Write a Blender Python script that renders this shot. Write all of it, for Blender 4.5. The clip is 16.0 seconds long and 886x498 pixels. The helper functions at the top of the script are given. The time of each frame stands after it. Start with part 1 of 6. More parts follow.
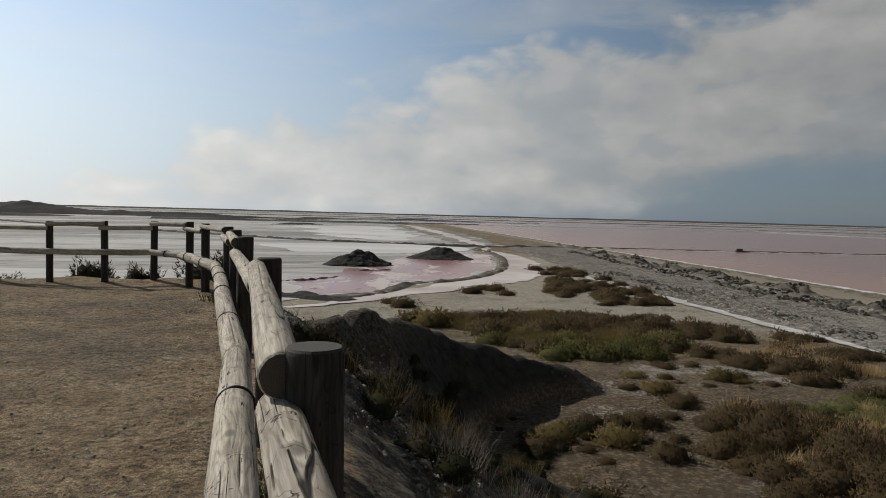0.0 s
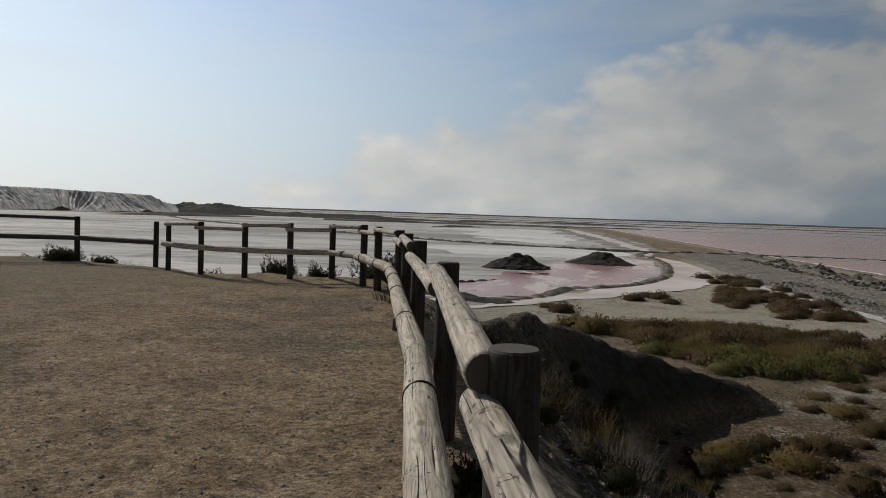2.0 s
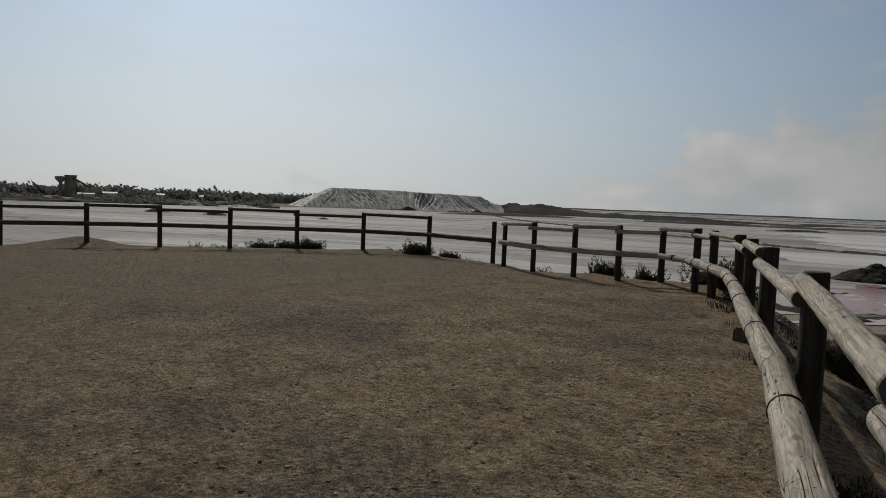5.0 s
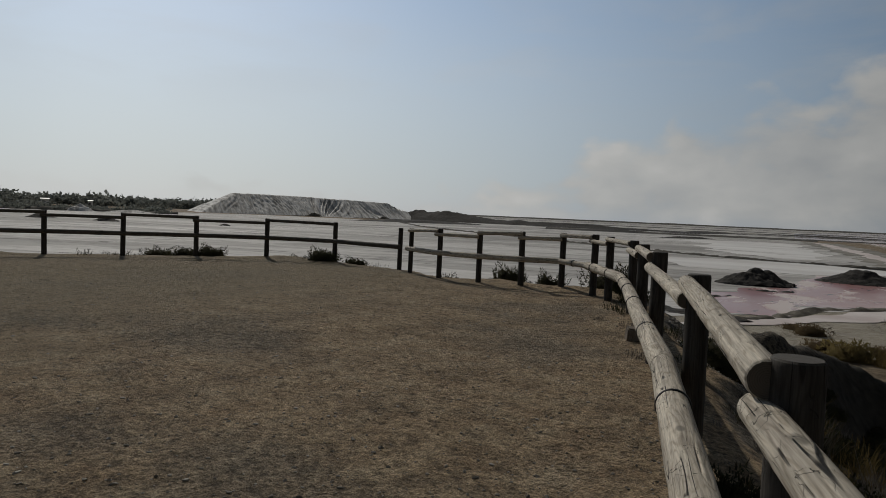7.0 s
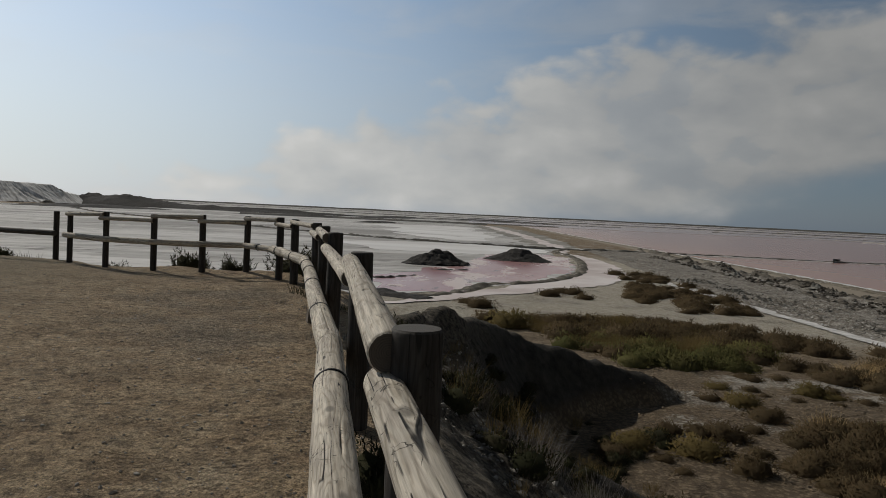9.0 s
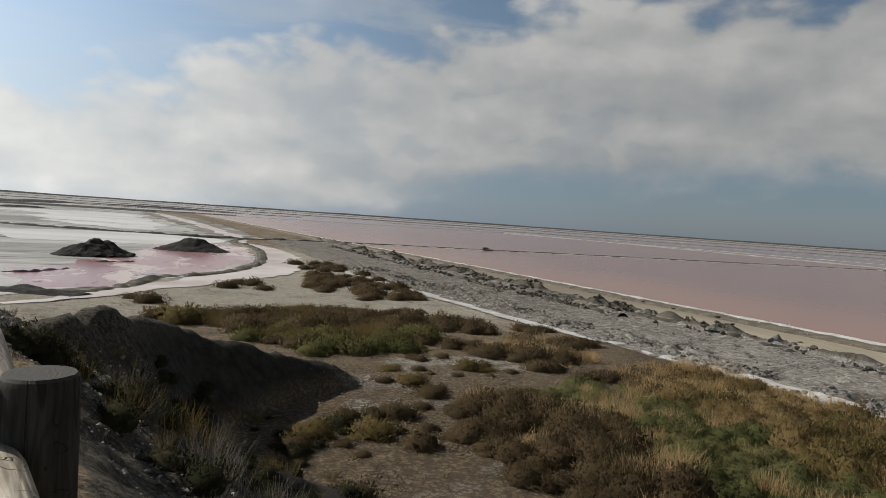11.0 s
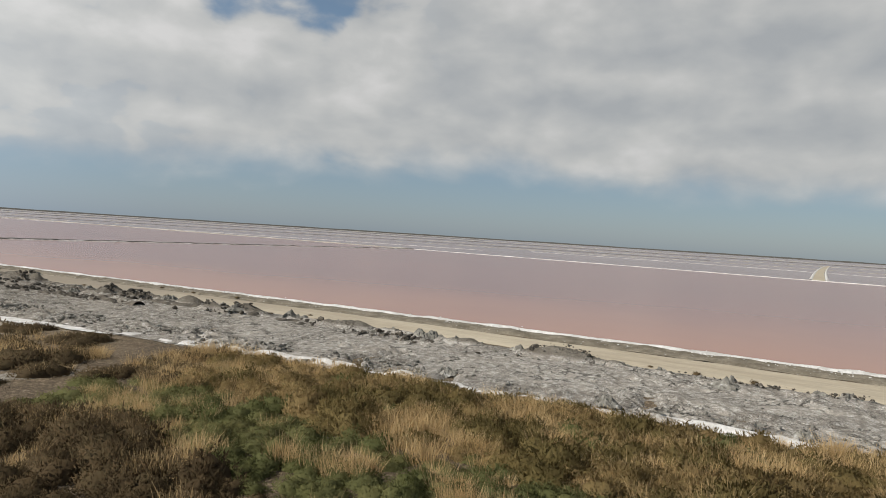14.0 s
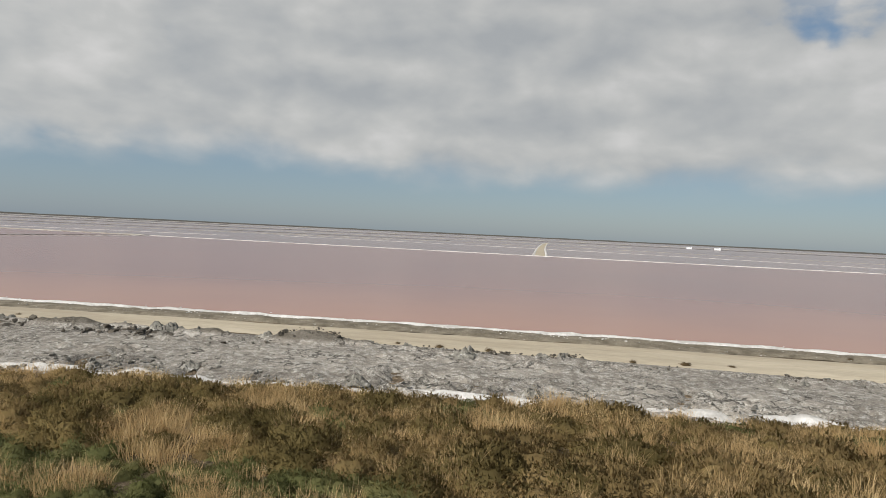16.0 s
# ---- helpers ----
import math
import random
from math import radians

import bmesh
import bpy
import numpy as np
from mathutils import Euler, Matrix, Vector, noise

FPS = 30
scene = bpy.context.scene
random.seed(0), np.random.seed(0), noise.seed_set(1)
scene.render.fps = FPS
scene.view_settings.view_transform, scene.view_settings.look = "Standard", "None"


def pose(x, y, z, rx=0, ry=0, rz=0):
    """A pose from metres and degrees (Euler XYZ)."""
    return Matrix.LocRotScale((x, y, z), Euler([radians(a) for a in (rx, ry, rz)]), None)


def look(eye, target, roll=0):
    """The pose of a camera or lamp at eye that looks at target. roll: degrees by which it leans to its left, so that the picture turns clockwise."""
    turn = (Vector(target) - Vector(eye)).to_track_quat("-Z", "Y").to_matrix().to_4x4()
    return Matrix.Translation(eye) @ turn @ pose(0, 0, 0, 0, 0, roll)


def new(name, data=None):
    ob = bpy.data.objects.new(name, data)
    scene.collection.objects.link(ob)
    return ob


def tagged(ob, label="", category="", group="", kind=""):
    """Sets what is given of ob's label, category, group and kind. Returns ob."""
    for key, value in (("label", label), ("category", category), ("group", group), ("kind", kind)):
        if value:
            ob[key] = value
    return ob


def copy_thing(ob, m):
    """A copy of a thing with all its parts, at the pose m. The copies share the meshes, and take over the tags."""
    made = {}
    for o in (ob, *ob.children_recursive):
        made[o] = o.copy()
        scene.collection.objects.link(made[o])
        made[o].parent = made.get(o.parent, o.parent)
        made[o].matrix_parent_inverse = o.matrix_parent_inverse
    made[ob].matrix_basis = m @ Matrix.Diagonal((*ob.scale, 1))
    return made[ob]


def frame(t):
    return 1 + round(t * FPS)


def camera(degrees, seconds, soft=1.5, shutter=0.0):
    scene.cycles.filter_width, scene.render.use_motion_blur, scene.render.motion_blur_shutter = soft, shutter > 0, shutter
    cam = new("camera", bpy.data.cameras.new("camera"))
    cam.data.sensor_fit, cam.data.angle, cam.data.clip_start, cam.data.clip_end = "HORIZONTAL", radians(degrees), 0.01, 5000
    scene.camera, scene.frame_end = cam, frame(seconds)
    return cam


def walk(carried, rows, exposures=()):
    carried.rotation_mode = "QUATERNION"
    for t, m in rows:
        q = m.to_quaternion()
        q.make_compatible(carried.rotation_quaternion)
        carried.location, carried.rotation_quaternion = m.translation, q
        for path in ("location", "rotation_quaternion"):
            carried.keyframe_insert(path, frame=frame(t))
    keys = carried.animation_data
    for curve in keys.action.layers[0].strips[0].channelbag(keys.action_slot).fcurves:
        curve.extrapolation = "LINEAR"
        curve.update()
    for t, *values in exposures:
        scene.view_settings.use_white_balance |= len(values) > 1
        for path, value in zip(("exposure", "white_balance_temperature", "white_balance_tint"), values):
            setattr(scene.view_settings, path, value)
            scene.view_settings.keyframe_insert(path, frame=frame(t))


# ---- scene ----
cam = camera(66.0, 16.0, soft=0.8)
# seconds, place of the eye, yaw, pitch, roll
ROWS = [
    (0.0, -0.000, -0.000, 1.500, -0.00, -2.88, -1.51),
    (0.5, -0.023, -0.017, 1.505, 3.45, -2.69, -1.75),
    (1.0, -0.044, -0.066, 1.511, 5.86, -3.29, -1.92),
    (1.5, -0.066, -0.119, 1.522, 9.52, -3.08, -1.90),
    (2.0, -0.088, -0.160, 1.526, 13.23, -3.00, -1.90),
    (2.5, -0.115, -0.156, 1.526, 17.07, -2.46, -1.85),
    (3.0, -0.136, -0.187, 1.524, 20.83, -3.26, -2.03),
    (3.5, -0.156, -0.235, 1.531, 25.37, -3.14, -1.62),
    (4.0, -0.175, -0.313, 1.538, 31.20, -3.28, -1.61),
    (4.5, -0.203, -0.379, 1.542, 35.95, -3.67, -1.89),
    (4.7, -0.202, -0.415, 1.536, 37.62, -3.75, -2.10),
    (5.2, -0.211, -0.474, 1.536, 40.19, -3.86, -2.18),
    (5.7, -0.209, -0.522, 1.537, 40.63, -3.76, -2.02),
    (6.2, -0.199, -0.542, 1.537, 39.03, -3.55, -1.85),
    (6.8, -0.179, -0.508, 1.532, 34.56, -3.33, -1.93),
    (7.0, -0.173, -0.477, 1.530, 31.70, -2.98, -2.52),
    (7.5, -0.146, -0.397, 1.519, 26.11, -3.14, -2.44),
    (8.0, -0.118, -0.322, 1.508, 19.48, -3.08, -2.59),
    (8.5, -0.074, -0.230, 1.493, 12.05, -3.13, -2.82),
    (9.0, -0.036, -0.191, 1.491, 6.59, -3.06, -2.75),
    (9.2, -0.025, -0.178, 1.480, 4.23, -2.47, -2.89),
    (9.7, -0.018, -0.120, 1.484, -1.39, -2.27, -3.06),
    (10.2, -0.034, -0.028, 1.503, -8.53, -2.30, -3.37),
    (10.8, -0.037, 0.083, 1.527, -17.38, -2.37, -3.73),
    (11.3, 0.014, 0.136, 1.535, -23.57, -2.24, -3.82),
    (11.5, 0.056, 0.147, 1.537, -26.32, -1.91, -3.41),
    (12.0, 0.166, 0.177, 1.533, -32.70, -1.72, -3.73),
    (12.5, 0.215, 0.201, 1.515, -38.38, -1.07, -3.32),
    (13.0, 0.258, 0.214, 1.508, -45.67, -0.61, -3.34),
    (13.5, 0.353, 0.268, 1.505, -52.20, -1.16, -3.42),
    (14.0, 0.444, 0.312, 1.489, -58.57, -1.14, -3.65),
    (14.5, 0.538, 0.316, 1.483, -64.39, -1.34, -3.72),
    (15.0, 0.589, 0.321, 1.484, -68.83, -1.37, -3.20),
    (15.5, 0.642, 0.301, 1.474, -74.05, -1.46, -2.70),
    (16.0, 0.690, 0.299, 1.456, -79.41, -1.38, -2.71),
]
EXPOSURES = [(0.0, -0.65), (2.0, -0.85), (4.5, -1.26), (7.0, -1.36), (8.2, -1.08), (9.2, -0.94), (11.3, -0.24), (12.5, 0.04), (14.0, 0.20), (16.0, 0.22)]
walk(cam, [(t, pose(x, y, z, 90 + pitch, roll, yaw)) for t, x, y, z, yaw, pitch, roll in ROWS], EXPOSURES)

# ---- node helpers ----
SUN_AZ, SUN_EL = -56.0, 37.0          # degrees, azimuth clockwise from +y
PLAIN = -4.5                          # level of the salt plain below the lookout


def node(nt, kind, ins=None, **props):
    nd = nt.nodes.new(kind)
    for key, value in props.items():
        setattr(nd, key, value)
    for key, value in (ins or {}).items():
        sock = nd.inputs[key]
        if isinstance(value, bpy.types.NodeSocket):
            nt.links.new(value, sock)
        else:
            sock.default_value = value
    return nd


def calc(nt, op, a, b=0.0, c=0.0, clamp=False):
    return node(nt, "ShaderNodeMath", {0: a, 1: b, 2: c}, operation=op, use_clamp=clamp).outputs[0]


def smooth(nt, v, lo, hi, a=0.0, b=1.0):
    return node(nt, "ShaderNodeMapRange", {0: v, 1: lo, 2: hi, 3: a, 4: b}, interpolation_type="SMOOTHSTEP").outputs[0]


def ramp(nt, fac, stops):
    nd = node(nt, "ShaderNodeValToRGB", {0: fac})
    el = nd.color_ramp.elements
    while len(el) < len(stops):
        el.new(0.5)
    for e, (p, c) in zip(el, stops):
        e.position = p
        e.color = (c, c, c, 1) if isinstance(c, (int, float)) else (*c, 1)
    return nd.outputs[0]


def mix(nt, fac, a, b, how="MIX"):
    nd = nt.nodes.new("ShaderNodeMix")
    nd.data_type, nd.blend_type = "RGBA", how
    for i, value in ((0, fac), (6, a), (7, b)):
        if isinstance(value, bpy.types.NodeSocket):
            nt.links.new(value, nd.inputs[i])
        elif i == 0:
            nd.inputs[i].default_value = value
        else:
            nd.inputs[i].default_value = (*value, 1)
    return nd.outputs[2]


def noise_tex(nt, vec, scale, detail=4.0, rough=0.55, warp=0.0):
    return node(nt, "ShaderNodeTexNoise", {"Vector": vec, "Scale": scale, "Detail": detail, "Roughness": rough, "Distortion": warp}).outputs[0]


# ---- sky and sun ----
world = bpy.data.worlds.new("sky")
scene.world = world
world.use_nodes = True
wt = world.node_tree
wt.nodes.clear()
direction = node(wt, "ShaderNodeTexCoord").outputs["Generated"]
xyz = node(wt, "ShaderNodeSeparateXYZ", {0: direction}).outputs
sky = node(wt, "ShaderNodeTexSky", {}, sky_type="NISHITA", sun_disc=False, sun_elevation=radians(SUN_EL),
           sun_rotation=radians(SUN_AZ), air_density=1.0, dust_density=0.6, ozone_density=2.0)
clear = mix(wt, 1.0, mix(wt, 1.0, sky.outputs[0], (0.050, 0.050, 0.050), "MULTIPLY"), (0.080, 0.118, 0.160), "ADD")

toward_sun = calc(wt, "MAXIMUM", node(wt, "ShaderNodeVectorMath", {0: direction, 1: (
    math.sin(radians(SUN_AZ)) * math.cos(radians(SUN_EL)), math.cos(radians(SUN_AZ)) * math.cos(radians(SUN_EL)), math.sin(radians(SUN_EL)))},
    operation="DOT_PRODUCT").outputs["Value"], 0.0)
glow = calc(wt, "POWER", toward_sun, 2.5)
az = calc(wt, "ARCTAN2", xyz[0], xyz[1])
el = calc(wt, "ARCSINE", xyz[2])
clear = mix(wt, 1.0, clear, ramp(wt, el, [(0.30, 1.0), (0.85, 0.38)]), "MULTIPLY")
clear = mix(wt, 1.0, clear, mix(wt, glow, (1.0, 1.0, 1.0), (1.5, 1.5, 1.5)), "MULTIPLY")
turn01 = calc(wt, "MULTIPLY_ADD", az, 0.5 / math.pi, 0.5)
flat = node(wt, "ShaderNodeCombineXYZ", {0: calc(wt, "MULTIPLY", az, 2.0), 1: calc(wt, "MULTIPLY", el, 3.5), 2: 3.7}).outputs[0]
billow = noise_tex(wt, flat, 4.0, 6.0, 0.47, 0.15)
broad = noise_tex(wt, flat, 1.7, 4.0, 0.5)
fine = noise_tex(wt, flat, 8.0, 5.0, 0.48, 0.2)


def by_az(stops):
    return ramp(wt, turn01, [((a + 180) / 360, v) for a, v in stops])


top = by_az([(-180, 0.30), (-100, 0.0), (-24, 0.03), (-15, 0.125), (-3, 0.175), (3, 0.21), (10, 0.235), (22, 0.285), (34, 0.33), (43, 0.325), (49, 0.285), (55, 0.60), (98, 0.60), (108, 0.28), (125, 0.45), (180, 0.6)])
base = by_az([(-180, 0.10), (-20, 0.0), (8, 0.0), (24, 0.07), (45, 0.095), (64, 0.105), (90, 0.09), (180, 0.10)])
lumps = calc(wt, "ADD", calc(wt, "MULTIPLY_ADD", billow, 0.22, -0.155), calc(wt, "MULTIPLY", fine, 0.09))
upper = smooth(wt, calc(wt, "ADD", calc(wt, "SUBTRACT", top, el), lumps), -0.018, 0.045)
lower = smooth(wt, calc(wt, "ADD", calc(wt, "SUBTRACT", el, base), calc(wt, "MULTIPLY_ADD", billow, 0.10, -0.05)), -0.035, 0.03)
holes = smooth(wt, calc(wt, "ADD", calc(wt, "MULTIPLY", broad, 0.6), calc(wt, "MULTIPLY", fine, 0.4)), 0.30, 0.46)
holes = calc(wt, "MAXIMUM", holes, by_az([(-180, 0.2), (-32, 0.5), (-22, 0.88), (40, 0.85), (50, 0.6), (58, 1.0), (99, 1.0), (106, 0.2), (180, 0.5)]))
cover = calc(wt, "MULTIPLY", calc(wt, "MULTIPLY", upper, lower), holes)
veil_v = node(wt, "ShaderNodeCombineXYZ", {0: calc(wt, "MULTIPLY", az, 1.5), 1: calc(wt, "MULTIPLY", el, 6.0), 2: 8.1}).outputs[0]
veil = calc(wt, "MULTIPLY", smooth(wt, noise_tex(wt, veil_v, 2.6, 6.0, 0.55, 0.4), 0.42, 0.66, 0.0, 0.6), by_az([(-180, 0.6), (-80, 0.25), (-20, 0.30), (6, 0.55), (30, 1.0), (180, 1.0)]))
cover = calc(wt, "MAXIMUM", cover, calc(wt, "MULTIPLY", veil, smooth(wt, el, 0.08, 0.20)))
above = node(wt, "ShaderNodeVectorMath", {0: flat, 1: (-0.05, 0.10, 0.0)}, operation="ADD").outputs[0]
puff = calc(wt, "SUBTRACT", billow, noise_tex(wt, above, 4.0, 6.0, 0.47, 0.15))   # tops catch the light, undersides are grey
tone_c = calc(wt, "ADD", calc(wt, "ADD", calc(wt, "MULTIPLY", billow, 0.35), calc(wt, "MULTIPLY", broad, 0.65)), calc(wt, "ADD", calc(wt, "MULTIPLY", puff, 0.5), calc(wt, "MULTIPLY_ADD", fine, 0.16, -0.08)))
body = ramp(wt, tone_c, [(0.30, (0.41, 0.425, 0.435)), (0.48, (0.49, 0.497, 0.492)), (0.60, (0.555, 0.555, 0.54)), (0.74, (0.66, 0.65, 0.635))])
low = smooth(wt, el, 0.0, 0.42, 1.0, 0.0)
haze_amount = calc(wt, "MULTIPLY", low, by_az([(-180, 0.5), (-60, 0.85), (-10, 0.80), (12, 0.62), (40, 0.30), (90, 0.25), (180, 0.4)]))
haze = mix(wt, glow, (0.228, 0.314, 0.430), (0.89, 0.91, 0.88))
lit = mix(wt, haze_amount, clear, haze)
lit = mix(wt, calc(wt, "MULTIPLY", cover, 0.93), lit, mix(wt, calc(wt, "MULTIPLY", glow, 0.6), body, (0.74, 0.74, 0.71)))
sunward = by_az([(-180, 0.40), (-120, 0.74), (-60, 1.06), (-25, 0.94), (-8, 0.82), (6, 0.66), (20, 0.52), (36, 0.45), (48, 0.43), (90, 0.41), (180, 0.40)])
dome = ramp(wt, el, [(0.0, 1.0), (0.36, 1.0), (0.80, 0.45)])
lit = mix(wt, 1.0, mix(wt, 1.0, lit, sunward, "MULTIPLY"), dome, "MULTIPLY")
back = node(wt, "ShaderNodeBackground", {"Color": lit, "Strength": 2.0})
node(wt, "ShaderNodeOutputWorld", {"Surface": back.outputs[0]})

sun = new("sun", bpy.data.lights.new("sun", "SUN"))
sun.data.energy, sun.data.angle, sun.data.color = 4.4, radians(0.8), (1.0, 0.94, 0.84)
s_az, s_el = radians(SUN_AZ), radians(SUN_EL)
sun.matrix_world = look((0, 0, 0), (-math.sin(s_az) * math.cos(s_el), -math.cos(s_az) * math.cos(s_el), -math.sin(s_el)))
sun.location = (-60, 20, 40)


# ---- materials ----
def material(name, low_c, high_c, scale=3.0, rough=0.85, detail=6.0, grain=0.0, grain_scale=40.0, bump=0.0, bump_scale=20.0,
             spots=None, spec=0.3, per_object=0.0, per_island=None, metal=0.0, stretch=None, lo=0.35, hi=0.65, bump_dist=0.03, thin=0.0):
    """A surface whose colour runs between two tones by broad noise, with fine grain, spots of a third tone, and relief."""
    m = bpy.data.materials.new(name)
    m.use_nodes = True
    nt = m.node_tree
    bs = nt.nodes["Principled BSDF"]
    vec = node(nt, "ShaderNodeTexCoord").outputs["Object"]
    info = node(nt, "ShaderNodeObjectInfo").outputs["Random"]
    if per_object:
        vec = node(nt, "ShaderNodeVectorMath", {0: vec, 1: node(nt, "ShaderNodeCombineXYZ", {0: calc(nt, "MULTIPLY", info, 37.0), 1: info, 2: calc(nt, "MULTIPLY", info, 11.0)}).outputs[0]}, operation="ADD").outputs[0]
    if stretch:
        vec = node(nt, "ShaderNodeVectorMath", {0: vec, 1: stretch}, operation="MULTIPLY").outputs[0]
    n1 = noise_tex(nt, vec, scale, detail)
    col = ramp(nt, n1, [(lo, low_c), (hi, high_c)])
    if spots:
        tone, s_scale, s_lo, s_hi = spots
        col = mix(nt, smooth(nt, noise_tex(nt, vec, s_scale, 5.0, 0.6), s_lo, s_hi), col, tone)
    if grain:
        g = noise_tex(nt, vec, grain_scale, 3.0, 0.7)
        col = mix(nt, grain, col, ramp(nt, g, [(0.3, 0.25), (0.7, 1.0)]), "MULTIPLY")
    if per_island:
        isl = node(nt, "ShaderNodeNewGeometry").outputs["Random Per Island"]
        col = mix(nt, smooth(nt, isl, 0.25, 0.95), col, per_island)
    if per_object:
        col = mix(nt, calc(nt, "MULTIPLY", info, per_object), col, (0.42, 0.36, 0.28), "MULTIPLY")
    nt.links.new(col, bs.inputs["Base Color"])
    bs.inputs["Roughness"].default_value = rough
    bs.inputs["Metallic"].default_value = metal
    bs.inputs["Specular IOR Level"].default_value = spec
    if thin:  # light passes through leaves and blades
        through_leaf = node(nt, "ShaderNodeBsdfTranslucent", {"Color": col}).outputs[0]
        both = node(nt, "ShaderNodeMixShader", {0: thin, 1: bs.outputs[0], 2: through_leaf}).outputs[0]
        nt.links.new(both, nt.nodes["Material Output"].inputs["Surface"])
    if bump:
        h = noise_tex(nt, vec, bump_scale, 6.0, 0.65)
        nt.links.new(node(nt, "ShaderNodeBump", {"Height": h, "Strength": bump, "Distance": bump_dist}).outputs[0], bs.inputs["Normal"])
    return m


def water_material(name, near, far, rough=0.12, ripple=0.02, scale=0.03, gloss=0.3, shallow=None):
    m = bpy.data.materials.new(name)
    m.use_nodes = True
    nt = m.node_tree
    bs = nt.nodes["Principled BSDF"]
    vec = node(nt, "ShaderNodeTexCoord").outputs["Object"]
    col = ramp(nt, noise_tex(nt, vec, scale, 5.0), [(0.35, near), (0.65, far)])
    if shallow:  # the bottom shows through near the track's shore
        xy = node(nt, "ShaderNodeSeparateXYZ", {0: vec}).outputs
        off_shore = calc(nt, "ADD", xy[0], calc(nt, "MULTIPLY", xy[1], 0.10))
        off_shore = calc(nt, "ADD", off_shore, calc(nt, "MULTIPLY_ADD", noise_tex(nt, vec, 0.05, 4.0), 24.0, -12.0))
        col = mix(nt, smooth(nt, off_shore, 40.0, 82.0, 1.0, 0.0), col, shallow)
    nt.links.new(col, bs.inputs["Base Color"])
    bs.inputs["Roughness"].default_value = rough
    bs.inputs["IOR"].default_value = 1.33
    bs.inputs["Specular IOR Level"].default_value = gloss
    h = noise_tex(nt, node(nt, "ShaderNodeVectorMath", {0: vec, 1: (1.0, 0.35, 1.0)}, operation="MULTIPLY").outputs[0], 2.2, 4.0)
    nt.links.new(node(nt, "ShaderNodeBump", {"Height": h, "Strength": 0.06, "Distance": ripple}).outputs[0], bs.inputs["Normal"])
    return m


def pond_material():
    """Thin pink brine over salt: clear pink pools, milky shallows, crisp white crust islands."""
    m = bpy.data.materials.new("pink_pond")
    m.use_nodes = True
    nt = m.node_tree
    bs = nt.nodes["Principled BSDF"]
    vec = node(nt, "ShaderNodeTexCoord").outputs["Object"]
    wide = node(nt, "ShaderNodeVectorMath", {0: vec, 1: (1.0, 0.40, 1.0)}, operation="MULTIPLY").outputs[0]
    depth = noise_tex(nt, wide, 0.16, 6.0, 0.6, 0.4)
    col = ramp(nt, depth, [(0.34, (0.40, 0.205, 0.20)), (0.52, (0.47, 0.30, 0.285)), (0.66, (0.55, 0.44, 0.42))])
    crust = smooth(nt, noise_tex(nt, wide, 0.30, 8.0, 0.62, 0.6), 0.515, 0.535)
    crust = calc(nt, "MULTIPLY", crust, smooth(nt, depth, 0.44, 0.50))
    col = mix(nt, calc(nt, "MULTIPLY", crust, 0.85), col, (0.68, 0.62, 0.60))
    silt = smooth(nt, noise_tex(nt, wide, 0.75, 6.0, 0.65, 0.3), 0.62, 0.66)
    col = mix(nt, calc(nt, "MULTIPLY", silt, 0.75), col, (0.16, 0.13, 0.11))
    nt.links.new(col, bs.inputs["Base Color"])
    nt.links.new(smooth(nt, crust, 0.0, 1.0, 0.22, 0.8), bs.inputs["Roughness"])
    bs.inputs["IOR"].default_value = 1.33
    bs.inputs["Specular IOR Level"].default_value = 0.25
    return m


def flat_material():
    """Salt flat: sharp-edged pale crust sheets over damp grey silt, strings of dark specks."""
    m = bpy.data.materials.new("salt_flat_crust")
    m.use_nodes = True
    nt = m.node_tree
    bs = nt.nodes["Principled BSDF"]
    vec = node(nt, "ShaderNodeTexCoord").outputs["Object"]
    turned = node(nt, "ShaderNodeVectorRotate", {"Vector": vec, "Angle": radians(-18)}, rotation_type="Z_AXIS").outputs[0]
    wide = node(nt, "ShaderNodeVectorMath", {0: turned, 1: (0.30, 1.0, 1.0)}, operation="MULTIPLY").outputs[0]
    sheet_n = noise_tex(nt, wide, 0.030, 9.0, 0.58, 0.5)
    col = ramp(nt, sheet_n, [(0.30, (0.31, 0.298, 0.280)), (0.47, (0.41, 0.396, 0.374)), (0.49, (0.53, 0.513, 0.488)), (0.70, (0.69, 0.672, 0.645))])
    damp = smooth(nt, noise_tex(nt, wide, 0.09, 8.0, 0.62, 0.5), 0.515, 0.56)
    col = mix(nt, calc(nt, "MULTIPLY", damp, 0.55), col, (0.30, 0.285, 0.265))
    col = mix(nt, 0.55, col, ramp(nt, noise_tex(nt, wide, 0.8, 7.0, 0.7), [(0.36, 0.50), (0.50, 1.0), (0.64, 1.12)]), "MULTIPLY")
    line = calc(nt, "ABSOLUTE", calc(nt, "SUBTRACT", noise_tex(nt, wide, 0.045, 3.0, 0.5, 0.3), 0.52))
    specks = calc(nt, "MULTIPLY", smooth(nt, line, 0.002, 0.010, 1.0, 0.0), smooth(nt, noise_tex(nt, wide, 0.8, 5.0, 0.7), 0.42, 0.52))
    col = mix(nt, calc(nt, "MULTIPLY", specks, 0.85), col, (0.10, 0.092, 0.082))
    nt.links.new(col, bs.inputs["Base Color"])
    bs.inputs["Roughness"].default_value = 0.8
    bs.inputs["Specular IOR Level"].default_value = 0.15
    nt.links.new(node(nt, "ShaderNodeBump", {"Height": noise_tex(nt, vec, 2.0, 6.0), "Strength": 0.3, "Distance": 0.05}).outputs[0], bs.inputs["Normal"])
    return m


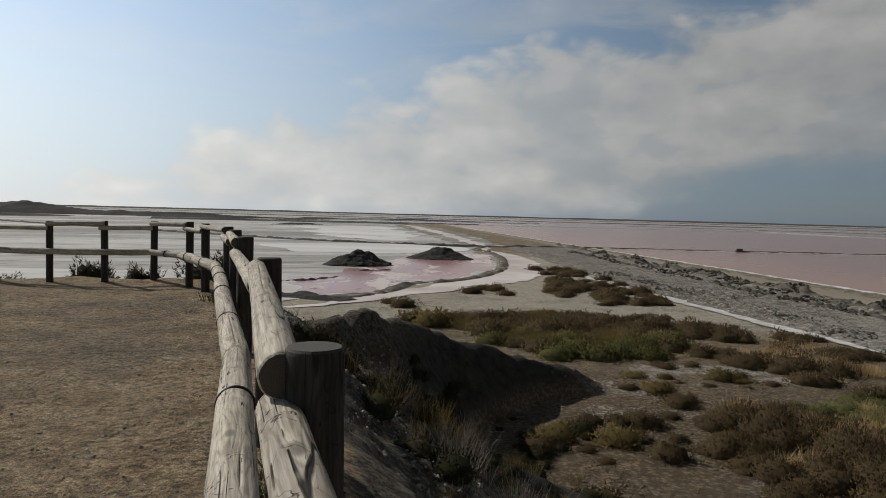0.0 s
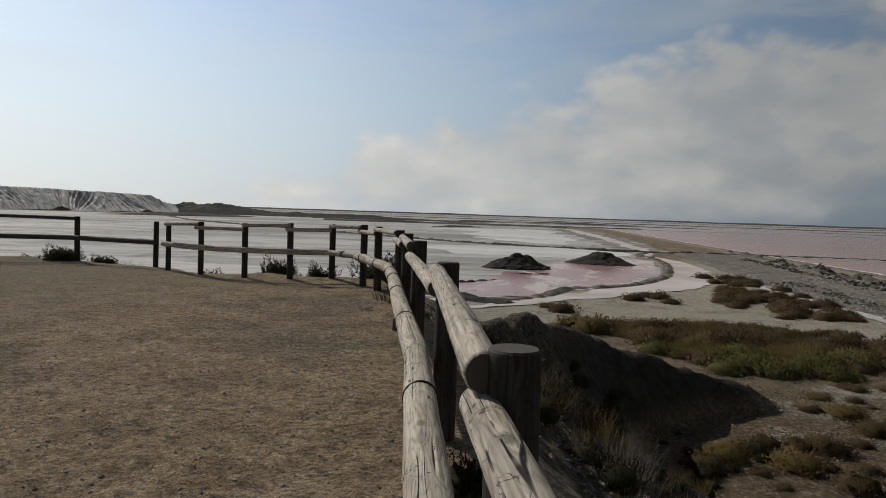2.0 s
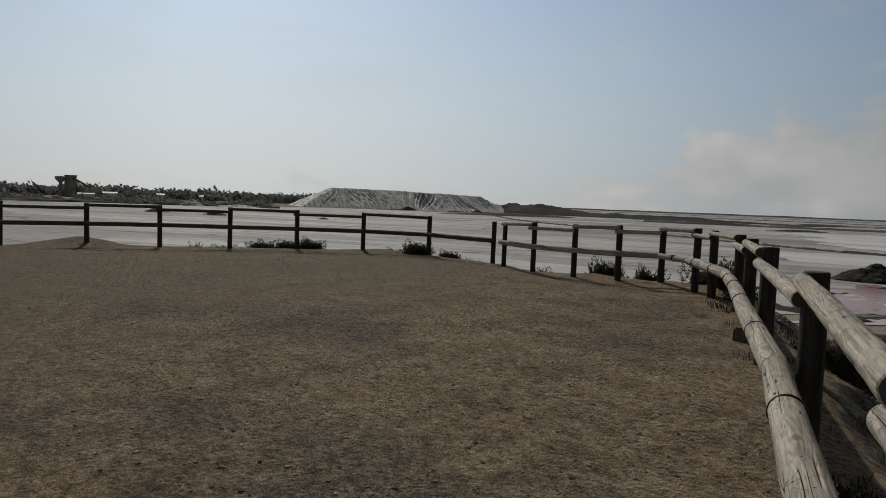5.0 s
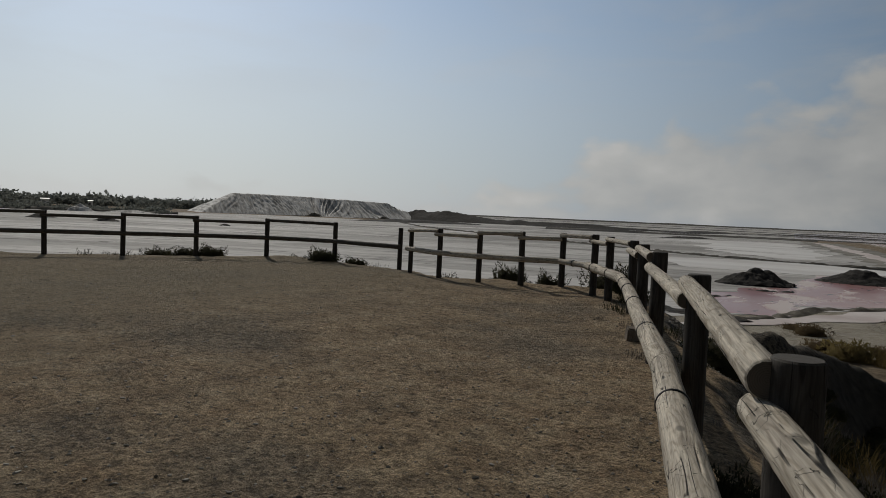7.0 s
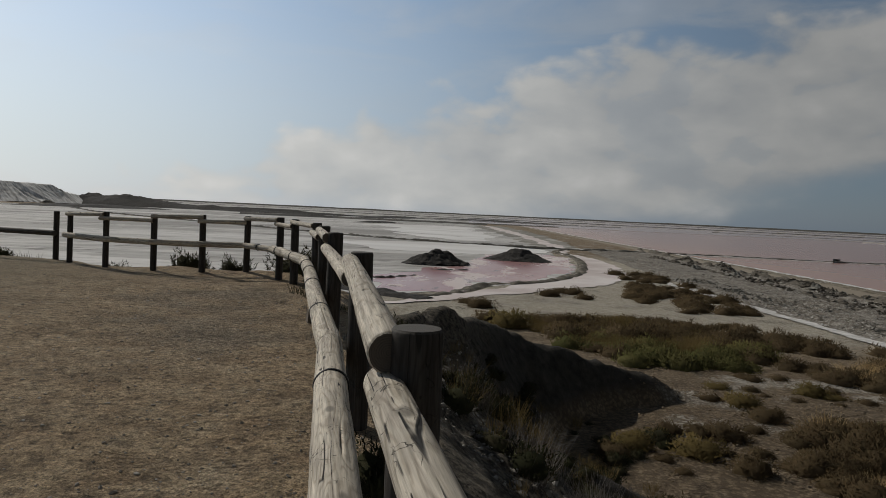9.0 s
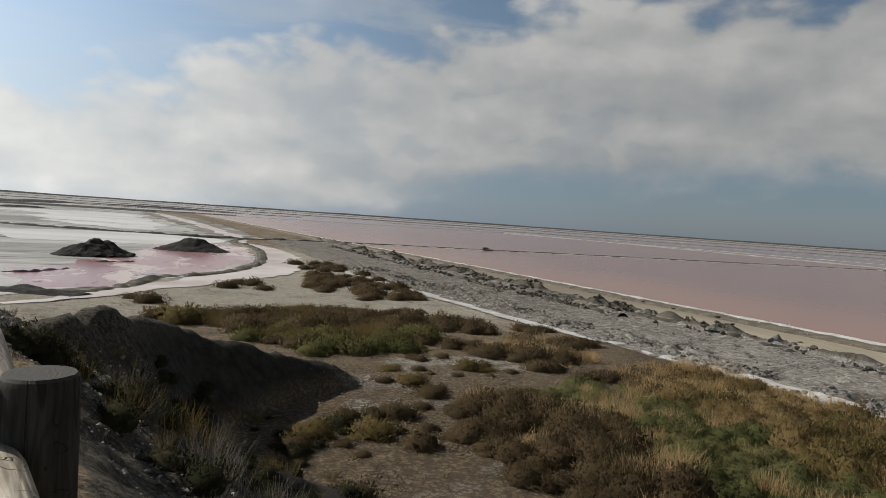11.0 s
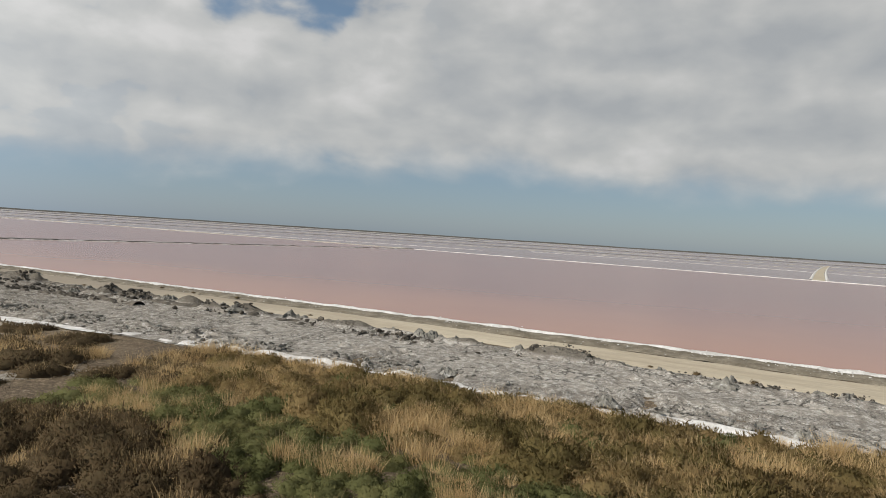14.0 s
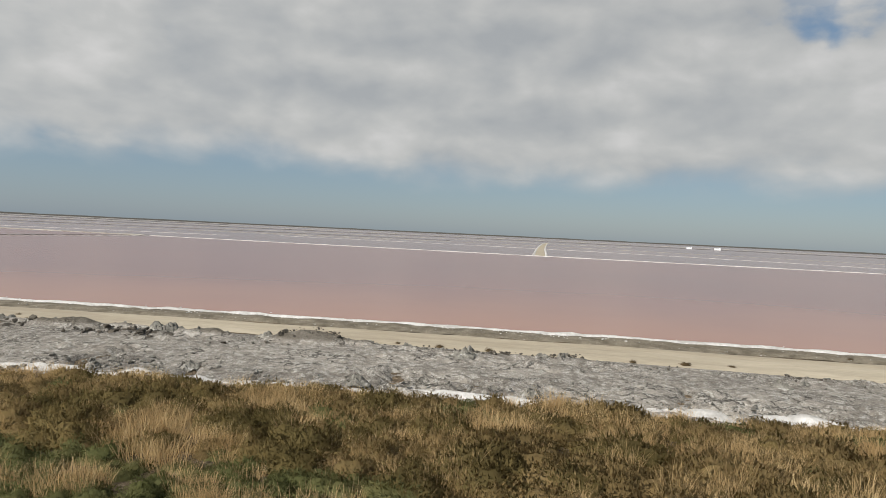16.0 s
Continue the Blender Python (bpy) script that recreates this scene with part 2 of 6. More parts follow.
def wood_material(name, dark, light, crack, crack_amount, end):
    """Weathered round timber: flame grain along the log's own z, knots, open drying cracks, cross checks, ringed end
    grain in its own tone.
    """
    m = bpy.data.materials.new(name)
    m.use_nodes = True
    nt = m.node_tree
    bs = nt.nodes["Principled BSDF"]
    raw = node(nt, "ShaderNodeTexCoord").outputs["Object"]
    info = node(nt, "ShaderNodeObjectInfo").outputs["Random"]
    vec = node(nt, "ShaderNodeVectorMath", {0: raw, 1: node(nt, "ShaderNodeCombineXYZ", {0: 0.0, 1: 0.0, 2: calc(nt, "MULTIPLY", info, 53.0)}).outputs[0]}, operation="ADD").outputs[0]

    def along_z(k):
        return node(nt, "ShaderNodeVectorMath", {0: vec, 1: (1.0, 1.0, k)}, operation="MULTIPLY").outputs[0]

    grain = noise_tex(nt, along_z(0.045), 110.0, 4.0, 0.6, 0.6)
    bands = noise_tex(nt, along_z(0.035), 26.0, 5.0, 0.55, 0.7)
    blotch = noise_tex(nt, vec, 5.0, 4.0, 0.6)
    flame = calc(nt, "SINE", calc(nt, "MULTIPLY", noise_tex(nt, along_z(0.13), 9.0, 2.0, 0.4, 0.3), 95.0))
    col = ramp(nt, bands, [(0.30, dark), (0.60, light)])
    col = mix(nt, smooth(nt, blotch, 0.36, 0.56, 0.10, 0.60), col, ramp(nt, calc(nt, "MULTIPLY_ADD", flame, 0.5, 0.5), [(0.0, (0.42, 0.37, 0.31)), (0.45, (0.95, 0.93, 0.90)), (1.0, (1.0, 1.0, 1.0))]), "MULTIPLY")
    col = mix(nt, 0.60, col, ramp(nt, grain, [(0.32, 0.30), (0.60, 1.0)]), "MULTIPLY")
    col = mix(nt, smooth(nt, blotch, 0.48, 0.72, 0.0, 0.5), col, tuple(c * 0.52 for c in light))
    knot_v = node(nt, "ShaderNodeTexVoronoi", {"Vector": along_z(0.45), "Scale": 5.0, "Randomness": 1.0}, feature="F1").outputs["Distance"]
    knot = smooth(nt, knot_v, 0.06, 0.13, 1.0, 0.0)
    col = mix(nt, calc(nt, "MULTIPLY", knot, 0.75), col, tuple(c * 0.22 for c in light))
    slit = noise_tex(nt, along_z(0.035), 16.0, 1.0, 0.3, 0.0)
    open_crack = smooth(nt, calc(nt, "ABSOLUTE", calc(nt, "SUBTRACT", slit, 0.5)), 0.003, 0.013, 1.0, 0.0)
    where = smooth(nt, noise_tex(nt, vec, 4.0, 2.0), 0.44, 0.52)
    check = smooth(nt, calc(nt, "ABSOLUTE", calc(nt, "SUBTRACT", noise_tex(nt, along_z(0.75), 11.0, 2.0, 0.45, 0.5), 0.5)), 0.001, 0.007, 1.0, 0.0)
    check = calc(nt, "MULTIPLY", check, smooth(nt, noise_tex(nt, vec, 6.0, 2.0), 0.45, 0.56, 0.0, 0.75))
    end_on = calc(nt, "ABSOLUTE", node(nt, "ShaderNodeSeparateXYZ", {0: node(nt, "ShaderNodeTexCoord").outputs["Normal"]}).outputs[2])
    sawn = smooth(nt, end_on, 0.55, 0.85)
    crack_mask = calc(nt, "MAXIMUM", calc(nt, "MULTIPLY", calc(nt, "MULTIPLY", open_crack, where), crack_amount), calc(nt, "MULTIPLY", check, crack_amount))
    crack_mask = calc(nt, "MULTIPLY", crack_mask, calc(nt, "SUBTRACT", 1.0, sawn))
    col = mix(nt, crack_mask, col, crack)
    r_axis = node(nt, "ShaderNodeVectorMath", {0: node(nt, "ShaderNodeVectorMath", {0: raw, 1: (1.0, 1.0, 0.0)}, operation="MULTIPLY").outputs[0]}, operation="LENGTH").outputs["Value"]
    ring = calc(nt, "SINE", calc(nt, "MULTIPLY_ADD", r_axis, 950.0, calc(nt, "MULTIPLY", blotch, 9.0)))
    ends = mix(nt, smooth(nt, noise_tex(nt, vec, 40.0, 4.0, 0.7), 0.35, 0.65, 0.1, 0.55), end, ramp(nt, calc(nt, "MULTIPLY_ADD", ring, 0.5, 0.5), [(0.0, 0.5), (0.6, 1.1)]), "MULTIPLY")
    col = mix(nt, sawn, col, ends)
    nt.links.new(col, bs.inputs["Base Color"])
    bs.inputs["Roughness"].default_value = 0.78
    bs.inputs["Specular IOR Level"].default_value = 0.25
    height = calc(nt, "SUBTRACT", calc(nt, "ADD", calc(nt, "MULTIPLY", grain, 0.35), calc(nt, "MULTIPLY", bands, 0.4)), calc(nt, "MULTIPLY", crack_mask, 1.6))
    height = calc(nt, "ADD", height, calc(nt, "MULTIPLY", flame, 0.05))
    nt.links.new(node(nt, "ShaderNodeBump", {"Height": height, "Strength": 0.8, "Distance": 0.006}).outputs[0], bs.inputs["Normal"])
    return m


# last tone: end grain, darkened to hold the shade on the rails' ends
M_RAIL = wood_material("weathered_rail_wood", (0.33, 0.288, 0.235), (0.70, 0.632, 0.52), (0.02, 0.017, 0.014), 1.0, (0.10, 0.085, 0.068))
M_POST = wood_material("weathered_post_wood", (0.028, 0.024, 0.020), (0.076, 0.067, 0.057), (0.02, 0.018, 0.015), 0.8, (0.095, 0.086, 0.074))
# far rails: weathered wood with their backlit shade put into the colour
M_RAIL_BACKLIT = wood_material("backlit_rail_wood", (0.055, 0.048, 0.040), (0.15, 0.132, 0.110), (0.02, 0.017, 0.014), 0.8, (0.06, 0.052, 0.044))
M_WIRE = material("black_wire", (0.012, 0.012, 0.012), (0.03, 0.028, 0.026), 20.0, 0.5, metal=0.0)
M_PEBBLE = material("pebble", (0.20, 0.18, 0.15), (0.42, 0.39, 0.34), 3.0, 0.85, per_island=(0.14, 0.12, 0.10))
M_LEVEE = material("brown_levee_mud", (0.085, 0.075, 0.058), (0.25, 0.225, 0.18), 1.1, 0.95, grain=0.5, grain_scale=5.0, bump=0.9, bump_scale=4.0, bump_dist=0.15, spots=((0.48, 0.43, 0.39), 1.6, 0.60, 0.68))
M_MUDHEAP = material("dark_mud", (0.030, 0.028, 0.026), (0.085, 0.078, 0.070), 2.0, 0.95, grain=0.5, grain_scale=9.0, bump=0.8, bump_scale=5.0, bump_dist=0.2)


def mud_material():
    """Grey salt mud: white crust veins and films, dark drying cracks, browner earth away up the track."""
    m = bpy.data.materials.new("grey_crusted_mud")
    m.use_nodes = True
    nt = m.node_tree
    bs = nt.nodes["Principled BSDF"]
    vec = node(nt, "ShaderNodeTexCoord").outputs["Object"]
    n_a, n_b, n_c = noise_tex(nt, vec, 0.35, 6.0), noise_tex(nt, vec, 3.0, 6.0, 0.65), noise_tex(nt, vec, 14.0, 4.0, 0.7)
    long_v = node(nt, "ShaderNodeVectorMath", {0: vec, 1: (1.0, 0.45, 1.0)}, operation="MULTIPLY").outputs[0]
    vein = calc(nt, "ABSOLUTE", calc(nt, "SUBTRACT", noise_tex(nt, vec, 1.8, 6.0, 0.65, 0.2), 0.5))
    cut = calc(nt, "ABSOLUTE", calc(nt, "SUBTRACT", noise_tex(nt, vec, 0.6, 6.0, 0.6, 0.2), 0.5))
    col = ramp(nt, n_a, [(0.35, (0.232, 0.208, 0.178)), (0.62, (0.395, 0.362, 0.315))])
    y = node(nt, "ShaderNodeSeparateXYZ", {0: vec}).outputs[1]
    far = smooth(nt, calc(nt, "ADD", y, calc(nt, "MULTIPLY_ADD", n_a, 40.0, -20.0)), 22.0, 52.0, 0.0, 0.75)
    col = mix(nt, far, col, (0.19, 0.165, 0.13))
    col = mix(nt, 0.7, col, ramp(nt, n_b, [(0.34, 0.5), (0.60, 1.08)]), "MULTIPLY")
    white = calc(nt, "MULTIPLY", smooth(nt, vein, 0.008, 0.045, 1.0, 0.0), smooth(nt, n_b, 0.40, 0.56))
    white = calc(nt, "MAXIMUM", white, smooth(nt, noise_tex(nt, vec, 3.6, 8.0, 0.72), 0.57, 0.64))
    col = mix(nt, calc(nt, "MULTIPLY", white, 0.45), col, (0.66, 0.65, 0.61))
    dark = calc(nt, "MULTIPLY", smooth(nt, cut, 0.004, 0.022, 1.0, 0.0), smooth(nt, n_a, 0.46, 0.54))
    col = mix(nt, calc(nt, "MULTIPLY", dark, 0.8), col, (0.06, 0.055, 0.048))
    z = node(nt, "ShaderNodeSeparateXYZ", {0: vec}).outputs[2]
    dug = smooth(nt, calc(nt, "ADD", z, calc(nt, "MULTIPLY_ADD", n_b, 0.16, -0.08)), PLAIN + 0.30, PLAIN + 0.46, 0.0, 0.8)
    col = mix(nt, dug, col, (0.105, 0.090, 0.070))
    rubble = smooth(nt, noise_tex(nt, vec, 0.28, 4.0), 0.46, 0.58, 0.25, 0.95)
    col = mix(nt, rubble, col, ramp(nt, n_c, [(0.36, 0.30), (0.56, 1.12)]), "MULTIPLY")
    nt.links.new(col, bs.inputs["Base Color"])
    bs.inputs["Roughness"].default_value = 0.9
    bs.inputs["Specular IOR Level"].default_value = 0.2
    height = calc(nt, "SUBTRACT", calc(nt, "ADD", calc(nt, "MULTIPLY", n_b, 0.9), calc(nt, "ADD", calc(nt, "MULTIPLY", n_c, 0.55), calc(nt, "MULTIPLY", noise_tex(nt, vec, 6.0, 6.0, 0.8), 0.6))), calc(nt, "MULTIPLY", dark, 0.8))
    nt.links.new(node(nt, "ShaderNodeBump", {"Height": height, "Strength": 0.8, "Distance": 0.07}).outputs[0], bs.inputs["Normal"])
    return m


M_MUD = mud_material()
M_CLOD = material("dark_clod", (0.10, 0.094, 0.080), (0.27, 0.256, 0.222), 3.0, 0.95, bump=0.8, bump_scale=9.0, bump_dist=0.06, spots=((0.4, 0.39, 0.37), 3.0, 0.62, 0.70))
M_CRUMB = material("dry_mud_crumb", (0.13, 0.098, 0.065), (0.34, 0.265, 0.178), 1.5, 0.95, per_island=(0.22, 0.165, 0.11))
M_GREYMUD = material("grey_salt_mud", (0.20, 0.185, 0.155), (0.38, 0.355, 0.31), 0.12, 0.9, detail=8.0, grain=0.4, grain_scale=0.8, spots=((0.56, 0.54, 0.50), 0.15, 0.56, 0.62))
M_DUG = material("dark_dug_earth", (0.060, 0.052, 0.042), (0.165, 0.142, 0.112), 1.6, 0.95, grain=0.5, grain_scale=7.0, bump=0.9, bump_scale=4.0, bump_dist=0.15, spots=((0.30, 0.28, 0.245), 2.2, 0.58, 0.66))
M_TRACK = material("sandy_track", (0.40, 0.34, 0.25), (0.52, 0.455, 0.345), 0.35, 0.95, grain=0.25, grain_scale=6.0, bump=0.3, bump_scale=8.0, stretch=(1.0, 0.2, 1.0))
tr = M_TRACK.node_tree
tr_bsdf = tr.nodes["Principled BSDF"]
tr_vec = node(tr, "ShaderNodeTexCoord").outputs["Object"]
tr_y = calc(tr, "MULTIPLY_ADD", noise_tex(tr, tr_vec, 0.15, 5.0, 0.6), 30.0, node(tr, "ShaderNodeSeparateXYZ", {0: tr_vec}).outputs[1])
tr.links.new(mix(tr, smooth(tr, tr_y, 34.0, 74.0, 0.0, 0.85), tr_bsdf.inputs["Base Color"].links[0].from_socket, (0.235, 0.20, 0.155)), tr_bsdf.inputs["Base Color"])
M_VERGE = material("stony_verge", (0.15, 0.127, 0.09), (0.29, 0.252, 0.19), 1.2, 0.95, grain=0.5, grain_scale=7.0, bump=0.8, bump_scale=5.0, bump_dist=0.1, spots=((0.55, 0.53, 0.5), 4.0, 0.64, 0.70))
M_CRUST = material("white_salt_crust", (0.50, 0.48, 0.45), (0.74, 0.72, 0.69), 1.5, 0.7, grain=0.2, grain_scale=6.0, bump=0.6, bump_scale=6.0, bump_dist=0.06)
M_CANAL = material("pinkish_salt_crust", (0.56, 0.48, 0.45), (0.76, 0.70, 0.67), 0.16, 0.7, spec=0.2, grain=0.12, grain_scale=3.0, bump=0.25, bump_scale=3.0, bump_dist=0.05)
M_FLAT = flat_material()
M_FLAT_WHITE = material("bright_salt", (0.64, 0.62, 0.60), (0.80, 0.79, 0.77), 0.08, 0.8, spec=0.15, detail=8.0, grain=0.1, grain_scale=0.8, spots=((0.42, 0.40, 0.38), 0.09, 0.60, 0.66), stretch=(0.4, 1.0, 1.0))
M_DIKE = material("dark_dike_earth", (0.055, 0.052, 0.045), (0.15, 0.14, 0.12), 0.6, 0.95, grain=0.5, grain_scale=3.0, bump=0.6, bump_scale=2.0, bump_dist=0.2, spots=((0.4, 0.38, 0.36), 0.9, 0.66, 0.72))
M_FARDIKE = material("pale_dike", (0.30, 0.28, 0.23), (0.52, 0.49, 0.43), 0.3, 0.95, grain=0.4, grain_scale=1.0)
# grey streaks down the slope paint the shaded sides of the ribs
M_SALTHILL = material("piled_salt", (0.30, 0.292, 0.278), (0.84, 0.83, 0.81), 0.30, 0.8, detail=6.0, grain=0.2, grain_scale=0.5, bump=0.5, bump_scale=0.4, bump_dist=1.0, stretch=(1.8, 0.22, 0.15), lo=0.36, hi=0.58)
M_PINK = water_material("pink_brine", (0.268, 0.158, 0.142), (0.296, 0.170, 0.150), 0.2, 0.006, 0.02, 0.12, (0.375, 0.208, 0.155))
M_PINK_FAR = water_material("mauve_brine", (0.245, 0.175, 0.166), (0.30, 0.215, 0.20), 0.2, 0.008, 0.004, 0.15)
M_POND = pond_material()
M_STEM = material("woody_stem", (0.07, 0.055, 0.04), (0.16, 0.13, 0.10), 9.0, 0.9)
M_TWIG = material("dry_grey_twig", (0.16, 0.14, 0.12), (0.34, 0.31, 0.28), 4.0, 0.9, per_island=(0.12, 0.10, 0.085))
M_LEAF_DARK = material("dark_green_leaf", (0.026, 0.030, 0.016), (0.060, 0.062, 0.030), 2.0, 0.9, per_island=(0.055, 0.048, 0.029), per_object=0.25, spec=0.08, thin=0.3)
M_LEAF_BROWN = material("brown_green_leaf", (0.222, 0.160, 0.072), (0.380, 0.278, 0.136), 0.5, 0.9, per_island=(0.275, 0.206, 0.093), per_object=0.15, lo=0.40, hi=0.62, grain=0.2, grain_scale=12.0, spec=0.08, thin=0.5)
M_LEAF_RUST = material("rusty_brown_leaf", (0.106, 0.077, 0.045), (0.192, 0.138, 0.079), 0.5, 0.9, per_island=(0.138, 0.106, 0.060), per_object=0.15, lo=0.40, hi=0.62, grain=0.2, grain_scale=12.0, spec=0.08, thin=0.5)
M_LEAF_OLIVE = material("olive_leaf", (0.150, 0.120, 0.048), (0.270, 0.202, 0.086), 0.4, 0.9, per_island=(0.185, 0.145, 0.062), per_object=0.15, lo=0.40, hi=0.62, grain=0.2, grain_scale=12.0, spec=0.08, thin=0.5)
M_FLANKSTONE = material("grey_flank_stone", (0.16, 0.15, 0.135), (0.46, 0.44, 0.40), 2.0, 0.9, bump=0.6, bump_scale=20.0, per_island=(0.17, 0.155, 0.135))
M_LEAF_GREEN = material("fresh_green_leaf", (0.140, 0.150, 0.058), (0.250, 0.232, 0.100), 0.35, 0.9, per_island=(0.180, 0.186, 0.080), per_object=0.15, lo=0.40, hi=0.62, grain=0.2, grain_scale=12.0, spec=0.08, thin=0.5)
M_LEAF_GREEN_DIM = material("dull_green_leaf", (0.130, 0.132, 0.050), (0.240, 0.208, 0.086), 0.35, 0.9, per_island=(0.165, 0.152, 0.064), per_object=0.15, lo=0.40, hi=0.62, grain=0.2, grain_scale=12.0, spec=0.08, thin=0.5)
M_GRASS = material("golden_dry_grass", (0.43, 0.295, 0.145), (0.66, 0.50, 0.275), 0.6, 0.9, per_island=(0.43, 0.30, 0.145), spec=0.1, thin=0.3)
M_GRASS_OLIVE = material("olive_dry_grass", (0.145, 0.108, 0.044), (0.290, 0.208, 0.088), 0.5, 0.9, per_island=(0.16, 0.120, 0.052), spec=0.1, thin=0.3)
# far foliage, paled and greyed so the colour carries distance haze
M_TREE = material("hazed_tree_leaf", (0.155, 0.168, 0.155), (0.245, 0.255, 0.23), 0.08, 0.9, per_island=(0.16, 0.17, 0.15), spec=0.08, thin=0.5)
M_STONE = material("brown_block_stone", (0.13, 0.105, 0.08), (0.22, 0.18, 0.14), 6.0, 0.9, grain=0.3, bump=0.6, bump_scale=18.0)
M_CONCRETE = material("grey_concrete", (0.22, 0.22, 0.215), (0.34, 0.335, 0.325), 0.4, 0.85, grain=0.2, grain_scale=2.0)
M_WHITEWALL = material("white_painted_metal", (0.62, 0.63, 0.63), (0.78, 0.78, 0.78), 0.5, 0.5)
M_DARKMETAL = material("dark_machine_metal", (0.05, 0.05, 0.05), (0.12, 0.115, 0.11), 0.8, 0.7)


def ground_material():
    """Sandy gravel on the lookout, pale crusted mud on the plain, dark earth with painted-in shade on the flanks."""
    m = bpy.data.materials.new("ground_earth")
    m.use_nodes = True
    nt = m.node_tree
    bs = nt.nodes["Principled BSDF"]
    vec = node(nt, "ShaderNodeTexCoord").outputs["Object"]
    z = node(nt, "ShaderNodeSeparateXYZ", {0: vec}).outputs[2]
    n_a = noise_tex(nt, vec, 0.35, 6.0)
    n_b = noise_tex(nt, vec, 2.6, 7.0, 0.62)
    n_c = noise_tex(nt, vec, 26.0, 4.0, 0.7)
    n_d = noise_tex(nt, vec, 75.0, 3.0, 0.8)
    n_e = noise_tex(nt, vec, 9.0, 6.0, 0.75)
    peb = node(nt, "ShaderNodeTexVoronoi", {"Vector": vec, "Scale": 42.0, "Randomness": 1.0}, feature="F1")
    sand = ramp(nt, n_b, [(0.30, (0.375, 0.262, 0.155)), (0.52, (0.520, 0.388, 0.242)), (0.72, (0.605, 0.480, 0.318))])
    gravel = ramp(nt, n_c, [(0.30, (0.15, 0.128, 0.096)), (0.70, (0.33, 0.288, 0.224))])
    sand = mix(nt, smooth(nt, n_a, 0.48, 0.64, 0.0, 0.6), sand, gravel)
    sand = mix(nt, 0.85, sand, ramp(nt, n_e, [(0.38, 0.36), (0.48, 0.88), (0.62, 1.2)]), "MULTIPLY")
    sand = mix(nt, 0.75, sand, ramp(nt, n_c, [(0.38, 0.38), (0.54, 1.0), (0.66, 1.25)]), "MULTIPLY")
    sand = mix(nt, 0.75, sand, ramp(nt, n_d, [(0.38, 0.35), (0.52, 1.0), (0.64, 1.3)]), "MULTIPLY")
    sand = mix(nt, 0.8, sand, ramp(nt, noise_tex(nt, vec, 1.1, 5.0, 0.6), [(0.36, 0.70), (0.50, 1.0), (0.62, 1.12)]), "MULTIPLY")
    # sand turns darker and browner towards negative x
    left_x = calc(nt, "MULTIPLY_ADD", n_a, 6.0, node(nt, "ShaderNodeSeparateXYZ", {0: vec}).outputs[0])
    sand = mix(nt, smooth(nt, left_x, -9.0, -2.0, 0.75, 0.0), sand, mix(nt, n_e, (0.15, 0.125, 0.08), (0.36, 0.30, 0.205)))
    mud = ramp(nt, n_b, [(0.30, (0.165, 0.126, 0.084)), (0.52, (0.290, 0.222, 0.146)), (0.72, (0.385, 0.308, 0.218))])
    y_p = calc(nt, "MULTIPLY_ADD", n_a, 16.0, node(nt, "ShaderNodeSeparateXYZ", {0: vec}).outputs[1])
    mud = mix(nt, calc(nt, "MULTIPLY", smooth(nt, y_p, 40.0, 50.0, 0.0, 0.95), smooth(nt, y_p, 105.0, 128.0, 1.0, 0.0)), mud, ramp(nt, n_b, [(0.30, (0.41, 0.365, 0.285)), (0.52, (0.53, 0.48, 0.39)), (0.72, (0.62, 0.575, 0.48))]))
    mud = mix(nt, smooth(nt, n_a, 0.57, 0.66, 0.0, 0.85), mud, (0.44, 0.40, 0.34))
    mud = mix(nt, 0.8, mud, ramp(nt, n_e, [(0.36, 0.5), (0.52, 1.0), (0.66, 1.15)]), "MULTIPLY")
    mud = mix(nt, 0.6, mud, ramp(nt, n_c, [(0.32, 0.45), (0.60, 1.1)]), "MULTIPLY")
    xy = node(nt, "ShaderNodeSeparateXYZ", {0: vec}).outputs
    for cx_, cy_, rx_, ry_ in ((11.2, 27.4, 3.6, 0.9), (13.6, 25.8, 1.4, 0.7), (5.2, 20.4, 0.7, 1.3), (4.9, 24.6, 2.2, 0.6)):  # pale salty patches between the shrubs
        away = calc(nt, "ADD", calc(nt, "POWER", calc(nt, "ABSOLUTE", calc(nt, "MULTIPLY_ADD", xy[0], 1 / rx_, -cx_ / rx_)), 2.0), calc(nt, "POWER", calc(nt, "ABSOLUTE", calc(nt, "MULTIPLY_ADD", xy[1], 1 / ry_, -cy_ / ry_)), 2.0))
        away = calc(nt, "ADD", away, calc(nt, "MULTIPLY_ADD", n_b, 3.0, -1.5))
        mud = mix(nt, smooth(nt, away, 0.5, 1.3, 0.85, 0.0), mud, (0.50, 0.465, 0.40))
    warped = node(nt, "ShaderNodeVectorMath", {0: vec, 1: node(nt, "ShaderNodeVectorMath", {0: node(nt, "ShaderNodeCombineXYZ", {0: n_b, 1: n_e, 2: 0.0}).outputs[0], 1: (0.30, 0.16, 0.0)}, operation="MULTIPLY").outputs[0]}, operation="ADD").outputs[0]
    cell = node(nt, "ShaderNodeTexVoronoi", {"Vector": warped, "Scale": 3.2, "Randomness": 1.0}, feature="DISTANCE_TO_EDGE").outputs["Distance"]
    crumb = node(nt, "ShaderNodeTexVoronoi", {"Vector": warped, "Scale": 8.0, "Randomness": 1.0}, feature="F1").outputs["Distance"]
    mud = mix(nt, calc(nt, "MULTIPLY", smooth(nt, crumb, 0.34, 0.62, 0.0, 0.7), smooth(nt, y_p, 32.0, 42.0, 1.0, 0.0)), mud, (0.105, 0.078, 0.052))
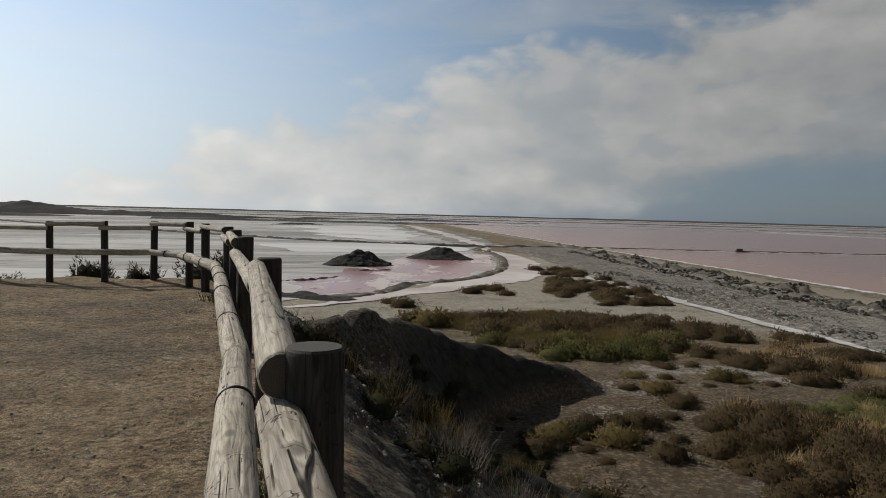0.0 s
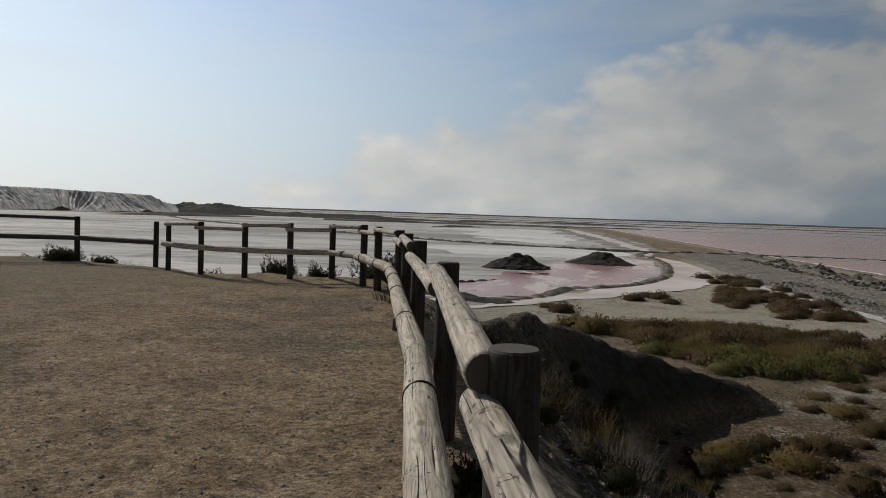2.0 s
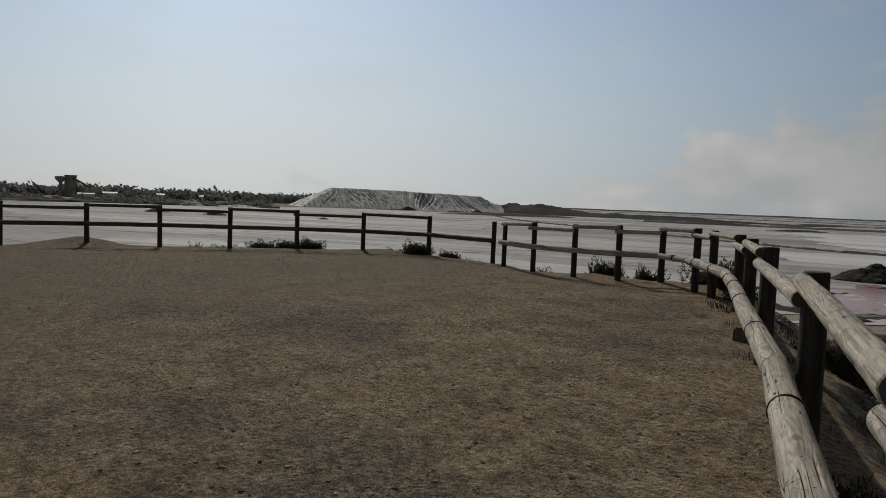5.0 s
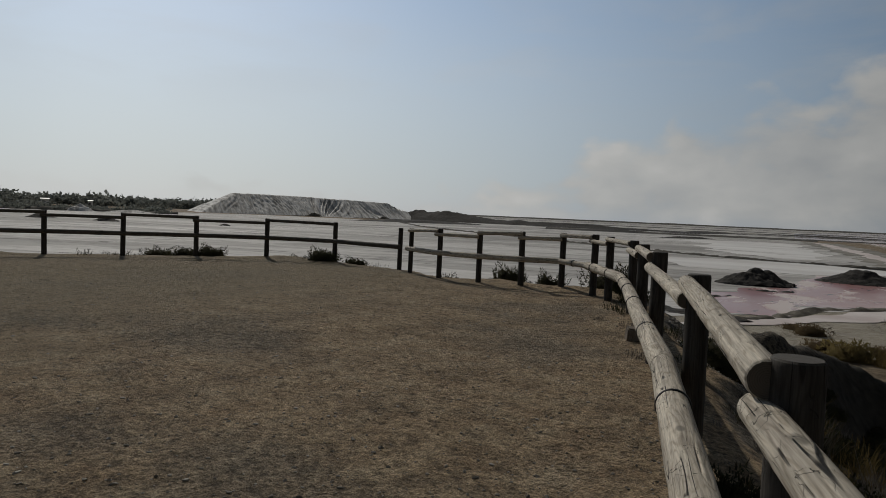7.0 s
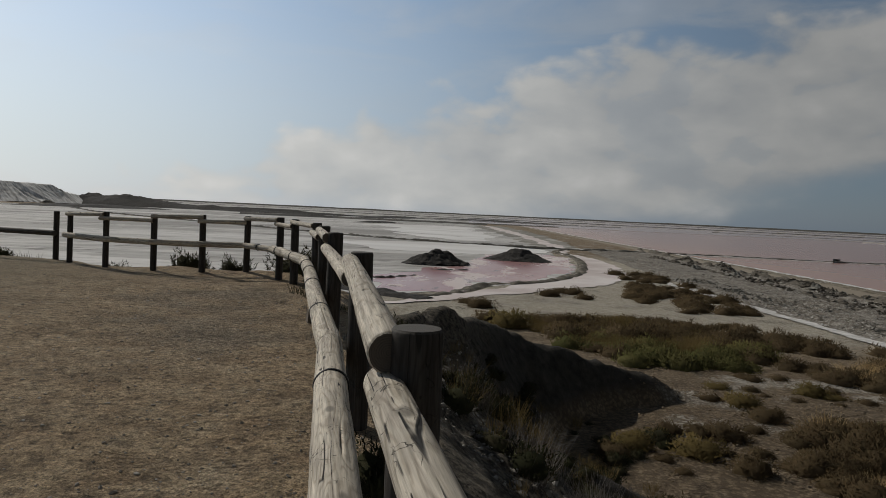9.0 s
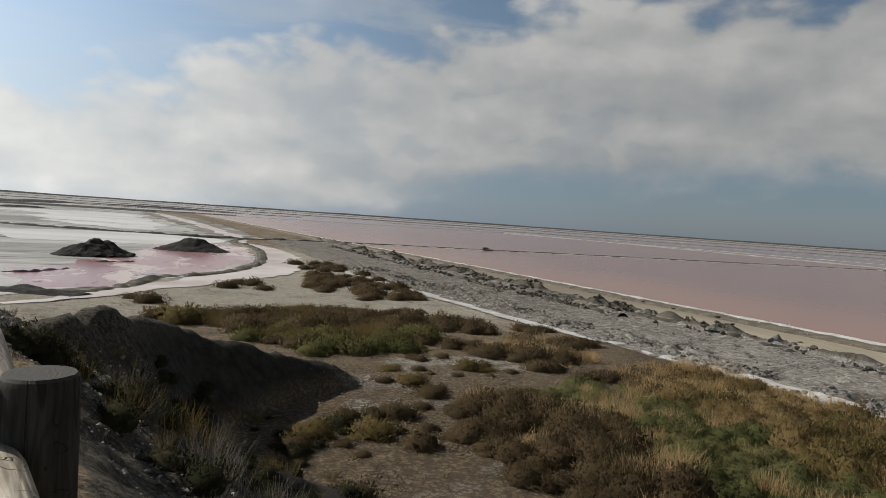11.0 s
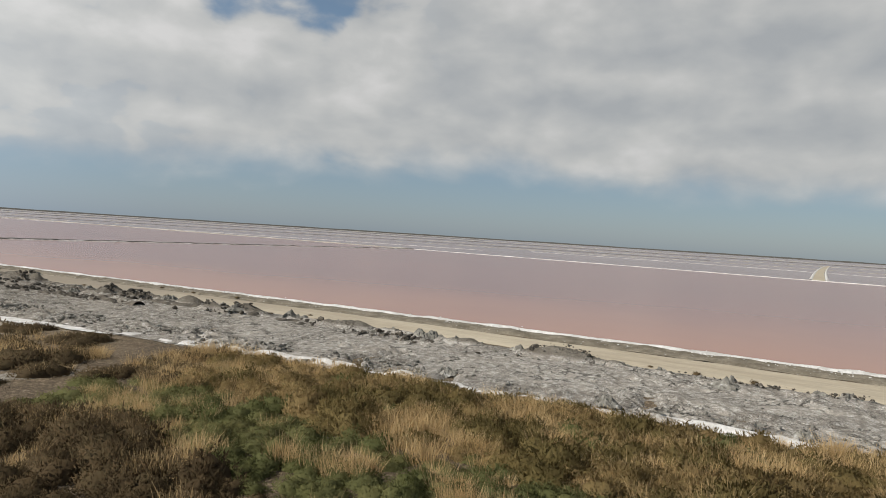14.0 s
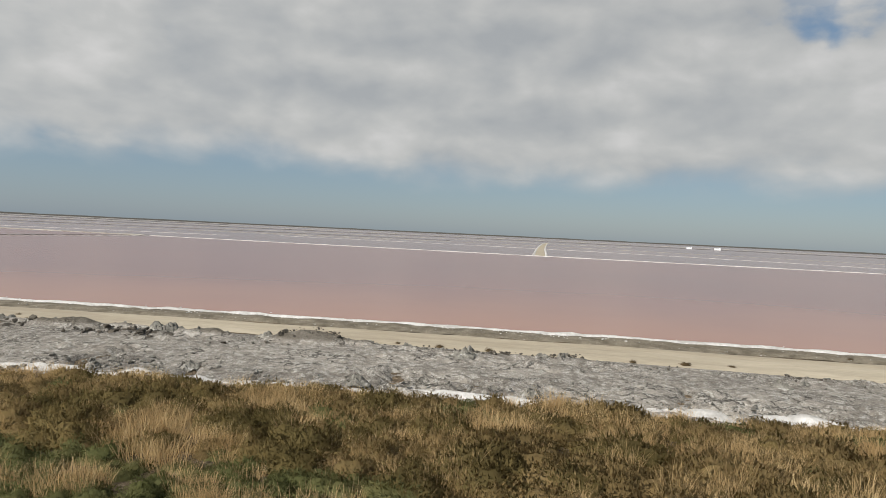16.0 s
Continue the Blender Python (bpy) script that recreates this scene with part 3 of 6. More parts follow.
    gap = calc(nt, "MULTIPLY", smooth(nt, cell, 0.0, 0.10, 1.0, 0.0), smooth(nt, noise_tex(nt, vec, 0.5, 3.0), 0.54, 0.62))
    gap = calc(nt, "MULTIPLY", gap, smooth(nt, z, PLAIN + 0.15, PLAIN + 0.4, 1.0, 0.0))
    mud = mix(nt, calc(nt, "MULTIPLY", gap, 0.7), mud, (0.07, 0.056, 0.04))
    # flank earth, darkened beyond its own tone to carry the slope's shade
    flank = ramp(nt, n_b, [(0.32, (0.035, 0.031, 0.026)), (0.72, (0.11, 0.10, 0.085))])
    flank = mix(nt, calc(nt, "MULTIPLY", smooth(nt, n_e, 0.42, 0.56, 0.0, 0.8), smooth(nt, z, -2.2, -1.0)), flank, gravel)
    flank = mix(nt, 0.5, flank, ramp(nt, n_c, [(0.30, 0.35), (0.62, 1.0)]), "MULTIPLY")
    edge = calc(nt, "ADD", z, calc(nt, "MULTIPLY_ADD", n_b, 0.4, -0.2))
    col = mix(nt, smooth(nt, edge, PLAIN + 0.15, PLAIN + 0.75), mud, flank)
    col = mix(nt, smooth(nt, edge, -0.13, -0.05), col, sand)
    nt.links.new(col, bs.inputs["Base Color"])
    bs.inputs["Roughness"].default_value = 0.95
    bs.inputs["Specular IOR Level"].default_value = 0.2
    height = calc(nt, "ADD", calc(nt, "ADD", calc(nt, "MULTIPLY", n_b, 0.8), calc(nt, "MULTIPLY", n_c, 0.5)), calc(nt, "ADD", calc(nt, "MULTIPLY", n_e, 0.9), calc(nt, "MULTIPLY", n_d, 0.3)))
    height = calc(nt, "ADD", height, calc(nt, "MULTIPLY", smooth(nt, peb.outputs["Distance"], 0.0, 0.35, 1.0, 0.0), 0.12))
    height = calc(nt, "SUBTRACT", height, calc(nt, "MULTIPLY", gap, 0.7))
    nt.links.new(node(nt, "ShaderNodeBump", {"Height": height, "Strength": 1.0, "Distance": 0.10}).outputs[0], bs.inputs["Normal"])
    return m


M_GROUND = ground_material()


# ---- mesh helpers ----
rng = np.random.default_rng(7)


def lattice(xi, yi, seed):
    h = (xi * 374761393 + yi * 668265263 + seed * 974634777) & 0xFFFFFFFF
    h = ((h ^ (h >> 13)) * 1274126177) & 0xFFFFFFFF
    return ((h ^ (h >> 16)) & 0xFFFFFF) / 0xFFFFFF


def vnoise(x, y, seed=0):
    x, y = np.asarray(x, float), np.asarray(y, float)
    xi, yi = np.floor(x).astype(np.int64), np.floor(y).astype(np.int64)
    u, v = x - xi, y - yi
    u, v = u * u * (3 - 2 * u), v * v * (3 - 2 * v)
    a, b = lattice(xi, yi, seed), lattice(xi + 1, yi, seed)
    c, d = lattice(xi, yi + 1, seed), lattice(xi + 1, yi + 1, seed)
    return (a * (1 - u) + b * u) * (1 - v) + (c * (1 - u) + d * u) * v - 0.5


def fbm(x, y, octaves=4, seed=0):
    total, amp = 0.0, 1.0
    for k in range(octaves):
        total = total + amp * vnoise(np.asarray(x) * 2.0 ** k + 17.3 * k, np.asarray(y) * 2.0 ** k - 9.1 * k, seed + k)
        amp *= 0.5
    return total


def mesh_of(name, verts, faces, mats, index=None, shade=True):
    me = bpy.data.meshes.new(name)
    me.from_pydata(np.asarray(verts, float).tolist(), [], faces.tolist() if isinstance(faces, np.ndarray) else faces)
    for m in (mats if isinstance(mats, (list, tuple)) else [mats]):
        me.materials.append(m)
    if index is not None:
        me.polygons.foreach_set("material_index", np.asarray(index, np.int32))
    me.polygons.foreach_set("use_smooth", np.full(len(me.polygons), shade))
    me.update()
    return me


def part(name, mesh, parent, m=None, label=""):
    ob = new(name, mesh)
    ob.parent = parent
    if m is not None:
        ob.matrix_basis = m
    return tagged(ob, label)


def thing(name, m=None, label="", category="", group="", kind=""):
    ob = new(name)
    ob.empty_display_size = 0.2
    if m is not None:
        ob.matrix_basis = m
    return tagged(ob, label, category, group, kind)


def solid(name, mesh, label, category, m=None, group="", kind=""):
    ob = new(name, mesh)
    if m is not None:
        ob.matrix_basis = m
    return tagged(ob, label, category, group, kind)


def curve_points(pts, per=10, closed=False):
    """Catmull-Rom through control points."""
    p = np.asarray(pts, float)
    n = len(p)
    out = []
    for i in range(n if closed else n - 1):
        q = [p[(i + k) % n] if closed else p[min(max(i + k, 0), n - 1)] for k in (-1, 0, 1, 2)]
        for s in np.linspace(0, 1, per, endpoint=False):
            out.append(0.5 * (2 * q[1] + (q[2] - q[0]) * s + (2 * q[0] - 5 * q[1] + 4 * q[2] - q[3]) * s * s + (3 * q[1] - q[0] - 3 * q[2] + q[3]) * s ** 3))
    if not closed:
        out.append(p[-1])
    return np.array(out)


def sheet(name, pts, z, mat, label, category, wobble=0.3, size=3.0, per=10, closed_curve=True, kind="structure"):
    """A flat patch of the plain inside a rounded, slightly ragged outline."""
    c = curve_points(pts, per, True) if closed_curve else dense(pts, per)
    c = c + wobble * np.stack([fbm(c[:, 0] / size, c[:, 1] / size, 3, 5), fbm(c[:, 0] / size, c[:, 1] / size, 3, 25)], 1)
    v = np.column_stack([c, np.full(len(c), z)])
    return solid(name, mesh_of(name, v, [list(range(len(v)))], mat, shade=False), label, category, kind=kind)


def dense(pts, per):
    p = np.asarray(pts, float)
    return np.concatenate([np.linspace(p[i], p[(i + 1) % len(p)], per, endpoint=False) for i in range(len(p))])


def ribbon(pts, widths, per=12):
    """Left and right edges of a band along a curve."""
    p = np.column_stack([np.asarray(pts, float), widths])
    c = curve_points(p, per)
    t = np.gradient(c[:, :2], axis=0)
    t /= np.linalg.norm(t, axis=1)[:, None]
    nrm = np.column_stack([-t[:, 1], t[:, 0]])
    return c[:, :2] + nrm * c[:, 2:3] / 2, c[:, :2] - nrm * c[:, 2:3] / 2


def strip(name, pts, widths, z, mat, label, category, wobble=0.15, size=1.5, per=14):
    a, b = ribbon(pts, widths, per)
    a = a + wobble * np.stack([fbm(a[:, 0] / size, a[:, 1] / size, 3, 3), fbm(a[:, 0] / size, a[:, 1] / size, 3, 13)], 1)
    b = b + wobble * np.stack([fbm(b[:, 0] / size, b[:, 1] / size, 3, 4), fbm(b[:, 0] / size, b[:, 1] / size, 3, 14)], 1)
    n = len(a)
    v = np.column_stack([np.concatenate([a, b]), np.full(2 * n, z)])
    f = [(i, n + i, n + i + 1, i + 1) for i in range(n - 1)]
    return solid(name, mesh_of(name, v, f, mat, shade=False), label, category, kind="structure")


def bank(name, pts, width, height, mat, label, category, rough=0.3, per=30, kind="structure", cross=7):
    """A low earth bank of rounded cross-section along a line."""
    c = curve_points(pts, per)
    t = np.gradient(c, axis=0)
    t /= np.linalg.norm(t, axis=1)[:, None]
    nrm = np.column_stack([-t[:, 1], t[:, 0]])
    u = np.linspace(-1, 1, cross)
    grid = c[:, None, :] + nrm[:, None, :] * (u * width / 2)[None, :, None]
    prof = (1 - u ** 2) ** 0.7
    h = height * prof[None, :] * (1 + rough * 2 * fbm(grid[..., 0] / (width * 0.8), grid[..., 1] / (width * 0.8), 3, 8))
    v = np.column_stack([grid.reshape(-1, 2), (PLAIN - 0.02 + h).ravel()])
    k = cross
    f = [(i * k + j, i * k + j + 1, (i + 1) * k + j + 1, (i + 1) * k + j) for i in range(len(c) - 1) for j in range(k - 1)]
    return solid(name, mesh_of(name, v, f, mat), label, category, kind=kind)


# ---- the ground: lookout mound and plain in one sheet ----
POSTS = [  # x, y, height, radius
    (1.35, -3.45, 1.18, 0.074), (0.52, -0.90, 1.18, 0.074), (-0.30, 1.66, 1.17, 0.074), (-1.08, 4.30, 1.20, 0.078), (-2.03, 7.00, 1.22, 0.082),
    (-2.80, 9.25, 1.22, 0.080), (-3.40, 10.85, 1.22, 0.078), (-4.25, 12.25, 1.23, 0.074), (-4.78, 12.90, 1.24, 0.070), (-5.72, 13.52, 1.22, 0.066),
    (-6.53, 13.20, 1.21, 0.066), (-7.50, 13.02, 1.18, 0.062), (-8.64, 13.16, 1.17, 0.060), (-9.90, 13.80, 1.12, 0.058)]
POSTS_FAR = [
    (-10.58, 14.28, 1.10, 0.062), (-13.05, 14.55, 1.14, 0.066), (-14.95, 13.75, 1.16, 0.066), (-16.30, 12.35, 1.16, 0.066), (-17.45, 10.85, 1.17, 0.066),
    (-18.60, 9.35, 1.17, 0.066), (-19.40, 7.70, 1.16, 0.066), (-20.0, 5.8, 1.16, 0.066), (-20.4, 3.8, 1.16, 0.066), (-20.6, 1.8, 1.16, 0.066), (-20.6, -0.2, 1.16, 0.066)]
RIM = curve_points([(3.0, -8.0)] + [p[:2] for p in POSTS[::2]] + [p[:2] for p in POSTS[-1:]] + [p[:2] for p in POSTS_FAR[::2]] + [(-19.5, -9.0), (-8.0, -15.0)], 6, True)


def rim_distance(x, y):
    """Signed distance to the rim of the mound's flat top; positive outside."""
    a, b = RIM, np.roll(RIM, -1, 0)
    shape = np.shape(x)
    px, py = np.ravel(x), np.ravel(y)
    best = np.full(px.shape, 1e9)
    inside = np.zeros(px.shape, bool)
    for (ax, ay), (bx, by) in zip(a, b):
        dx, dy = bx - ax, by - ay
        s = np.clip(((px - ax) * dx + (py - ay) * dy) / (dx * dx + dy * dy), 0, 1)
        best = np.minimum(best, (px - ax - s * dx) ** 2 + (py - ay - s * dy) ** 2)
        cross = (ay > py) != (by > py)
        if dy:
            inside ^= cross & (px < ax + (py - ay) / dy * dx)
    return np.where(inside, -np.sqrt(best), np.sqrt(best)).reshape(shape)


SPUR = [(-3.0, 10.5, -0.45), (-1.9, 14.5, -0.85), (-0.6, 19.6, -1.65), (2.2, 22.4, -3.15), (4.6, 23.5, -3.8), (6.2, 23.9, -4.6)]


def height_at(x, y):
    x, y = np.asarray(x, float), np.asarray(y, float)
    near = np.hypot(x, y) < 60
    h = np.full(x.shape, PLAIN)
    xs, ys = x[near], y[near]
    d = rim_distance(xs, ys)
    out = np.maximum(d - 0.16 - 0.45 * fbm(xs / 2.5, ys / 2.5, 3, 2), 0)
    steep = 0.78 + 0.25 * fbm(xs / 4.0, ys / 4.0, 3, 6)
    z = -steep * np.sqrt(out * out + 0.20) + steep * 0.447
    for (ax, ay, az_), (bx, by, bz) in zip(SPUR[:-1], SPUR[1:]):
        dx, dy = bx - ax, by - ay
        s = np.clip(((xs - ax) * dx + (ys - ay) * dy) / (dx * dx + dy * dy), 0, 1)
        r = np.hypot(xs - ax - s * dx, ys - ay - s * dy)
        r = r * np.where(dx * (ys - ay) - dy * (xs - ax) < 0, 1.65, 0.8)
        z = np.maximum(z, az_ + s * (bz - az_) - 1.0 * np.sqrt(r * r + 0.16) + 0.40 + 0.34 * fbm(xs / 2.3, ys / 2.3, 3, 9) + 0.10 * (1 - np.abs(2 * fbm(xs / 0.8, ys / 0.8, 3, 19))) + 0.05 * fbm(xs / 0.3, ys / 0.5, 2, 23))
    z = z + 0.45 * np.exp(-((xs + 6.6) / 1.3) ** 2 - ((ys - 15.0) / 1.1) ** 2) + 0.35 * np.exp(-((xs + 4.6) / 1.0) ** 2 - ((ys - 14.6) / 0.9) ** 2)
    z = z + 0.30 * np.exp(-((xs + 20.3) / 1.0) ** 2 - ((ys - 8.0) / 1.2) ** 2) + 0.25 * np.exp(-((xs + 15.5) / 1.6) ** 2 - ((ys - 14.6) / 0.8) ** 2)
    flankness = np.clip((d - 0.3) / 1.0, 0, 1) * np.clip((z - PLAIN) / 0.8, 0, 1)
    z = z + flankness * (0.22 * fbm(xs / 0.9, ys / 0.9, 4, 12) + 0.10 * fbm(xs / 0.25, ys / 0.25, 2, 15))
    z = z + np.where(d < 0.5, 0.035 * fbm(xs / 1.6, ys / 1.6, 4, 21), 0)
    low = PLAIN + 0.03 * fbm(xs / 1.5, ys / 1.5, 4, 31)
    k = np.clip((z - low) / 0.3, -1, 1)
    z = np.where(k > 0, low + np.maximum(z - low, 0), low)
    h[near] = z
    return h


radii = np.concatenate([np.geomspace(0.6, 1.5, 8, endpoint=False), np.geomspace(1.5, 45, 240, endpoint=False), np.geomspace(45, 4800, 42)])
angles = np.concatenate([np.linspace(radians(-78), radians(118), 440, endpoint=False), np.linspace(radians(118), radians(282), 60, endpoint=False)])
RINGS, SPOKES = len(radii), len(angles)
gx, gy = radii[:, None] * np.sin(angles)[None, :], radii[:, None] * np.cos(angles)[None, :]
gz = height_at(gx, gy)
gv = np.column_stack([gx.ravel(), gy.ravel(), gz.ravel()])
gv = np.vstack([gv, [[0, 0, 0.0]]])
ii, jj = np.meshgrid(np.arange(RINGS - 1), np.arange(SPOKES), indexing="ij")
jn = (jj + 1) % SPOKES
gf = np.column_stack([(ii * SPOKES + jj).ravel(), (ii * SPOKES + jn).ravel(), ((ii + 1) * SPOKES + jn).ravel(), ((ii + 1) * SPOKES + jj).ravel()])
gf = gf.tolist() + [[len(gv) - 1, (j + 1) % SPOKES, j] for j in range(SPOKES)]
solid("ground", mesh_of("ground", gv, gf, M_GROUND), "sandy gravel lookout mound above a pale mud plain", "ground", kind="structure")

# ---- salt pans, ponds, track and dikes ----
FLAT_Z, POND_Z, CANAL_Z = PLAIN + 0.035, PLAIN + 0.043, PLAIN + 0.05
sheet("salt_flat", [(-40, 5), (-20, 32), (-11, 44), (-4, 54), (1.5, 63), (6.2, 80), (6.6, 100), (5, 118), (7.5, 131), (-20, 136), (-41, 148), (-90, 185), (-160, 240), (-240, 330),
                    (-330, 300), (-320, 150), (-260, 60), (-140, -20)], FLAT_Z, M_FLAT, "grey-white crusted salt flat with damp streaks", "salt flat", 1.0, 6.0)
sheet("salt_flat_beyond", [(7.5, 134), (-20, 139), (-41, 151), (-90, 189), (-160, 246), (-240, 338), (-300, 420), (-215, 455), (-94, 398), (-30, 380), (-14, 330), (-2, 215)],
      FLAT_Z, M_FLAT, "grey-white salt flat behind a thin dark dike", "salt flat", 1.5, 9.0)
sheet("bright_salt_pan", [(-9, 152), (-27, 163), (-38, 190), (-44, 236), (-60, 268), (-40, 300), (-26, 304), (-13, 236), (-10, 202)], FLAT_Z + 0.03, M_FLAT_WHITE, "bright white salt crust patch", "salt pan", 7.0, 14.0, 16)
sheet("bright_salt_pan", [(-22, 100), (-30, 120), (-18, 132), (2, 128), (-2, 108)], FLAT_Z + 0.03, M_FLAT_WHITE, "bright white salt crust patch near the dike", "salt pan", 5.0, 8.0, 16)
sheet("pink_pond", [(-12.2, 53.5), (-10.5, 49.6), (-8, 50), (-5.6, 50.8), (-4.2, 55.2), (-2.6, 60), (0, 62.2), (2.6, 66.6), (4.8, 74), (7.0, 90), (7.0, 104), (4.2, 111), (-3, 108), (-6.5, 84), (-9, 71), (-12.3, 62)],
      POND_Z, M_POND, "shallow pink brine pond with pale crusted edges", "pond", 2.6, 4.0, 14)
bank("levee", [(-8.0, 47.0), (-5.5, 49.2), (-4.0, 53), (-2.4, 58.4), (0, 60.2), (2.0, 63), (4.4, 68), (7.0, 78), (8.4, 95), (8.0, 110), (6.0, 120), (8.4, 131)], 1.35, 0.20, M_LEVEE, "low brown mud levee beside the pond", "levee", 0.8, 40)
strip("salt_canal", [(-9.5, 41.8), (-6.9, 44.4), (-4.2, 48.8), (-0.1, 55.0), (2.3, 58.9), (6.3, 66.6), (9.4, 76), (10.6, 91), (9.9, 105), (7.5, 117), (8.4, 131)],
      [0.3, 1.5, 2.0, 2.9, 4.2, 5.2, 4.6, 3.8, 2.8, 2.0, 1.4], CANAL_Z, M_CANAL, "curving canal bed of pinkish white salt", "canal", 0.9, 2.2, 22)
# wet dark mud at the near end of the pond
bank("mud_shore", [(-13.5, 50.5), (-11.6, 48.6), (-9.4, 47.4), (-7.6, 46.8), (-6.2, 45.8)], 2.4, 0.22, M_MUDHEAP, "wet dark mud shore at the pond's near end", "shore", 1.1, 22)
bank("mud_shore", [(-15.5, 59.0), (-13.4, 58.2), (-11.6, 59.0), (-9.8, 62.5)], 1.0, 0.12, M_MUDHEAP, "thin dark mud spit beside the pink pond", "shore", 1.2, 22)
bank("mud_shore", [(-9.6, 70.5), (-7.6, 70.0), (-5.4, 71.5)], 0.9, 0.12, M_MUDHEAP, "thin dark mud spit beside the pink pond", "shore", 1.2, 20)
strip("mud_margin", [(8.6, 134), (4.2, 178), (-2.6, 242), (-10.4, 302), (-18.0, 360)], [9, 12, 15, 17, 15], PLAIN + 0.075, M_GREYMUD, "grey mud margins beside the far salt strip", "mud", 4.0, 8.0, 26)
strip("salt_road", [(8.4, 134), (3.8, 178), (-3.2, 242), (-11, 302), (-18.5, 356)], [2.4, 3.6, 4.6, 4.6, 3.6], PLAIN + 0.085, M_CANAL, "white salt strip running into the distance", "salt strip", 2.6, 7.0, 26)
strip("salt_channel", [(14.0, 75), (15.6, 63), (17.5, 51), (19.2, 41), (20.9, 31.6)], [0.6, 1.1, 1.1, 1.0, 0.5], CANAL_Z + 0.012, M_CRUST, "thin white salt channel along the mud bank", "channel", 0.65, 1.6, 24)
bank("dike", [(-240, 334), (-160, 243), (-90, 187), (-41, 149.5), (-20, 137.5), (7, 132), (32, 137)], 1.5, 0.34, M_DIKE, "long dark earth dike with ragged top", "dike", 0.6, per=60)
bank("dike", [(31.5, 137), (60, 137.5), (92, 139.5), (150, 142), (216, 145)], 1.3, 0.30, M_DIKE, "thin dark earth dike across the pink brine", "dike", per=40)

bank("dike_salt_edge", [(32, 136.0), (60, 136.5), (92, 138.5), (150, 141.0), (214, 144.0)], 0.9, 0.16, M_CRUST, "thin white salt edge below the brine dike", "salt edge", 0.5, 40)

# edges that run along the track, by y
Y_KEYS = [-260, -60, -18, 10, 38, 58, 95, 133, 260, 420]
WHITE_X = [47, 45, 43.9, 43.2, 40.7, 39.0, 35.1, 30.6, 16.5, 0.5]
FAR_X = [43.5, 41.6, 40.6, 39.9, 37.4, 36.0, 32.6, 28.6, 15.0, -0.8]
NEAR_X = [36, 35, 34.6, 35.2, 33.4, 32.2, 29.6, 26.4, 13.2, -2.4]
MUD_X = [30, 27.2, 25.5, 23.9, 20.2, 17.0, 14.2, 12.6, 6.0, -6.0]


def along(values, y):
    k = np.interp(y, Y_KEYS, values)
    return (np.interp(y - 12, Y_KEYS, values) + k + np.interp(y + 12, Y_KEYS, values)) / 3


def long_band(name, left, right, mat, label, category, ys, cols, z_fun):
    u = np.linspace(0, 1, cols)
    yy = np.repeat(ys[:, None], cols, 1)
    xl, xr = along(left, ys), along(right, ys)
    xl = xl + 0.5 * fbm(ys / 3.0, ys * 0 + 1.7, 4, 41)
    xr = xr + 0.3 * fbm(ys / 3.0, ys * 0 + 4.7, 4, 43)
    xx = xl[:, None] * (1 - u) + xr[:, None] * u
    zz = z_fun(xx, yy, u[None, :])
    v = np.column_stack([xx.ravel(), yy.ravel(), zz.ravel()])
    i, j = np.meshgrid(np.arange(len(ys) - 1), np.arange(cols - 1), indexing="ij")
    f = np.column_stack([(i * cols + j).ravel(), (i * cols + j + 1).ravel(), ((i + 1) * cols + j + 1).ravel(), ((i + 1) * cols + j).ravel()])
    return solid(name, mesh_of(name, v, f, mat), label, category, kind="structure")


GULLIES = [-34.0, -27.5, -21.0, -15.2, -10.6, -5.1, -1.0, 3.4, 7.6, 11.8, 15.0, 18.6, 22.4, 27.0, 31.0]


def mud_height(x, y, u):
    lift = np.minimum(1, np.minimum(u * 12, (1 - u) * 7))
    ridge = 1 - np.abs(2 * fbm(x / 1.9, y / 2.6, 4, 51))
    big = np.maximum(fbm(x / 3.2, y / 4.2, 3, 58) - 0.05, 0)
    crack = np.exp(-(fbm(x / 1.5, y / 1.9, 3, 54) / 0.05) ** 2)
    broken = np.clip(-0.05 + 2.6 * fbm(x / 4.0, y / 7.0, 3, 57) + 0.35 * np.clip((y - 26) / 14, 0, 1) + 0.5 * np.exp(-((u - 0.10) / 0.10) ** 2) + 0.6 * np.exp(-((u - 0.16) / 0.10) ** 2) * np.clip((y - 18) / 10, 0, 1), 0, 1)
    clods = np.maximum(1 - np.abs(3.0 * fbm(x / 0.75, y / 0.9, 3, 56)), 0) ** 2
    crest = np.exp(-((u - 0.84 - 0.05 * fbm(y / 5.0, y * 0 + 0.3, 2, 67)) / 0.065) ** 2) * np.maximum(0, 0.30 + 1.9 * fbm(x / 1.6, y / 2.6, 3, 64))
    z = 0.13 + 0.06 * (ridge - 0.5) + 0.15 * clods * broken + 0.10 * big + 0.05 * fbm(x / 0.6, y / 0.6, 2, 59) - 0.12 * crack * (0.35 + broken) + (0.40 + 0.25 * np.clip((y - 15) / 25, 0, 1)) * crest
    for k, gy0 in enumerate(GULLIES):
        off = y - gy0 - 0.5 * np.sin(u * 14 + k) - (0.6 if k % 2 else -0.5) * u * 4
        z = z - 0.26 * np.exp(-(off / (0.16 + 0.10 * (k % 3))) ** 2) * np.clip((0.20 + 0.16 * (k % 3) - u) * 8, 0, 1)
    return PLAIN + 0.03 + lift * z


YS = np.concatenate([np.linspace(-70, -25, 120), np.linspace(-24.7, 60, 620), np.linspace(60.5, 140, 130)])
long_band("mud_bank", MUD_X, NEAR_X, M_MUD, "lumpy grey mud bank crusted with white salt", "mud bank", YS, 92, mud_height)
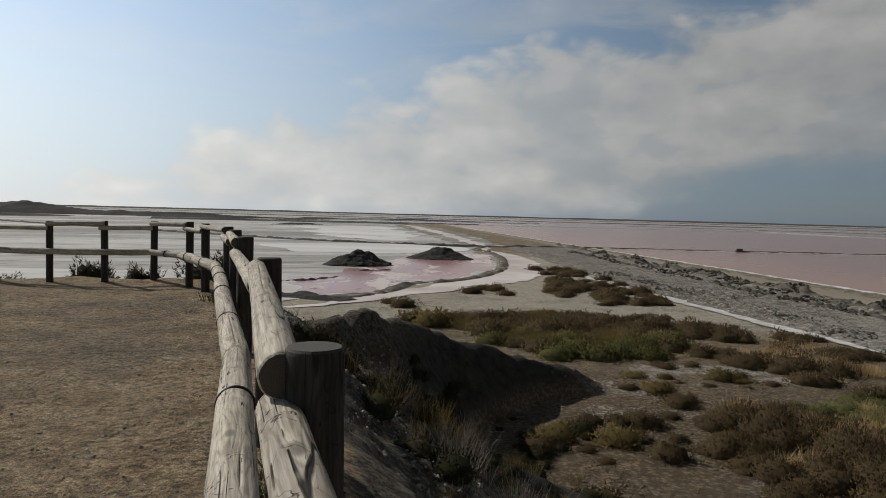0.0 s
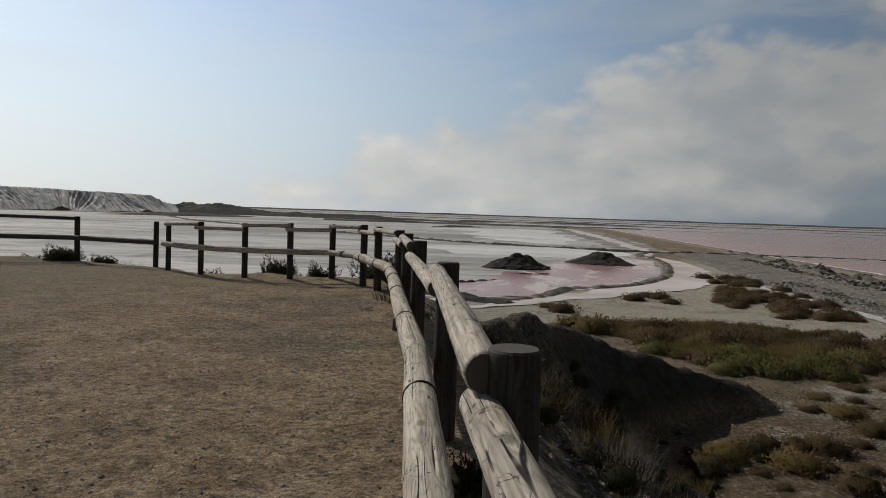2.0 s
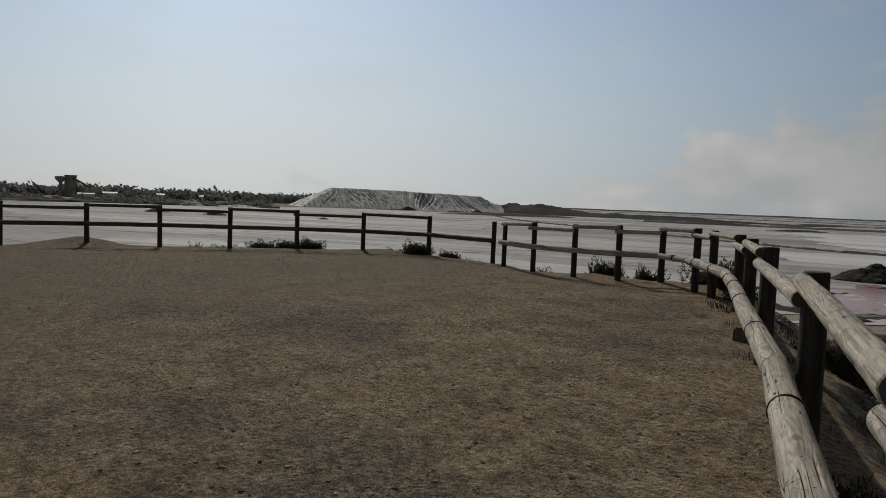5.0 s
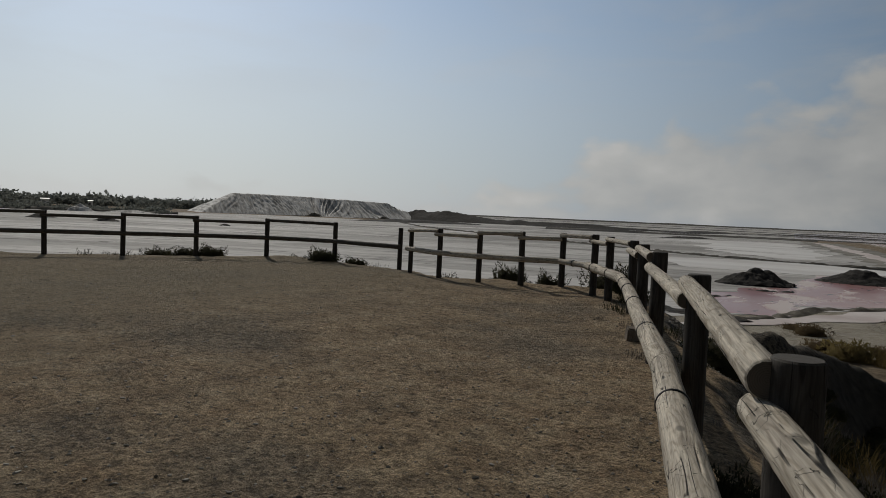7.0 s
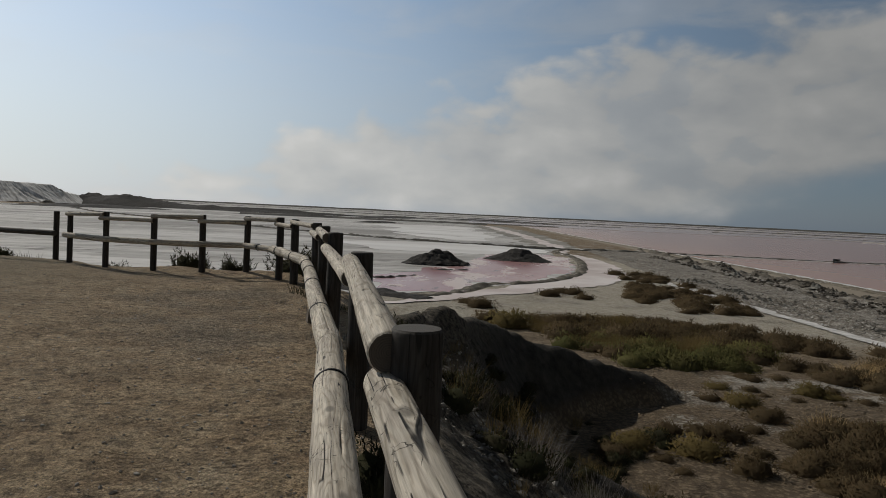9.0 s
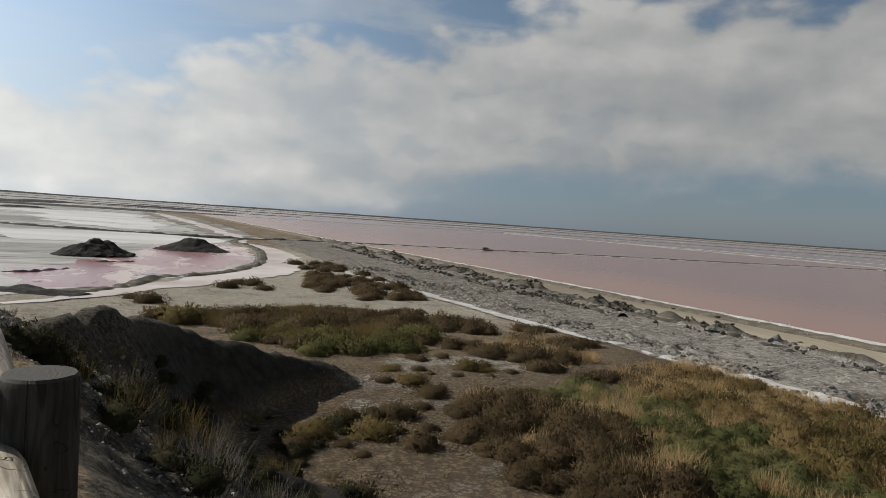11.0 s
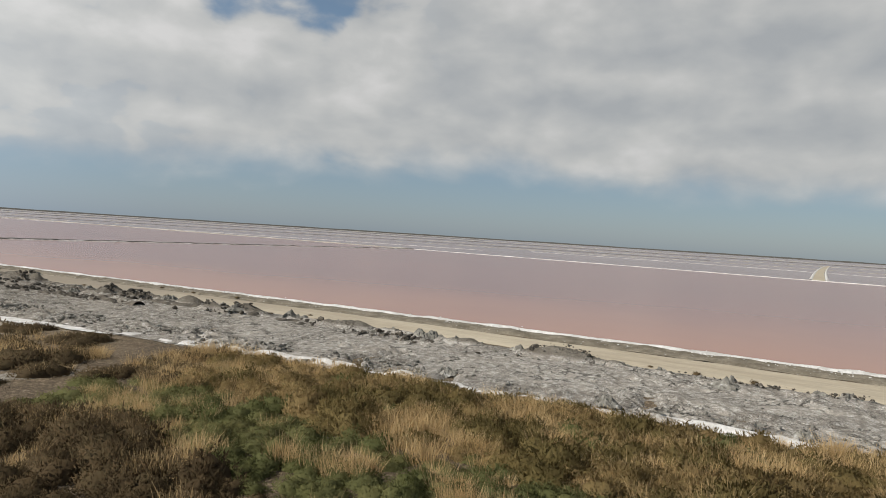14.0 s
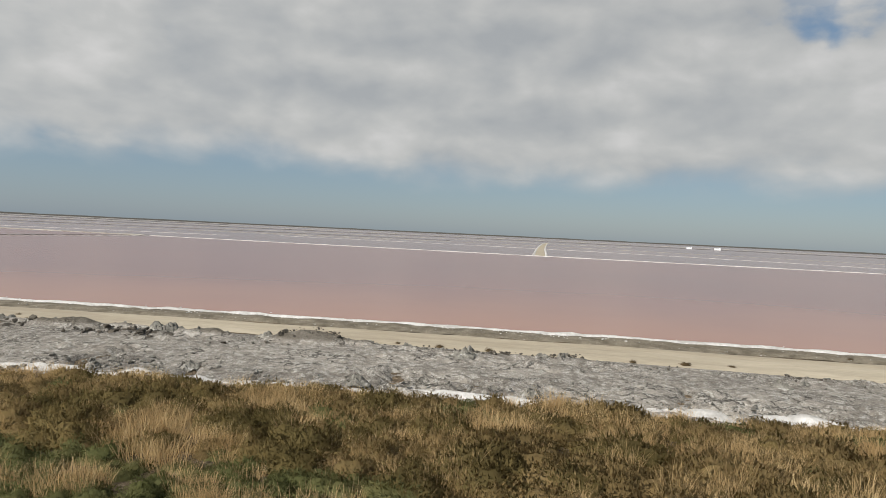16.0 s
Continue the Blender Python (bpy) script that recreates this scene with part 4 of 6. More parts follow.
long_band("salt_line", [a + 0.2 for a in MUD_X], [a + 1.3 for a in MUD_X], M_CRUST, "ragged white salt line at the mud bank's foot", "salt edge", np.linspace(-60, 32.5, 640), 6,
          lambda x, y, u: PLAIN + 0.05 + 0.34 * np.maximum(fbm(x / 0.7, y / 1.6, 3, 66) + 0.34, 0) * np.sin(np.clip(u, 0, 1) * math.pi) * np.clip((32.5 - y) / 9, 0.12, 1))
long_band("track", NEAR_X, FAR_X, M_TRACK, "sandy beige dirt track with faint wheel ruts", "track", np.linspace(-250, 420, 500), 13,
          lambda x, y, u: PLAIN + 0.0 + 0.11 * np.clip(np.minimum(u, 1 - u) * 8, 0, 1) + 0.04 * fbm(x / 2, y / 6, 3, 61) - 0.05 * (np.exp(-((u - 0.33) / 0.07) ** 2) + np.exp(-((u - 0.67) / 0.07) ** 2)))
long_band("verge", FAR_X, [a - 0.5 for a in WHITE_X], M_VERGE, "stony dark verge between track and brine", "verge", np.linspace(-250, 420, 900), 8,
          lambda x, y, u: PLAIN + 0.01 + 0.12 * np.clip(np.minimum(u, 1 - u) * 6, 0, 1) + 0.12 * fbm(x / 0.7, y / 0.7, 3, 63))
long_band("salt_edge", [a - 0.95 for a in WHITE_X], [a + 0.35 for a in WHITE_X], M_CRUST, "white salt crust along the brine's edge", "salt edge", np.linspace(-250, 420, 1100), 5,
          lambda x, y, u: PLAIN + 0.0 + 0.17 * np.sin(np.clip(u, 0, 1) * math.pi) + 0.10 * fbm(x / 0.6, y / 1.0, 3, 65))
ye = np.linspace(-250, 133, 30)
basin = [(along(WHITE_X, y) - 0.1, y) for y in ye]
sheet("brine_basin", basin + [(60, 137), (92, 139), (150, 141.5), (215, 144.5), (214, 60), (213.5, 10), (215, -90), (222, -250)], PLAIN + 0.05, M_PINK,
      "still pink brine basin", "brine basin", 0.0, closed_curve=False, per=2)
ye2 = np.linspace(141, 415, 12)
sheet("brine_basin_beyond", [(along(WHITE_X, y), y) for y in ye2] + [(211, 449), (215, 148), (92, 142)], PLAIN + 0.05, M_PINK, "pink brine basin behind a dark dike", "brine basin", 0.0, closed_curve=False, per=2)
sheet("far_brine", [(219, -3600), (217, -250), (216, 0), (219, 150), (213, 455), (2, 425), (-60, 430), (-95, 900), (-30, 4350), (2600, 3600), (3700, 2000), (4400, 0), (3600, -2400), (2000, -3600)], PLAIN + 0.045, M_PINK_FAR,
      "mauve brine pans reaching the horizon", "brine basin", 0.0, closed_curve=False, per=2)
sheet("far_salt_flat", [(-34, 445), (-96, 410), (-218, 468), (-330, 480), (-620, 900), (-2600, 3300), (-900, 4300), (-10, 4400), (-70, 900)], PLAIN + 0.06, M_FLAT,
      "pale salt pans reaching the horizon", "salt flat", 0.0, closed_curve=False, per=2)

# far dikes and banks
bank("far_dike", [(219, -800), (216, -250), (214.5, -88), (213.5, 10), (215, 60), (216, 145)], 1.3, 0.22, M_CRUST, "pale far dike with white salted edge", "dike", per=30)
bank("far_dike", [(216, 146), (215, 220), (213, 330), (211, 449)], 2.2, 0.35, M_FARDIKE, "pale far dike between pink pans", "dike", per=16)
for k, off in enumerate((-2.1, 2.1)):
    bank("causeway_edge", [(219, 9.5 + off), (420, 17 + off), (720, 25 + off)], 1.1, 0.25, M_CRUST, "white salt edge beside a far causeway", "dike", per=12)
strip("causeway", [(217, 9.5), (420, 17), (760, 25)], [3.3, 3.3, 3.3], PLAIN + 0.12, M_TRACK, "sandy causeway running out between far brine pans", "causeway", 0.0)


def arc(dist, a0, a1, bend, n=7):
    """Points at about one distance between two azimuths in degrees."""
    return [((dist * (1 + bend * s)) * math.sin(radians(a0 + (a1 - a0) * s)), (dist * (1 + bend * s)) * math.cos(radians(a0 + (a1 - a0) * s))) for s in np.linspace(0, 1, n)]


def chord(d0, a0, d1, a1, n=8):
    p, q = np.array((d0 * math.sin(radians(a0)), d0 * math.cos(radians(a0)))), np.array((d1 * math.sin(radians(a1)), d1 * math.cos(radians(a1))))
    return [tuple(p + (q - p) * s) for s in np.linspace(0, 1, n)]


for d0, a0, d1, a1, w, h, m in (
        (400, -23, 395, -3, 14, 0.9, M_DIKE), (430, -12, 440, 3, 6, 0.5, M_DIKE), (560, -25, 600, 8, 8, 0.5, M_DIKE), (700, -24, 760, 16, 6, 0.4, M_FARDIKE), (840, -26, 900, 25, 14, 0.8, M_DIKE),
        (1150, -27, 1250, 40, 12, 0.5, M_FARDIKE), (1500, -30, 1700, 62, 16, 0.8, M_DIKE), (2200, -34, 2400, 70, 20, 0.8, M_FARDIKE), (3000, -40, 3100, 120, 30, 2.6, M_DIKE), (4000, -45, 4000, 125, 60, 6.0, M_DIKE),
        (450, 25, 330, 62, 1.4, 0.16, M_CRUST), (520, 22, 420, 75, 2.0, 0.2, M_FARDIKE), (620, 15, 520, 80, 2.4, 0.3, M_DIKE), (760, 14, 640, 95, 2.4, 0.3, M_FARDIKE),
        (380, 66, 300, 118, 1.4, 0.16, M_CRUST), (480, 60, 420, 118, 2.0, 0.2, M_FARDIKE), (950, 20, 900, 115, 4.0, 0.5, M_DIKE), (1250, 20, 1200, 118, 6.0, 0.5, M_FARDIKE)):
    bank("far_dike", chord(d0, a0, d1, a1) if a1 - a0 < 50 else arc(d0, a0, a1, d1 / d0 - 1, 13), w, h, m, "thin far dike across the brine pans" if m is M_DIKE else "pale far dike across the brine pans", "dike", per=8, cross=5)


def heap(name, at, length, width, height, mat, label, category, turn=0.0, seed=0, gully=0.0, n=48, flat_top=0.0, power=1.0):
    """A dumped heap with a rough crest, tipped slopes and a ragged foot."""
    u = np.linspace(-1, 1, n)
    x, y = np.meshgrid(u, u, indexing="ij")
    r = np.sqrt(x ** 2 + y ** 2) + 0.18 * fbm(x * 2.2 + seed, y * 2.2, 3, 71 + seed)
    prof = np.clip((1.0 - r) / (1.0 - flat_top), 0, 1) ** power
    z = height * prof * (1 + 0.35 * fbm(x * 3 + seed, y * 3, 3, 77 + seed)) + height * 0.10 * fbm(x * 9, y * 9 + seed, 3, 79) * (prof > 0)
    ang = np.arctan2(y, x)
    z = z * (1 + gully * np.where((prof > 0.02) & (prof < 0.9), np.abs(np.sin(ang * 16 + 3 * fbm(x * 2, y * 2, 2, 5))) - 0.5, 0))
    v = np.column_stack([(x * length / 2).ravel(), (y * width / 2).ravel(), (z - 0.03).ravel()])
    i, j = np.meshgrid(np.arange(n - 1), np.arange(n - 1), indexing="ij")
    f = np.column_stack([(i * n + j).ravel(), ((i + 1) * n + j).ravel(), ((i + 1) * n + j + 1).ravel(), (i * n + j + 1).ravel()])
    keep = (np.hypot(x, y).ravel()[f] < 1.0).all(axis=1)
    return solid(name, mesh_of(name, v, f[keep], mat), label, category, pose(*at, 0, 0, turn))


bank("shore_dike", arc(332, -104, -53, 0.06, 13), 6.0, 1.1, M_DIKE, "dark shore dike under the far thicket", "dike", 0.5, 12)
heap("mud_mound", (-9.6, 77.5, PLAIN + 0.05), 8.2, 5.5, 1.95, M_MUDHEAP, "dark dumped mud heap standing in the pink pond", "mud mound", 12, 1)
heap("mud_mound", (-0.3, 92.0, PLAIN + 0.05), 9.6, 6.0, 1.5, M_MUDHEAP, "dark flat mud heap at the pond's edge", "mud mound", -6, 4, flat_top=0.15)
for (x, y), s in (((-173, 108), 1.0), ((-194, 102), 1.15), ((-220, 90), 0.8), ((-150, 128), 0.5)):
    heap("mud_mound", (x, y, PLAIN + 0.05), 7.5 * s, 5 * s, 1.3 * s, M_MUDHEAP, "small dark heap far out on the salt flat", "mud mound", 30, int(abs(x)), n=20)
heap("salt_mound", (-300, 175, PLAIN), 13, 10, 3.3, M_SALTHILL, "small white salt pile before the woods", "salt mound", 60, 3, n=36)
heap("spoil_mound", (-290, 194, PLAIN), 26, 9, 1.5, M_SALTHILL, "low grey spoil heap beside the salt pile", "spoil mound", 62, 5, n=36)


def salt_hill():
    """The long flat-topped salt mountain with tipped, gullied flanks."""
    length, depth, high = 166.0, 64.0, 14.0
    nx, ny = 680, 60
    x, y = np.meshgrid(np.linspace(-1, 1, nx), np.linspace(-1, 1, ny), indexing="ij")
    X, Y = x * length / 2, y * depth / 2
    bay = 3.2 * np.sin(X / 11.0 + 0.6) + 2.0 * np.sin(X / 5.3) + 5.0 * fbm(X / 12, X * 0, 2, 87)
    front = np.clip((Y + depth / 2 - np.maximum(bay, -1) * np.clip((X + 50) / 40, 0, 1)) / 27.0, 0, 1.2)
    rear = np.clip((depth / 2 - Y) / 21.0, 0, 1.2)
    left, right = np.clip((X + length / 2) / 27.0, 0, 1.3), np.clip((length / 2 - X) / 24.0, 0, 1.3)
    s = np.minimum(np.minimum(front, rear), np.minimum(left, right))
    fan = 13.0 * np.sin(X / 12.5 + 0.8) + 6.0 * fbm(X / 20, Y * 0, 2, 88)
    across = np.where(np.minimum(left, right) < front, Y * 1.0, X + fan * (1 - np.clip(s, 0, 1)))
    strength = np.clip(0.45 + (X + 30) / 60, 0.35, 1.25)
    gul = np.abs(np.sin(across / 0.95 + 3.0 * fbm(across / 7, Y / 60, 3, 81))) ** 0.6 * (0.55 + 1.1 * fbm(across / 6, Y / 60, 2, 82)) * strength
    gul = gul * np.clip(s * 3, 0, 1) * np.clip((1.06 - s) * 3, 0, 1)
    crest = high * (1.0 - 0.15 * np.clip(x + 0.1, 0, 1) - 0.02 * fbm(X / 9, Y / 9, 3, 83))
    z = crest * np.clip(s, 0, 1) ** 0.95 - 1.7 * gul * np.where(front < 1.0, 1, 0.4) + 0.4 * fbm(X / 3, Y / 3, 3, 85) * np.clip(s * 4, 0, 1)
    v = np.column_stack([X.ravel(), Y.ravel(), (z - 0.15).ravel()])
    i, j = np.meshgrid(np.arange(nx - 1), np.arange(ny - 1), indexing="ij")
    f = np.column_stack([(i * ny + j).ravel(), ((i + 1) * ny + j).ravel(), ((i + 1) * ny + j + 1).ravel(), (i * ny + j + 1).ravel()])
    a, b = np.array((-362.0, 296.0)), np.array((-284.0, 432.0))
    mid, d = (a + b) / 2, b - a
    turn = math.degrees(math.atan2(d[1], d[0]))
    out = np.array((-d[1], d[0])) / np.linalg.norm(d)
    c = mid + out * depth / 2
    solid("salt_mountain", mesh_of("salt_mountain", v, f, M_SALTHILL), "huge flat-topped pile of grey-white salt with gullied flanks", "salt mountain", pose(c[0], c[1], PLAIN, 0, 0, turn))


salt_hill()


def ridge(name, pts, mat, label, category, per=16, cross=15, rough=0.25):
    """A bank whose height and width change along its line: rows of x, y, height, width."""
    c = curve_points(pts, per)
    t = np.gradient(c[:, :2], axis=0)
    t /= np.linalg.norm(t, axis=1)[:, None]
    nrm = np.column_stack([-t[:, 1], t[:, 0]])
    u = np.linspace(-1, 1, cross)
    grid = c[:, None, :2] + nrm[:, None, :] * (u[None, :, None] * c[:, None, 3:4] / 2)
    lump = 1 + rough * 2 * fbm(grid[..., 0] / 9, grid[..., 1] / 9, 4, 86)
    h = c[:, None, 2] * (1 - np.abs(u)[None, :]) ** 0.9 * lump
    v = np.column_stack([grid.reshape(-1, 2), (PLAIN - 0.05 + h).ravel()])
    f = [(i * cross + j, i * cross + j + 1, (i + 1) * cross + j + 1, (i + 1) * cross + j) for i in range(len(c) - 1) for j in range(cross - 1)]
    return solid(name, mesh_of(name, v, f, mat), label, category)


ridge("spoil_bank", [(-300, 444, 9.5, 44), (-284, 446, 7.6, 42), (-265, 449, 5.9, 38), (-240, 454, 4.4, 30), (-212, 460, 3.2, 24), (-185, 466, 2.0, 18), (-160, 470, 0.4, 10)], M_MUDHEAP,
      "dark earth bank tailing off from the salt mountain", "earth bank")
for x, y, s in ((-322, 352, 0.9), (-296, 398, 0.7)):
    heap("spoil_mound", (x, y, PLAIN), 15 * s, 9 * s, 2.6 * s, M_LEVEE, "brown spoil heap at the salt mountain's foot", "spoil mound", 60, int(-x), n=18, flat_top=0.3)
heap("spoil_bank", (-195, 505, PLAIN), 130, 26, 2.6, M_MUDHEAP, "long low dark earth bank on the flats", "earth bank", 12, 6, n=48, flat_top=0.3)
heap("mud_shoal", (-222, 330, PLAIN), 95, 24, 1.4, M_MUDHEAP, "low dark mud shoal on the salt flat", "mud shoal", 60, 8, n=36, flat_top=0.3)
heap("mud_shoal", (-245, 372, PLAIN), 80, 16, 1.2, M_MUDHEAP, "low dark mud shoal before the salt mountain", "mud shoal", 40, 9, n=30, flat_top=0.2)
heap("mud_shoal", (-64, 302, PLAIN), 34, 10, 0.8, M_MUDHEAP, "low dark mud shoal on the pale flat", "mud shoal", 58, 13, n=30, flat_top=0.3)
heap("mud_shoal", (-98, 520, PLAIN), 190, 26, 1.4, M_MUDHEAP, "long dark mud shoal before the horizon", "mud shoal", 86, 14, n=40, flat_top=0.3)
heap("mud_shoal", (-150, 470, PLAIN), 120, 18, 1.5, M_MUDHEAP, "ragged dark mud shoal far out on the flat", "mud shoal", 40, 15, n=36, flat_top=0.3)
heap("mud_shoal", (-30, 640, PLAIN), 150, 22, 1.2, M_MUDHEAP, "long dark mud shoal before the horizon", "mud shoal", 8, 16, n=36, flat_top=0.2)
heap("mud_shoal", (-118, 372, PLAIN), 90, 16, 1.1, M_MUDHEAP, "long low dark mud shoal far out on the flat", "mud shoal", 25, 11, n=30, flat_top=0.2)


# ---- round timber ----
def log_mesh(name, length, r0, r1, mat, seed, sides=20, rings=14, bow=0.0, slits=0, rough=0.03, cut=0.0):
    """A round timber along +z from the origin, slightly bowed and lumpy, with drying slits and chamfered sawn ends."""
    zs = np.concatenate([[0.0, 0.006], np.linspace(0.02, length - 0.02, rings), [length - 0.006, length]])
    shrink = np.concatenate([[0.90, 0.975], np.ones(rings), [0.975, 0.90]])
    a = np.linspace(0, 2 * math.pi, sides, endpoint=False)
    Z, A = np.meshgrid(zs, a, indexing="ij")
    R = (r0 + (r1 - r0) * Z / length) * shrink[:, None]
    R = R * (1 + rough * 2 * fbm(np.cos(A) * 1.3 + seed, Z * 2.2 + np.sin(A) * 1.3, 3, seed) + rough * 1.2 * fbm(np.cos(A) * 4 + seed, Z * 5 + np.sin(A) * 4, 2, seed + 9))
    r_loc = random.Random(seed)
    for _ in range(slits):
        a0, z0, ln = round(r_loc.uniform(0, sides)) * 2 * math.pi / sides, r_loc.uniform(0.05, 0.9) * length, r_loc.uniform(0.15, 0.55)
        away = np.abs((A - a0 - 0.02 * np.sin(Z * 3 + seed) + math.pi) % (2 * math.pi) - math.pi)
        taper = np.clip(1 - (np.abs(Z - z0) / ln) ** 2, 0, 1)
        R = R - 0.20 * r0 * np.clip(1 - away / 0.065, 0, 1) * taper ** 0.5
    off = bow * np.sin(math.pi * Z / length)
    v = np.column_stack([(R * np.cos(A) + off).ravel(), (R * np.sin(A)).ravel(), (Z + cut * R * np.cos(A) * (Z < 0.01)).ravel()])
    n = len(zs)
    f = [(i * sides + j, i * sides + (j + 1) % sides, (i + 1) * sides + (j + 1) % sides, (i + 1) * sides + j) for i in range(n - 1) for j in range(sides)]
    v = np.vstack([v, [[0, 0, 0.0]], [[0, 0, length]]])
    f += [(len(v) - 2, (j + 1) % sides, j) for j in range(sides)]
    f += [(len(v) - 1, (n - 1) * sides + j, (n - 1) * sides + (j + 1) % sides) for j in range(sides)]
    me = mesh_of(name, v, f, mat)
    me.polygons.foreach_set("use_smooth", np.array([len(p) == 4 and (k // sides) not in (0, n - 2) for k, p in enumerate(f)]))
    return me


def between(p, q, spin=0.0):
    """A pose at p with z along the way to q."""
    p, q = Vector(p), Vector(q)
    return Matrix.Translation(p) @ (q - p).to_track_quat("Z", "Y").to_matrix().to_4x4() @ pose(0, 0, 0, 0, 0, spin)


def wire_ring(radius, thick=0.005, sides=28):
    a = np.linspace(0, 2 * math.pi, sides, endpoint=False)
    b = np.linspace(0, 2 * math.pi, 6, endpoint=False)
    A, B = np.meshgrid(a, b, indexing="ij")
    R = radius + thick * np.cos(B)
    v = np.column_stack([(R * np.cos(A)).ravel(), (R * np.sin(A)).ravel(), (0.016 * np.sin(B)).ravel()])
    f = [(i * 6 + j, i * 6 + (j + 1) % 6, ((i + 1) % sides) * 6 + (j + 1) % 6, ((i + 1) % sides) * 6 + j) for i in range(sides) for j in range(6)]
    return mesh_of("wire_band", v, f, M_WIRE)


def ground_z(x, y):
    return float(height_at(np.array([x]), np.array([y]))[0])


def inner(points, i, off):
    """A point beside post i, off metres towards the inside of the lookout."""
    p = np.array([q[:2] for q in points])
    t = p[min(i + 1, len(p) - 1)] - p[max(i - 1, 0)]
    t /= np.linalg.norm(t)
    return p[i] + np.array((-t[1], t[0])) * off


def build_fence(points, label, seed, first_top_upper, skip_top=(), near=()):
    root = thing("timber_fence", None, label, "fence")
    # the far fence takes the wood darkened for its backlit side
    rail_wood = M_RAIL if seed < 300 else M_RAIL_BACKLIT
    for i, (x, y, h, r) in enumerate(points):
        fine = i in near
        foot = ground_z(x, y) - 0.35
        lean_x, lean_y = random.Random(seed + i).uniform(-0.012, 0.012), random.Random(seed + i + 50).uniform(-0.012, 0.012)
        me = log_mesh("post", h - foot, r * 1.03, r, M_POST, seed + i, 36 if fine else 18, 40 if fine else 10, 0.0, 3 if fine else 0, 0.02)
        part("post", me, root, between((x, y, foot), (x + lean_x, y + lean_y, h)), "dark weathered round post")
    for i in range(len(points) - 1):
        fine = i in near or i + 1 in near
        r_top = 0.057 if fine else 0.042 if i > 5 or seed > 300 else 0.052
        upper = (i % 2 == 0) == first_top_upper
        if i not in skip_top:
            drop = r_top + 0.01 if upper else r_top * 3 + 0.008
            a, b = inner(points, i, points[i][3] * 0.55 + r_top * 0.75), inner(points, i + 1, points[i + 1][3] * 0.55 + r_top * 0.75)
            pa, pb = Vector((*a, points[i][2] - drop)), Vector((*b, points[i + 1][2] - drop))
            d = (pb - pa).normalized()
            pa, pb = pa - d * 0.015, pb + d * (0.10 if not upper else 0.03)
            me = log_mesh("top_rail", (pb - pa).length, r_top * 1.04, r_top * 0.97, rail_wood, seed + 100 + i, 104 if fine else 16, 60 if fine else 12, 0.004, 5 if fine else 0, 0.03)
            part("top_rail", me, root, between(pa, pb, 40.0 * i))
        r_mid = 0.087 if seed < 300 and i < 8 else 0.060
        za, zb = [0.53 + 0.08 * min(k / 9, 1) if seed < 300 else 0.61 for k in (i, i + 1)]
        a, b = inner(points, i, 0.20 if i < 8 else points[i][3] + r_mid * 0.85), inner(points, i + 1, 0.20 if i < 7 else points[i + 1][3] + r_mid * 0.85)
        pa, pb = Vector((*a, za)), Vector((*b, zb))
        if i == 0:
            pa = pa - (pb - pa).normalized() * 0.16
        me = log_mesh("middle_rail", (pb - pa).length + 0.03, r_mid * 1.02, r_mid * 0.98, rail_wood, seed + 200 + i, 104 if fine else 18, 60 if fine else 14, 0.003, 5 if fine else 0, 0.025)
        rail = part("middle_rail", me, root, between(pa, pb, 25.0 * i))
        if seed < 300 and i < 9:
            ln = (pb - pa).length
            for s in {2: [0.63], 3: [0.50], 4: [0.25, 0.92], 1: [0.55]}.get(i, [0.5]):
                part("wire_band", wire_ring(r_mid * 1.045, 0.006), rail, pose(0, 0, s * ln), "black wire band")
    return root


build_fence(POSTS, "weathered grey timber post-and-rail fence along the lookout's rim", 11, True, near=(1, 2, 3))
build_fence(POSTS_FAR, "dark weathered timber fence along the far rim, rails toned as backlit", 311, False, skip_top=(0,))

# a sawn block that lies beside the fence
bm = bmesh.new()
bmesh.ops.create_cube(bm, size=1.0, matrix=Matrix.Diagonal((0.17, 0.24, 0.20, 1)))
bmesh.ops.bevel(bm, geom=bm.edges[:], offset=0.02, segments=2, affect="EDGES")
bmesh.ops.subdivide_edges(bm, edges=bm.edges[:], cuts=2)
for vert in bm.verts:
    vert.co += 0.012 * Vector(noise.noise_vector(vert.co * 9))
block_me = bpy.data.meshes.new("stone_block")
bm.to_mesh(block_me)
bm.free()
block_me.materials.append(M_STONE)
solid("stone_block", block_me, "rough brown stone block beside the fence", "stone block", pose(-2.64, 8.35, ground_z(-2.64, 8.35) + 0.07, 3, 4, 25))


